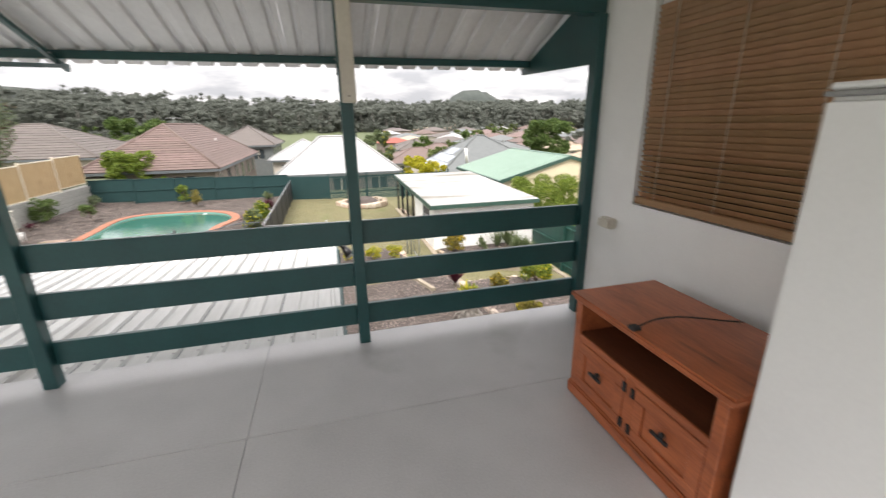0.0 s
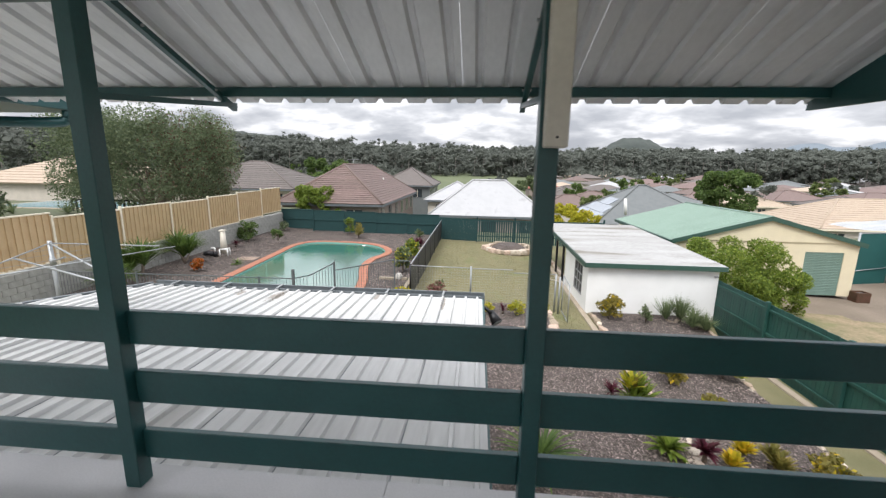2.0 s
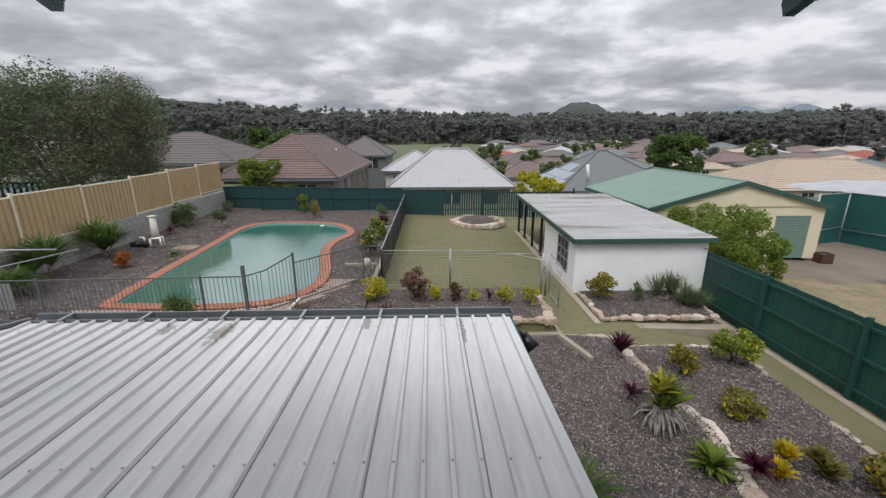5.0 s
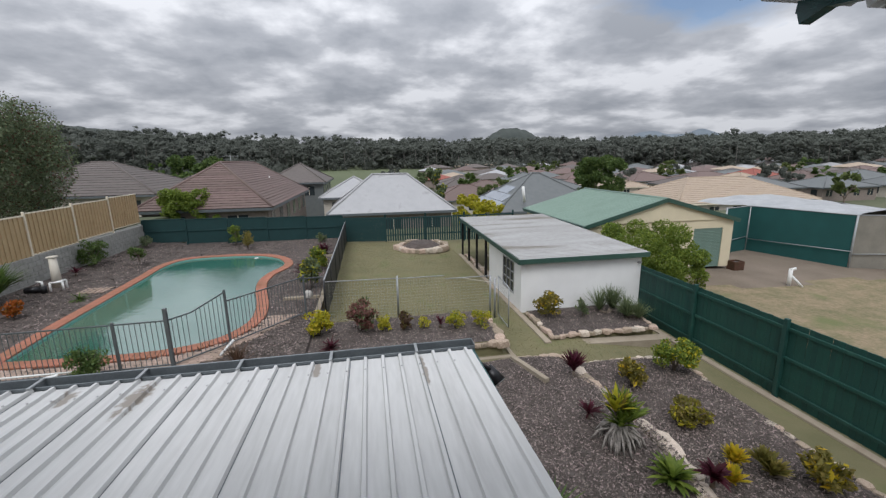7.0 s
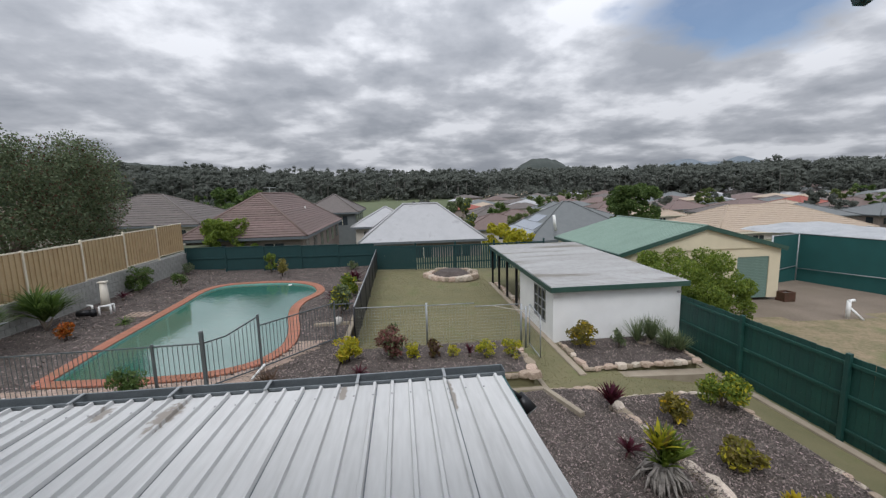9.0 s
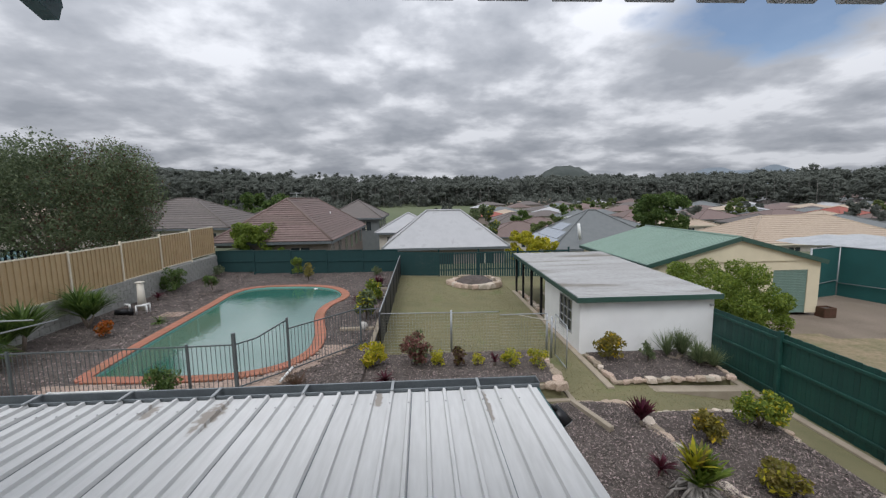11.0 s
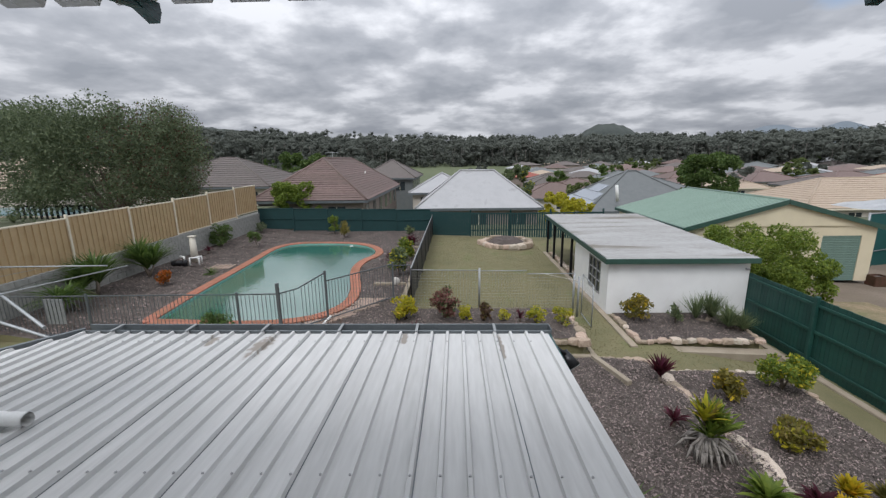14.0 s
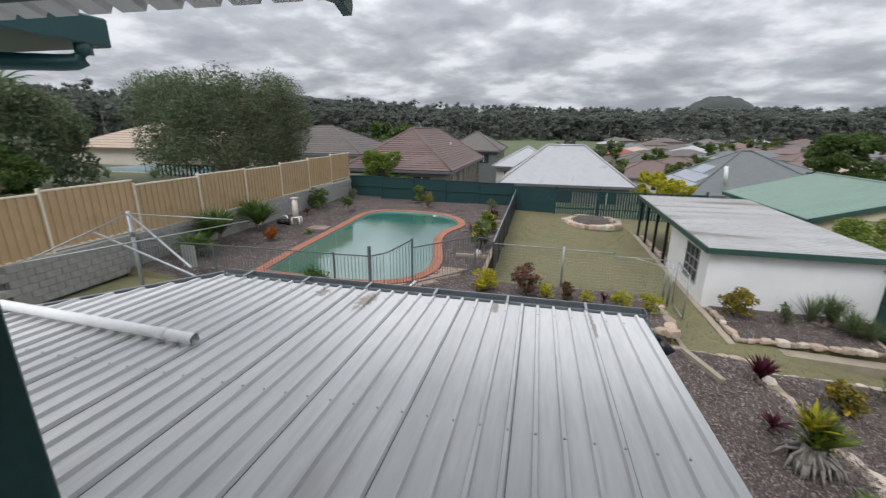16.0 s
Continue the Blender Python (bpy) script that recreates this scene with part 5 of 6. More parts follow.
shrub("upright_shrub", (-9.0, 25.6, -2.92), 0.75, 1.2, L_BRIGHT, "upright light green shrub by the back fence", 500, 0.07, "terrace shrubs")
shrub("twiggy_shrub", (-8.0, 24.3, -2.92), 0.9, 1.0, L_OLIVE, "brownish olive shrub behind the pool", 450, 0.06, "terrace shrubs")
shrub("yucca_shrub", (-4.1, 25.3, -2.95), 0.8, 0.6, L_GREYG, "pale green shrub near the back fence", 300, 0.07, "terrace shrubs")
shrub("croton_shrub", (-3.55, 18.6, -2.95), 0.85, 1.15, L_BRIGHT, "green and yellow leaved croton beside the pool", 500, 0.08, "terrace shrubs", second=L_YELLOW)
shrub("croton_shrub", (-3.5, 15.9, -2.95), 0.9, 1.2, L_GREYG, "tall variegated green croton beside the pool", 520, 0.08, "terrace shrubs", second=L_YELLOW)
rosette("red_cordyline", (-4.0, 17.2, -2.95), 50, 0.55, 0.06, L_RED, "burgundy red cordyline at the pool edge", 0.4, 0.9, 0.3, 2, group="red cordylines")
rosette("red_cordyline", (-3.4, 21.8, -2.95), 40, 0.5, 0.06, L_RED, "burgundy red cordyline by the shade cloth fence", 0.4, 0.9, 0.25, 2, group="red cordylines")
shrub("orange_croton", (-12.35, 14.6, -2.85), 0.6, 0.55, L_ORANGE, "small orange leaved croton in the mulch", 260, 0.07)
rosette("agapanthus", (-11.6, 16.3, -2.92), 40, 0.4, 0.05, L_STRAP, "low green rosette of strap leaves in the mulch", 0.7, 0.6)
rosette("red_cordyline", (-13.4, 19.2, -2.72), 34, 0.45, 0.05, L_RED, "small dark red cordyline by the retaining wall", 0.5, 0.8, 0.1, group="red cordylines")
shrub("ball_shrub", (-7.45, 9.75, -3.0), 0.95, 0.95, L_SHRUB, "rounded green shrub by the pool gate", 800, 0.05)
rosette("fountain_grass", (-4.45, 9.85, -3.0), 160, 0.75, 0.016, L_RUST, "reddish brown fountain grass tuft by the pool gate", 0.3, 1.15, cat="grass")
st = mat("step stone", (0.5, 0.48, 0.44), rough=0.8)
gst = thing("garden_statue", (-3.45, 14.7, -2.95), "small pale stone ornament among the plants", "ornament")
bm = B()
bmesh.ops.create_icosphere(bm, subdivisions=2, radius=0.17, matrix=Matrix.Translation((-3.45, 14.7, -2.82)))
for v in bm.verts:
    v.co += Vector((0.03, 0.02, 0.02)) * noise.noise(v.co * 6)
part("stone", bm, st, gst)
hand = thing("pool_slide_rail", (-5.0, 10.55, -2.9), "white tubular rail leaning by the pool steps", "rail")
part("rail", tube(B(), (-5.02, 10.45, -2.90), (-4.78, 10.80, -2.66), 0.035), M_PVC, hand)

# front garden bed
FB = -3.07
shrub("golden_shrub", (-2.75, 11.6, FB), 0.9, 0.75, L_YELLOW, "bright yellow green shrub in the front bed", 620, 0.06, "front bed shrubs", second=L_GOLD)
shrub("copper_shrub", (-1.55, 11.6, FB), 1.1, 0.95, L_COPPER, "copper and green leaved shrub in the front bed", 600, 0.07, "front bed shrubs", second=L_GREYG)
shrub("golden_shrub", (-0.95, 11.5, FB), 0.62, 0.48, L_YELLOW, "small yellow green shrub in the front bed", 320, 0.045, "front bed shrubs")
shrub("dark_croton", (-0.3, 11.45, FB), 0.45, 0.55, L_RUST, "small dark bronze croton in the front bed", 260, 0.06, "front bed shrubs", second=L_OLIVE)
shrub("golden_shrub", (0.25, 11.4, FB), 0.46, 0.36, L_YELLOW, "tiny rounded yellow shrub in the front bed", 240, 0.035, "front bed shrubs")
rosette("red_cordyline", (0.72, 11.35, FB), 22, 0.35, 0.045, L_RED, "thin dark red cordyline in the front bed", 0.4, 1.0, 0.1, group="red cordylines")
shrub("golden_shrub", (1.15, 11.2, FB), 0.70, 0.52, L_YELLOW, "rounded yellow green shrub in the front bed", 420, 0.04, "front bed shrubs", second=L_BRIGHT)
shrub("golden_shrub", (1.9, 11.1, FB), 0.70, 0.52, L_YELLOW, "rounded yellow green shrub by the bed corner", 420, 0.04, "front bed shrubs", second=L_BRIGHT)
rosette("red_cordyline", (-2.35, 10.55, FB), 45, 0.4, 0.05, L_RED, "low burgundy plant at the end of the rock wall", 0.6, 0.8, group="red cordylines")

# bed in front of the shed
shrub("croton_shrub", (4.55, 12.4, -3.47), 1.0, 0.95, L_OLIVE, "olive and bronze shrub before the white shed", 650, 0.07, "shed bed shrubs", second=L_GOLD)
shrub("small_shrub", (5.75, 12.2, -3.47), 0.55, 0.65, L_GREYG, "small grey green shrub before the white shed", 300, 0.05, "shed bed shrubs")
rosette("rosemary_bush", (6.75, 12.3, -3.47), 120, 0.85, 0.024, L_GREYG, "tall upright grey green rosemary bush", 0.10, 1.30, 0.1, 3, "shrub", "shed bed shrubs")
rosette("rosemary_bush", (7.3, 11.85, -3.47), 170, 0.66, 0.024, L_GREYG, "wide grey green rosemary bush", 0.15, 1.05, 0.1, 3, "shrub", "shed bed shrubs")

# mulch beds near the house
UB, LB = -3.21, -3.55
rosette("red_cordyline", (3.35, 8.25, UB), 90, 0.50, 0.075, L_RED, "burgundy red cordyline in the upper bed", 0.25, 1.35, 0.12, 1, group="red cordylines")
rosette("red_cordyline", (2.85, 6.7, UB), 30, 0.35, 0.05, L_RED, "small dark red cordyline in the upper bed", 0.4, 0.9, 0.1, group="red cordylines")
rosette("red_cordyline", (3.83, 4.75, UB), 60, 0.32, 0.09, L_RED, "burgundy cordyline beside the stump", 0.5, 0.8, 0.15, group="red cordylines")
rosette("bromeliad", (3.30, 4.95, UB), 70, 0.46, 0.11, L_BRIGHT, "bright green bromeliad rosette in the mulch", 0.5, 0.75, group="bromeliads")
rosette("bromeliad", (3.05, 3.9, UB), 60, 0.45, 0.11, L_BRIGHT, "green bromeliad rosette near the house", 0.5, 0.75, group="bromeliads")
rosette("lily_clump", (0.95, 4.35, UB), 90, 0.95, 0.05, L_STRAP, "clump of dark green strap leaves beside the patio", 0.75, 0.95)
rosette("lily_clump", (0.75, 2.6, UB), 70, 0.85, 0.05, L_STRAP, "clump of dark green strap leaves under the balcony", 0.75, 0.95)
stump = thing("fern_stump", (3.05, 6.0, UB), "grey shaggy tree stump topped with yellow green bird's nest leaves", "stump plant")
bm = B()
srng = random.Random(3)
for k in range(46):
    a = srng.uniform(0, math.tau)
    r0, r1 = srng.uniform(0.08, 0.17), srng.uniform(0.20, 0.50)
    p = (3.05 + math.cos(a) * r0, 6.0 + math.sin(a) * r0, UB + srng.uniform(0.22, 0.36))
    q = (3.05 + math.cos(a + 0.15) * r1, 6.0 + math.sin(a + 0.15) * r1, UB - 0.02)
    m = Vector(p).lerp(Vector(q), 0.5) + Vector((math.cos(a) * 0.06, math.sin(a) * 0.06, 0.05))
    tube(bm, p, m, 0.024, 0.022, n=5)
    tube(bm, m, q, 0.022, 0.012, n=5)
tube(bm, (3.05, 6.0, UB - 0.02), (3.05, 6.0, UB + 0.36), 0.22, 0.13, n=10)
part("root_skirt", bm, M_ROOTS, stump)
for dx, dy, rise, count, leaf in ((-0.10, 0.02, 0.58, 20, L_YELLOW), (0.06, 0.05, 0.50, 30, L_BRIGHT), (-0.02, 0.0, 0.55, 14, L_OLIVE), (0.14, -0.04, 0.36, 26, L_BRIGHT), (-0.04, -0.08, 0.34, 30, L_BRIGHT), (0.0, 0.08, 0.46, 18, L_STRAP)):
    v, f = blades(prng, (3.05 + dx, 6.0 + dy, UB), count + 8, 0.50, 0.10, 0.2, 1.12, rise)
    raw("leaf_crown", v, f, leaf, stump, smooth=True)
    part("stem", tube(B(), (3.05 + dx * 0.5, 6.0 + dy * 0.5, UB + 0.2), (3.05 + dx, 6.0 + dy, UB + rise + 0.02), 0.035, 0.025, n=6), M_TRUNK, stump)
shrub("croton_shrub", (4.75, 8.1, LB), 0.7, 0.7, L_OLIVE, "bronze and yellow croton in the lower bed", 450, 0.07, "lower bed shrubs", second=L_GOLD)
shrub("golden_shrub", (6.25, 8.5, LB), 1.15, 0.9, L_BRIGHT, "large rounded yellow green shrub by the lawn strip", 1500, 0.055, "lower bed shrubs", second=L_YELLOW)
shrub("golden_shrub", (5.0, 6.55, LB), 0.85, 0.6, L_OLIVE, "low spreading yellow green shrub in the lower bed", 900, 0.05, "lower bed shrubs", second=L_YELLOW)
rosette("gold_croton", (4.75, 5.25, LB), 100, 0.32, 0.085, L_GOLD, "golden yellow croton in the lower bed", 0.2, 1.1, 0.1, 2)
rosette("gold_croton", (5.5, 5.0, LB), 90, 0.34, 0.085, L_OLIVE, "olive gold croton in the lower bed", 0.2, 1.1, 0.1, 2)
shrub("bronze_croton", (5.95, 4.75, LB), 0.75, 0.6, L_OLIVE, "bronze green croton at the bed edge", 420, 0.08, "lower bed shrubs", second=L_GOLD)

# loose bark chips over the near beds
crng = np.random.default_rng(4)
M_CHIP = mat("bark chips", (0.25, 0.208, 0.182), (0.06, 0.048, 0.042), rough=0.95, scale=14, fine=90, island=0.8)


def chips(name, n, x0, x1, y0, y1, size, label, keep):
    c = np.stack([crng.uniform(x0, x1, n), crng.uniform(y0, y1, n)], 1)
    c = np.array([p for p in c if keep(*p)])
    n = len(c)
    z = np.array([ground_z(*p) for p in c])
    a = crng.uniform(0, math.tau, n)
    d = np.stack([np.cos(a), np.sin(a), crng.uniform(-0.5, 0.5, n)], 1)
    s = np.stack([-np.sin(a), np.cos(a), crng.uniform(-0.6, 0.6, n)], 1)
    L = size * crng.uniform(0.5, 1.4, n)[:, None]
    p = np.stack([c[:, 0], c[:, 1], z + crng.uniform(0.006, 0.03, n)], 1)
    w = L * crng.uniform(0.25, 0.6, n)[:, None]
    v = np.stack([p - d * L - s * w, p + d * L - s * w, p + d * L * 0.8 + s * w, p - d * L * 0.9 + s * w], 1).reshape(-1, 3)
    ob = raw(name, v, np.arange(4 * n).reshape(-1, 4), M_CHIP)
    return tagged(ob, label, "mulch", kind="stuff")


chips("mulch_chips", 60000, -0.1, 6.7, 1.5, 9.3, 0.018, "loose dark bark chips over the house beds", lambda x, y: zone(x, y) == 0)
chips("mulch_chips", 30000, -14.1, -3.0, 9.8, 26.4, 0.03, "loose dark bark chips over the pool terrace", lambda x, y: zone(x, y) == 0 and pool_r(x, y) > 0.4)
chips("mulch_chips", 14000, -4.5, 7.5, 10.2, 13.0, 0.022, "loose dark bark chips over the front and shed beds", lambda x, y: zone(x, y) == 0)

# lawn blades
n = 60000
c = np.stack([crng.uniform(-5.5, 7.0, n), crng.uniform(9.0, 26.4, n)], 1)
c = np.array([p for p in c if zone(*p) == 1 and not (p[0] > 3.7 and p[1] > 13)])
n = len(c)
z = np.array([ground_z(*p) for p in c])
a = crng.uniform(0, math.tau, n)
w = 0.012
hgt = crng.uniform(0.012, 0.035, n)
base = np.stack([c[:, 0], c[:, 1], z], 1)
s = np.stack([np.cos(a), np.sin(a), 0 * a], 1) * w
tip = base + np.stack([crng.uniform(-0.03, 0.03, n), crng.uniform(-0.03, 0.03, n), hgt], 1)
v = np.stack([base - s, base + s, tip], 1).reshape(-1, 3)
M_BLADE = mat("grass blades", (0.225, 0.194, 0.100), (0.140, 0.134, 0.060), rough=0.9, scale=1.0, fine=8, island=0.3)
tagged(raw("grass", v, np.arange(3 * n).reshape(-1, 3), M_BLADE), "short dry lawn grass", "grass", kind="stuff")


# ---- houses ----
def hip_house(name, x0, x1, y0, y1, z0, eave, ridge, roof_mat, wall_mat, label, over=0.45, along="x", detail=True, group="", gable=False):
    """A house with hipped roof planes, walls, fascia and windows."""
    ob = thing(name, ((x0 + x1) / 2, (y0 + y1) / 2, z0), label, "house", group)
    part("wall", box(B(), x0, y0, z0 - 1.5, x1, y1, eave), wall_mat, ob)
    a0, a1, b0, b1 = x0 - over, x1 + over, y0 - over, y1 + over
    w, d = a1 - a0, b1 - b0
    if along == "x":
        k = min(w, d) / 2 if not gable else 0.0
        r0, r1 = (a0 + k, (b0 + b1) / 2), (a1 - k, (b0 + b1) / 2)
    else:
        k = min(w, d) / 2 if not gable else 0.0
        r0, r1 = ((a0 + a1) / 2, b0 + k), ((a0 + a1) / 2, b1 - k)
    e = eave
    c = [(a0, b0, e), (a1, b0, e), (a1, b1, e), (a0, b1, e)]
    p, q = (*r0, ridge), (*r1, ridge)
    if along == "x":
        planes = [[c[0], c[1], q, p], [c[1], c[2], q], [c[2], c[3], p, q], [c[3], c[0], p]]
    else:
        planes = [[c[0], c[1], p], [c[1], c[2], q, p], [c[2], c[3], q], [c[3], c[0], p, q]]
    roof = None
    for pl in planes:
        o = part("roof_plane", slab(B(), pl, 0.10), roof_mat, ob)
        roof = roof or o
    if detail:
        for u, vv in ((c[0], p), (c[3], p if along == "x" else q), (c[1], q if along == "x" else p), (c[2], q), (p, q)):
            if (Vector(u) - Vector(vv)).length > 0.2:
                part("ridge_cap", tube(B(), Vector(u) + Vector((0, 0, 0.02)), Vector(vv) + Vector((0, 0, 0.02)), 0.10, n=6), roof_mat, roof)
        for fx0, fy0, fx1, fy1 in ((a0 - 0.02, b0 - 0.02, a1 + 0.02, b0 + 0.1), (a0 - 0.02, b0 + 0.1, a0 + 0.1, b1), (a1 - 0.1, b0 + 0.1, a1 + 0.02, b1)):
            part("fascia", bbox(fx0, fy0, e - 0.22, fx1, fy1, e - 0.03, 0), M_GUTTER if roof_mat is not M_RCREAM else M_TRIMW, ob)
        n = max(2, int((x1 - x0) / 3.2))
        for i in range(n):
            xm = x0 + (i + 0.5) * (x1 - x0) / n
            wn = part("window", bbox(xm - 0.7, y0 - 0.03, e - 1.75, xm + 0.7, y0 - 0.003, e - 0.55, 0), M_GLASS, ob)
            part("frame", bbox(xm - 0.03, y0 - 0.05, e - 1.75, xm + 0.03, y0 - 0.032, e - 0.55, 0), M_TRIMW, wn)
        n = max(2, int((y1 - y0) / 3.0))
        for xs, sg in ((x0, -1), (x1, 1)):
            for i in range(n):
                ym = y0 + (i + 0.5) * (y1 - y0) / n
                part("window", bbox(min(xs, xs + sg * 0.03) + (0.003 * sg), ym - 0.6, e - 1.8, max(xs, xs + sg * 0.03) + 0.003 * sg, ym + 0.6, e - 0.5, 0), M_GLASS, ob)
    return ob, planes


def tile_courses(parent, planes, z_lo, z_hi, n, material):
    """Roof tile courses as thin lapped steps on hipped planes, each course one strip."""
    for pl in planes[:4]:
        pts = [Vector(p) for p in pl]
        nrm = (pts[1] - pts[0]).cross(pts[2] - pts[0]).normalized()
        for k in range(n):
            za, zb = z_lo + (z_hi - z_lo) * k / n, z_lo + (z_hi - z_lo) * (k + 1) / n
            row = []
            for z in (za, zb):
                xs = []
                for i in range(len(pts)):
                    p, q = pts[i], pts[(i + 1) % len(pts)]
                    if abs(p.z - q.z) > 1e-6:
                        u = (z - p.z) / (q.z - p.z)
                        if -1e-6 <= u <= 1 + 1e-6:
                            xs.append(p.lerp(q, u))
                d = (pts[1] - pts[0])
                xs.sort(key=lambda w: w.dot(d))
                row.append((xs[0], xs[-1]) if xs else None)
            if None in row or (row[0][1] - row[0][0]).length < 0.1:
                continue
            (a, b), (c, d2) = row
            bm = B()
            v = [bm.verts.new(p) for p in (a + nrm * 0.05, b + nrm * 0.05, d2 + nrm * 0.012, c + nrm * 0.012, a, b)]
            bm.faces.new(v[:4])
            bm.faces.new((v[4], v[5], v[1], v[0]))
            part("tile_course", bm, material, parent)


brown, pl = hip_house("brown_roof_house", -17.1, -8.6, 32.4, 51.0, -5.0, -1.42, 1.85, M_RTILE, M_BRICKH, "brick house with a brown tiled hip roof behind the fence", along="y")
tile_courses(brown, pl, -1.42, 1.85, 20, M_RTILE)
part("vent_pipe", tube(B(), (-10.6, 43, -0.4), (-10.6, 43, 0.5), 0.06), M_PVC, brown)
part("aerial", tube(B(), (-14.2, 44, 0.9), (-14.2, 44, 2.5), 0.02), M_STEEL, brown)
part("aerial_bar", tube(B(), (-14.9, 44, 2.45), (-13.5, 44, 2.45), 0.02), M_STEEL, brown)
white_h, pl = hip_house("white_roof_house", -4.4, 6.2, 36.9, 44.2, -6.0, -2.68, 0.5, M_RWHITE, M_BRICKH, "low house with a pale white metal hip roof", along="x")
hip_house("white_roof_house", -6.0, 0.4, 46.0, 54.0, -6.2, -2.0, 0.0, M_RWHITE, M_RENDH, "rear wing with a pale white metal roof", along="x")
grey1, pl = hip_house("grey_roof_house", -36.5, -21.5, 44, 57, -5.5, -1.0, 2.1, M_RGREY, M_RENDH, "house with a grey brown tiled hip roof", along="x")
tile_courses(grey1, pl, -1.0, 2.1, 14, M_RGREY)
hip_house("grey_roof_house", -14.5, -7.2, 58, 70, -6.0, -0.9, 1.6, M_RGREY, M_RSLATE, "house with a dark grey tiled roof", along="x")
hip_house("grey_roof_house", -27, -15, 64, 75, -6.0, -0.6, 1.9, M_RGREY, M_RENDH, "distant house with a dark tiled hip roof", along="x")
slate, pl = hip_house("slate_roof_house", 11.9, 23.8, 40, 51, -7.2, -3.5, 0.1, M_RSLATE, M_RENDH, "house with a slate blue metal roof and solar panels", along="x")
for x, y0, count in ((11.6, 41.2, 5), (12.75, 42.05, 4), (13.9, 43.9, 2)):
    for j in range(count):
        za, zb, y = -3.44 + 0.605 * (x - 11.45), -3.44 + 0.605 * (x + 1.1 - 11.45), y0 + j * 1.72
        part("solar_panel", slab(B(), [(x, y, za), (x + 1.1, y, zb), (x + 1.1, y + 1.7, zb), (x, y + 1.7, za)], 0.04), M_SOLAR, slate, "pale grey solar panel")
part("flue", tube(B(), (14.4, 39.8, -2.6), (14.2, 39.8, -1.0), 0.15), M_PVC, slate)
cream_h, pl = hip_house("cream_roof_house", 37.5, 58.5, 46, 58, -7.5, -4.2, -1.3, M_RCREAM, M_RENDH, "house with a pale cream tiled hip roof", along="x")
tile_courses(cream_h, pl, -4.2, -1.3, 14, M_RCREAM)
left_h, pl = hip_house("cream_roof_house", -47, -33, 32, 44, -3.2, -0.2, 2.5, M_RCREAM, M_RENDH, "neighbouring house with pale tiled roof and rendered wall", along="x", detail=False)
tile_courses(left_h, pl, -0.2, 2.5, 12, M_RCREAM)

# the scattered suburb
hrng = random.Random(21)
kinds = [(M_RGREY, "dark grey tiled roof"), (M_RTILE, "brown tiled roof"), (M_RWHITE, "pale metal roof"), (M_RCREAM, "cream tiled roof"), (M_RSLATE, "blue grey metal roof"), (M_RRED, "red tiled roof")]
for row in range(11):
    y = 66 + row * 17
    x = 8 + row * 2.0 + hrng.uniform(0, 8)
    while x < 60 + y * 1.25:
        w, d = hrng.uniform(10, 14), hrng.uniform(9, 12)
        m, txt = hrng.choices(kinds, (9, 6, 2.5, 2, 4, 0.5))[0]
        z = ground_z(x, y)
        e = z + 2.6 + hrng.uniform(-0.2, 0.6)
        if not (30 < x < 66 and y < 70):
            hip_house("suburban_house", x, x + w, y, y + d, z, e, e + hrng.uniform(1.5, 2.3), m, hrng.choice((M_RENDH, M_BRICKH)), "distant single storey house with a " + txt, along=hrng.choice("xy"), detail=row < 4, group="suburb houses")
        x += w + hrng.uniform(4, 9)

# ---- garage next door ----
GX0, GX1, GY0, GY1, GZ, GE, GA = 9.2, 17.4, 18.2, 26.0, -3.95, -1.42, -0.30
garage = thing("garage", (13.2, 22, GZ), "cream steel garage with a pale green gable roof and roller door", "garage")
gm_ = (GX0 + GX1) / 2
wallp = B()
for x0, x1, z0, z1 in ((GX0, 15.1, GZ, GE), (16.8, GX1, GZ, -1.87), (15.1, GX1, -1.87, GE)):
    box(wallp, x0, GY0, z0, x1, GY0 + 0.06, z1)
slab(wallp, [(GX0, GY0, GE), (GX1, GY0, GE), (gm_, GY0, GA - 0.05)], -0.06)
part("front_wall", wallp, M_CREAMW, garage)
part("side_wall", bbox(GX0, GY0 + 0.06, GZ, GX0 + 0.06, GY1, GE, 0), M_CREAMW, garage)
part("side_wall", bbox(GX1 - 0.06, GY0 + 0.06, GZ, GX1, GY1, GE, 0), M_CREAMW, garage)
part("back_wall", bbox(GX0 + 0.06, GY1 - 0.06, GZ, GX1 - 0.06, GY1, GE, 0), M_CREAMW, garage)
rd = part("roller_door", bbox(15.1, GY0 + 0.04, GZ, 16.8, GY0 + 0.055, -1.87, 0), M_ROLLER, garage)
slatm = mesh_of("door_slat", bbox(-0.845, -0.012, -0.03, 0.845, 0.012, 0.03, 0.008), M_ROLLER)
for k in range(26):
    piece("door_slat", slatm, rd, (15.95, GY0 + 0.03, GZ + 0.05 + k * 0.079))
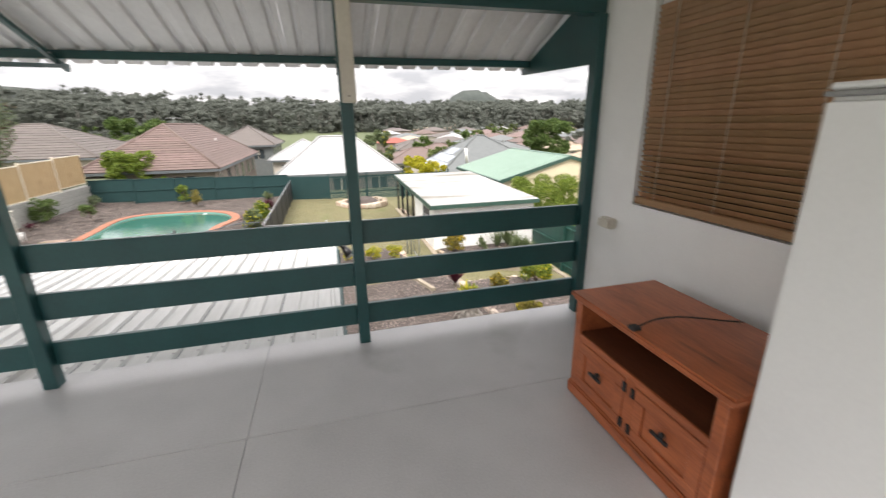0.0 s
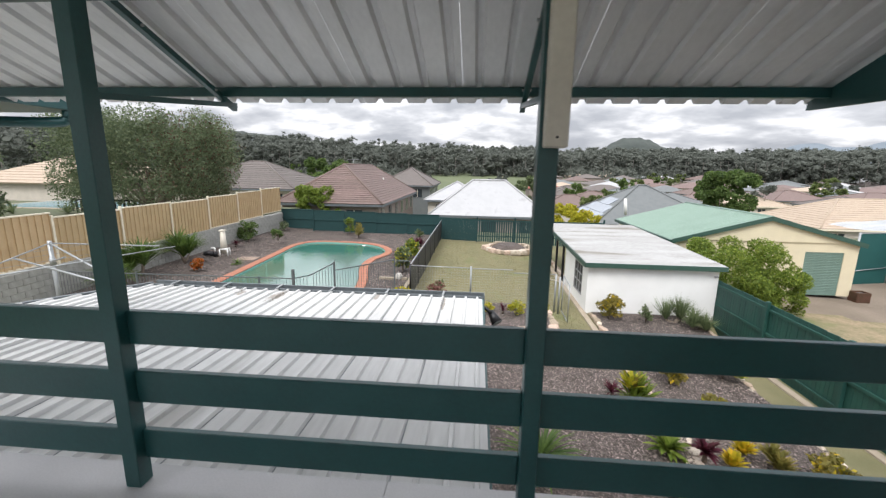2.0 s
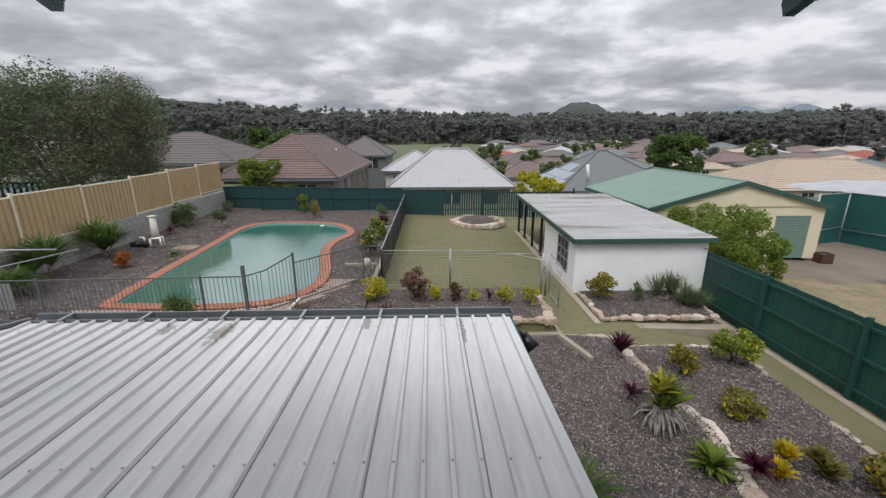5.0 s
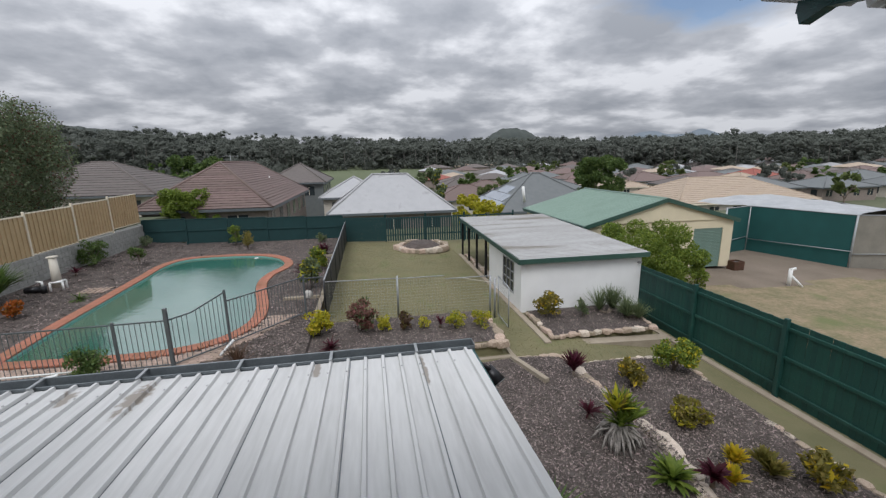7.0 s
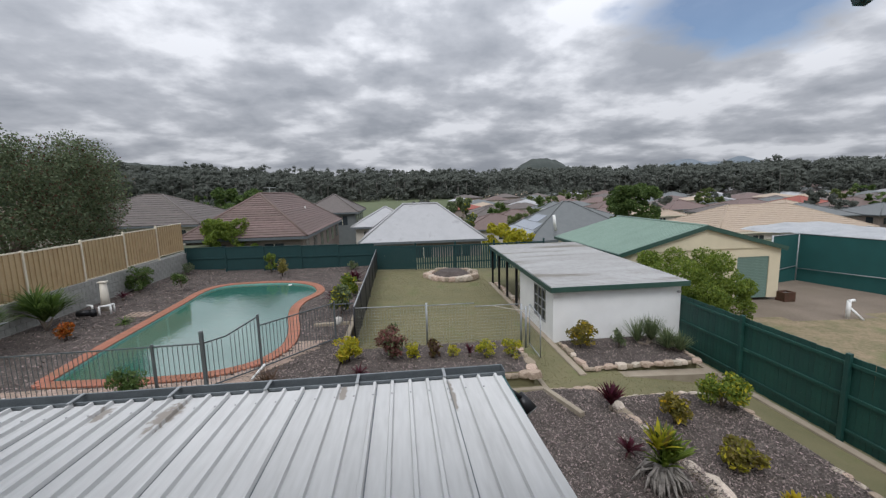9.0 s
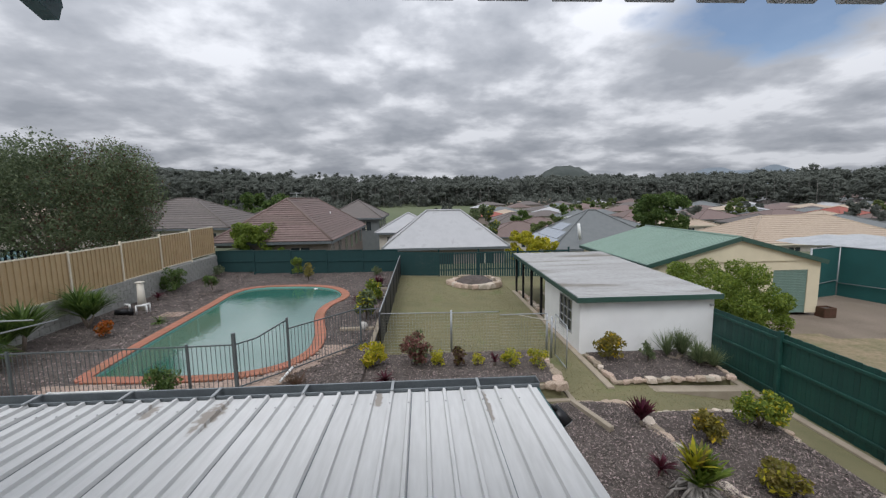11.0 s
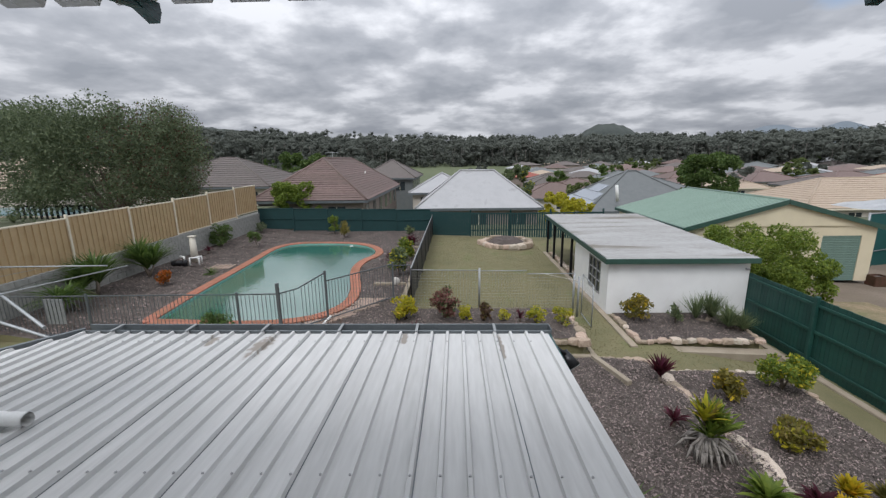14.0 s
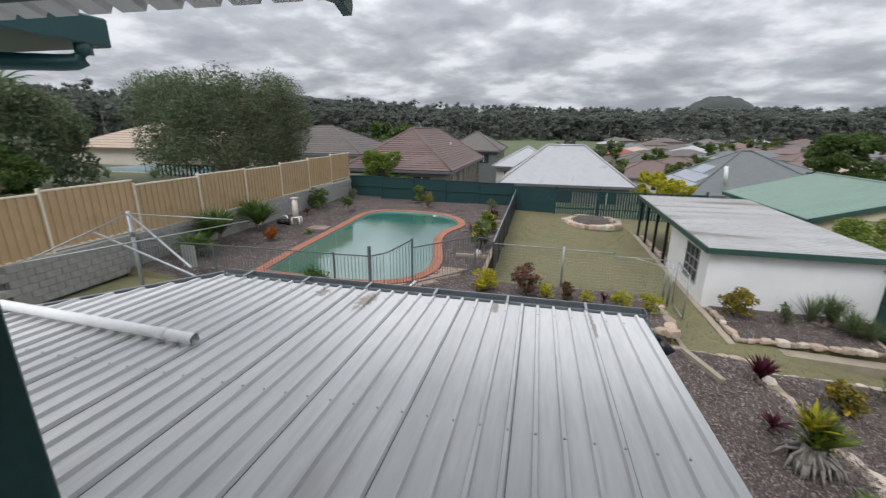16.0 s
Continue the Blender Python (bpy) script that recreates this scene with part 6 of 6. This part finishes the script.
for sx, xa in ((-1, GX0 - 0.2), (1, GX1 + 0.2)):
    v, f = [], []
    pr = rib_profile(GY0 - 0.15, GY1 + 0.1, 0.20, 0.035, 0.016, 0.03)
    n = len(pr)
    sl = (GA - GE) / (gm_ - GX0)
    for off in (0, -0.01):
        for x in (xa, gm_):
            zz = GA - abs(x - gm_) * sl
            v += [(x, y, zz + dz + off + 0.02) for y, dz in pr]
    for i in range(n - 1):
        f += [(i, n + i, n + i + 1, i + 1), (2 * n + i, 2 * n + i + 1, 3 * n + i + 1, 3 * n + i), (i, i + 1, 2 * n + i + 1, 2 * n + i)]
    raw("roof_plane", v, f, M_GROOF, garage)
    part("barge", beam(B(), (xa, GY0 - 0.17, GE - 0.09), (gm_, GY0 - 0.17, GA - 0.03), 0.05, 0.2), M_GTRIM, garage)
part("gutter", bbox(GX0 - 0.32, GY0 - 0.15, GE - 0.2, GX0 - 0.2, GY1, GE - 0.03, 0.01), M_GTRIM, garage)
part("ridge_cap", tube(B(), (gm_, GY0 - 0.15, GA + 0.03), (gm_, GY1 + 0.1, GA + 0.03), 0.07, n=6), M_GROOF, garage)

pot = thing("planter_tub", (17.6, 18.0, -4.0), "square dark red planter tub beside the garage", "planter")
for x0, x1, y0, y1 in ((17.35, 17.95, 17.75, 17.79), (17.35, 17.95, 18.21, 18.25), (17.35, 17.39, 17.79, 18.21), (17.91, 17.95, 17.79, 18.21)):
    part("side", bbox(x0, y0, -4.12, x1, y1, -3.65, 0.01), L_RUST, pot)
part("soil", bbox(17.4, 17.8, -4.1, 17.9, 18.2, -3.72, 0), M_MULCH, pot)
bpump = thing("bore_head", (17.6, 15.1, -4.1), "white PVC bore standpipe in the yard", "standpipe")
part("pipe", tube(B(), (17.6, 15.1, -4.15), (17.6, 15.1, -3.35), 0.08, n=12), M_PVC, bpump)
part("elbow", tube(B(), (17.55, 15.1, -3.37), (17.8, 15.06, -3.32), 0.065, n=12), M_PVC, bpump)
part("brace", tube(B(), (17.65, 15.07, -3.65), (18.0, 14.8, -4.13), 0.05, n=10), M_PVC, bpump)

# shade cloth yard next door
yard = thing("shade_house", (24, 20, -4.2), "teal shade cloth enclosure roofed with loose white sheeting", "shade house")
M_GREYCLOTH = mat("grey weathered cloth", (0.24, 0.225, 0.19), (0.17, 0.16, 0.135), rough=0.9, scale=1.5, fine=30, bump=0.2)
CORNERS = ((20.0, 21.3), (22.3, 21.9), (23.6, 17.0), (26.6, 15.6), (29.5, 24.0))
for k, ((xa, ya), (xb, yb)) in enumerate(zip(CORNERS, CORNERS[1:])):
    bm = B()
    slab(bm, [(xa, ya, -4.6), (xb, yb, -4.6), (xb, yb, -1.36), (xa, ya, -1.36)], 0.04)
    part("cloth", bm, M_TEAL if k < 2 else M_GREYCLOTH, yard, "" if k < 2 else "faded grey brown cloth")
    part("rail", tube(B(), (xa - 0.07, ya - 0.05, -3.40), (xb - 0.07, yb - 0.05, -3.26), 0.025), M_STEEL, yard)
    part("top_rail", tube(B(), (xa, ya, -1.35), (xb, yb, -1.35), 0.03), M_STEEL, yard)
for x, y in CORNERS:
    part("fence_post", tube(B(), (x, y, -4.6), (x, y, -1.30), 0.05), M_STEEL, yard)
# a low crumpled vault of pale sheeting over the enclosure
v, f = [], []
for j in range(15):
    for i in range(19):
        u, w = i / 18, j / 14
        ax, ay = 22.1 + 1.5 * (1 - w), 26.0 - 9.0 * (1 - w)
        bx, by = 29.6 - 2.8 * (1 - w), 24.6 - 8.8 * (1 - w)
        x, y = ax + (bx - ax) * u, ay + (by - ay) * u
        z = -1.40 + 0.34 * math.sin(math.pi * u) ** 0.6 + 0.10 * noise.noise(Vector((x * 0.9, y * 0.9, 3))) - 0.10 * abs(math.sin(w * math.pi * 3))
        v.append((x, y, z))
for j in range(14):
    for i in range(18):
        f.append((j * 19 + i, j * 19 + i + 1, (j + 1) * 19 + i + 1, (j + 1) * 19 + i))
raw("sheeting", v, f, M_PLASTICW, yard, "crumpled pale plastic sheeting", smooth=True)


# ---- trees ----
def tree(name, at, h, w, material, label, n, size, trunk_r=0.15, clumps=40, low=0.25, second=None, group="", bark=None, limbs=7, lean=(0, 0), drop=-0.6):
    ob = thing(name, at, label, "tree", group)
    bm = B()
    rng = prng
    fork = Vector(at) + Vector((lean[0] * 0.3, lean[1] * 0.3, h * low))
    tube(bm, at, fork, trunk_r, trunk_r * 0.75, n=9)
    ends = []
    for k in range(limbs):
        a = k * math.tau / limbs + rng.uniform(-0.4, 0.4)
        d = w * 0.33 * rng.uniform(0.5, 1.1)
        m = fork + Vector((math.cos(a) * d * 0.5, math.sin(a) * d * 0.5, h * rng.uniform(0.15, 0.28)))
        q = fork + Vector((math.cos(a) * d, math.sin(a) * d, h * rng.uniform(0.3, 0.62)))
        tube(bm, fork, m, trunk_r * 0.6, trunk_r * 0.4, n=6)
        tube(bm, m, q, trunk_r * 0.4, trunk_r * 0.15, n=6)
        for j in range(2):
            b = a + rng.uniform(-0.9, 0.9)
            e = m + Vector((math.cos(b) * d * 0.6, math.sin(b) * d * 0.6, h * rng.uniform(0.1, 0.25)))
            tube(bm, m, e, trunk_r * 0.28, trunk_r * 0.1, n=5)
    part("trunk", bm, bark or M_TRUNK, ob)
    c, r = [], []
    for k in range(clumps):
        a, el = rng.uniform(0, math.tau), rng.uniform(drop, 1.0)
        rad = rng.uniform(0.45, 1.0) ** 0.5
        cz = h * (low + 1) / 2
        c.append((at[0] + lean[0] + math.cos(a) * math.cos(el) ** 0.5 * w * 0.42 * rad, at[1] + lean[1] + math.sin(a) * math.cos(el) ** 0.5 * w * 0.42 * rad, at[2] + cz + math.sin(el * 1.5) * (h - cz) * 0.85 * rad))
        r.append(w * rng.uniform(0.05, 0.12))
    v, f = leaves(rng, c, np.array(r), n, size, 1.8)
    raw("crown", v, f, material, ob)
    if second:
        sel = [i for i in range(clumps) if c[i][0] > at[0] + 0.22 * w]
        v, f = leaves(rng, [c[i] for i in sel], np.array([r[i] for i in sel]) * 1.05, n // 20, size, 1.8)
        tagged(raw("tinged_leaves", v, f, second, ob), kind="stuff")
    return ob


tree("spreading_tree", (-21.8, 24.0, -1.7), 6.75, 11.6, L_DARK, "broad dark green spreading tree with bare inner branches", 90000, 0.066, 0.2, 330, 0.03, L_RUST, limbs=14, drop=-0.72)
tree("hedge_tree", (-28.0, 14.8, -1.7), 5.4, 9.5, L_DARK, "dense dark green garden tree in the next yard", 22000, 0.11, 0.15, 70, 0.0)
tree("hedge_tree", (-24.5, 12.0, -1.7), 2.7, 5.0, L_SHRUB, "lower green shrubbery in the next yard", 9000, 0.09, 0.1, 40, 0.0)
tree("bush_tree", (-14.3, 33.0, -4.5), 4.7, 3.9, L_BRIGHT, "young bright green tree before the brown roofed house", 26000, 0.075, 0.08, 170, 0.05, group="yard trees")
tree("bush_tree", (-12.6, 32.5, -4.2), 2.4, 2.6, L_BRIGHT, "low bright shrub behind the back fence", 1400, 0.1, 0.05, 16, 0.2, group="yard trees")
tree("bottlebrush_bush", (10.6, 15.9, -4.0), 3.1, 4.5, L_BRIGHT, "wide bright green bush hiding the garage wall", 36000, 0.045, 0.1, 120, -0.25, group="yard trees", limbs=12)
tree("bottlebrush_bush", (11.9, 15.6, -4.0), 2.1, 3.0, L_BRIGHT, "lower spreading green bush beside the taller one", 15000, 0.045, 0.07, 70, -0.25, group="yard trees", limbs=9)
tree("flowering_tree", (5.5, 47.0, -6.2), 7.3, 4.6, L_GREYG, "rounded tree with pale flowers behind the white roof", 4000, 0.16, 0.12, 40, 0.25, L_YELLOW, "yard trees")
tree("hedge_row", (9.6, 36.5, -6.5), 4.6, 4.4, L_YELLOW, "yellow green hedge beside the white roofed house", 3800, 0.13, 0.08, 30, 0.1, group="yard trees")
tree("hedge_row", (9.0, 41.0, -6.5), 5.0, 4.0, L_YELLOW, "yellow green hedge beside the white roofed house", 3200, 0.13, 0.08, 30, 0.1, group="yard trees")
tree("street_tree", (40.5, 70.0, -7.5), 9.6, 10.0, L_SHRUB, "leafy green street tree among the houses", 15000, 0.22, 0.2, 90, 0.05, group="yard trees")
tree("street_tree", (-31.0, 82.0, -7.0), 10.8, 11.0, L_SHRUB, "round dense green tree behind the tiled roofs", 6000, 0.3, 0.2, 40, 0.15, group="yard trees")
tree("street_tree", (17.0, 58.0, -7.0), 6.4, 6.0, L_HEDGE, "light green tree among the houses", 3500, 0.18, 0.15, 30, 0.15, group="yard trees")
tree("hedge_row", (20.5, 33.0, -5.2), 4.0, 3.0, L_SHRUB, "small green tree behind the garage", 2000, 0.12, 0.08, 24, 0.15, group="yard trees")
tree("street_tree", (31.5, 14.5, -4.2), 7.2, 5.0, L_SHRUB, "tall leafy tree at the yard corner", 7000, 0.15, 0.15, 40, 0.1, group="yard trees")
srg = random.Random(8)
for k in range(46):
    y = srg.uniform(60, 235)
    x = srg.uniform(-0.5 * y, 60 + y)
    h = srg.uniform(4.5, 9)
    tree("suburb_tree", (x, y, ground_z(x, y)), h, h * srg.uniform(0.7, 1.1), srg.choice((L_SHRUB, L_HEDGE, L_GUM)), "green garden tree among distant houses", 500, 0.55, 0.15, 16, 0.15, group="suburb trees", limbs=4)
palm = rosette("palm_tree", (-30.5, 17.5, -1.6), 34, 2.4, 0.35, L_SHRUB, "palm with arching fronds in the next yard", 0.9, 0.8, 4.9, cat="tree")

# neighbouring pool
npool = thing("garden_pool", (-30, 24, -1.6), "blue water of the neighbouring garden pool behind a dark fence", "pool")
part("water", bbox(-36, 25.5, -1.62, -23.5, 30.5, -1.55, 0.0), mat("blue pool water", (0.10, 0.30, 0.38), (0.07, 0.24, 0.31), rough=0.05), npool)
part("surround", bbox(-36.6, 24.9, -1.72, -23, 31, -1.57, 0.0), M_KERB, npool)
nf = thing("garden_fence", (-24, 22.5, -1.6), "dark slatted fence round the neighbouring pool", "fence")
for k in range(14):
    part("slat", bbox(-28 + k * 0.35, 24.0, -1.6, -27.85 + k * 0.35, 24.03, -0.75, 0), M_BLACK, nf)
part("rail", bbox(-28, 24.03, -0.85, -22.9, 24.08, -0.75, 0), M_BLACK, nf)
for x, y in ((-30, 22), (-27, 22.8), (-34, 23), (-25, 26)):
    rosette("agave", (x, y, -1.62), 26, 0.9, 0.12, L_GREYG, "grey green strap leaved plant by the neighbouring pool", 0.4, 1.0)

# ---- far woods, hills ----
wr = np.random.default_rng(17)
bm = B()
bmesh.ops.create_icosphere(bm, subdivisions=1, radius=1.0)
ICO_V = np.array([tuple(q.co) for q in bm.verts])
bm.verts.index_update()
ICO_F = np.array([[q.index for q in t3.verts] for t3 in bm.faces])
bm.free()
V, F, nv = [], [], 0
TV, TF, tn = [], [], 0
AZ = (-62, -34, -24, -15, -6, 0, 18, 30, 50, 60)
RISE = (0.073, 0.071, 0.065, 0.058, 0.055, 0.052, 0.050, 0.045, 0.042, 0.041)
for k in range(1150):
    az = wr.uniform(-61, 57)
    front = wr.uniform(0, 1)
    dist = 262 + 120 * front
    x, y = dist * math.sin(radians(az)), dist * math.cos(radians(az))
    # the forest floor climbs behind, so each row of crowns shows above the one before
    tall = 1.14 if (k % 9 == 0 and -22 < az < 2 or k % 23 == 0) else 1.0
    top = 1.8 + dist * np.interp(az, AZ, RISE) * (0.60 + 0.40 * front ** 0.7) * wr.uniform(0.92, 1.03) * tall
    h = wr.uniform(15, 21) * (1.1 if tall > 1 else 1.0)
    gz = top - h
    m = 20
    u = wr.uniform(0.15, 0.97, m)
    wide = np.sin(np.clip(u, 0.25, 1.0) * 2.6) * 0.20 * h
    c = np.stack([x + wr.normal(0, 1, m) * wide, y + wr.normal(0, 1, m) * wide * 0.7, gz + h * u], 1)
    r = h * wr.uniform(0.045, 0.09, m)
    # solid leafy clumps, each with an uneven skin, and loose leaves round them
    for q in range(m):
        skin = ICO_V * (1 + wr.normal(0, 0.2, (len(ICO_V), 1))) * r[q] * np.array((1.0, 1.0, 0.72)) + c[q]
        V.append(skin)
        F += [tuple(t3 + nv) for t3 in ICO_F]
        nv += len(skin)
    v, f = leaves(wr, c, np.stack([r * 1.7, r * 1.7, r * 1.35], 1), 400, 0.46, 1.5, 0.6)
    V.append(v)
    F += [tuple(t4 + nv) for t4 in f]
    nv += len(v)
    if front < 0.3:
        a = np.array([[math.cos(q), math.sin(q), 0] for q in (0, 2.1, 4.2)])
        b0 = np.array((x, y - 3, gz - 6))
        b1 = np.array((x + wr.normal(0, 1.0), y - 2, gz + h * 0.85))
        TV.append(np.concatenate([b0 + a * 0.30, b1 + a * 0.12]))
        TF.append(np.array([[0, 1, 4, 3], [1, 2, 5, 4], [2, 0, 3, 5]]) + tn)
        tn += 6
tagged(raw("woods", np.concatenate(V), F, L_GUM), "dense grey green gum forest along the skyline", "woods", kind="stuff")
tagged(raw("woods_trunks", np.concatenate(TV), np.concatenate(TF), M_PALEBARK), "pale gum trunks at the edge of the forest", "woods", kind="stuff")
# low scrub before the woods
V, F, nv = [], [], 0
for k in range(420):
    y = wr.uniform(225, 268)
    x = y * math.tan(wr.uniform(-1.0, 0.98))
    if -45 < x < 50 and y < 258:
        continue
    h = wr.uniform(4, 10)
    c = np.stack([wr.normal(x, h * 0.3, 4), wr.normal(y, h * 0.3, 4), ground_z(x, y) + h * wr.uniform(0.2, 0.8, 4)], 1)
    v, f = leaves(wr, c, h * wr.uniform(0.25, 0.4, 4), 90, 0.8, 1.5)
    V.append(v)
    F.append(f + nv)
    nv += len(v)
tagged(raw("scrub", np.concatenate(V), np.concatenate(F), L_GUM), "scrubby bush at the foot of the forest", "woods", kind="stuff")

M_HILL = mat("wooded hill", (0.055, 0.066, 0.058), (0.038, 0.047, 0.042), rough=0.95, scale=0.03, fine=0.12)
# the blue grey of aerial haze is painted into the mountain colour
M_MOUNT = mat("hazy mountains", (0.16, 0.19, 0.22), (0.135, 0.165, 0.19), rough=1.0, scale=0.002, fine=0.01)


def ridge(name, x0, x1, y, zf, depth, material, label, n=160):
    v, f = [], []
    for i in range(n + 1):
        x = x0 + (x1 - x0) * i / n
        z = zf(x)
        v += [(x, y - depth, -20), (x, y - depth * 0.35, z * 0.72), (x, y, z), (x, y + depth, -20)]
    for i in range(n):
        for k in range(3):
            f.append((i * 4 + k, i * 4 + 4 + k, i * 4 + 5 + k, i * 4 + 1 + k))
    return tagged(raw(name, v, f, material, smooth=True), label, "hill", kind="structure")


ridge("backdrop_hill", 120, 560, 900, lambda x: 30 + 37 * smooth(222, 305, x) * (1 - smooth(326, 430, x)) + 3.0 * noise.noise(Vector((x * 0.09, 0, 0))), 120, M_HILL, "low wooded hill on the skyline")
ridge("backdrop_hill", -700, 0, 600, lambda x: 12 + 39 * smooth(60, 400, -x) + 2.5 * noise.noise(Vector((x * 0.09, 2, 0))), 120, M_HILL, "long wooded ridge on the skyline")
ridge("backdrop_hill", -100, 1500, 700, lambda x: 16 + 1.5 * noise.noise(Vector((x * 0.04, 7, 0))), 100, M_HILL, "distant forest skyline")
ridge("backdrop_mountains", 600, 3600, 2600, lambda x: 90 + 74 * math.exp(-((x - 1890) / 190) ** 2) + 86 * math.exp(-((x - 2320) / 240) ** 2) + 16 * noise.noise(Vector((x * 0.008, 4, 0))), 300, M_MOUNT, "hazy far mountains")
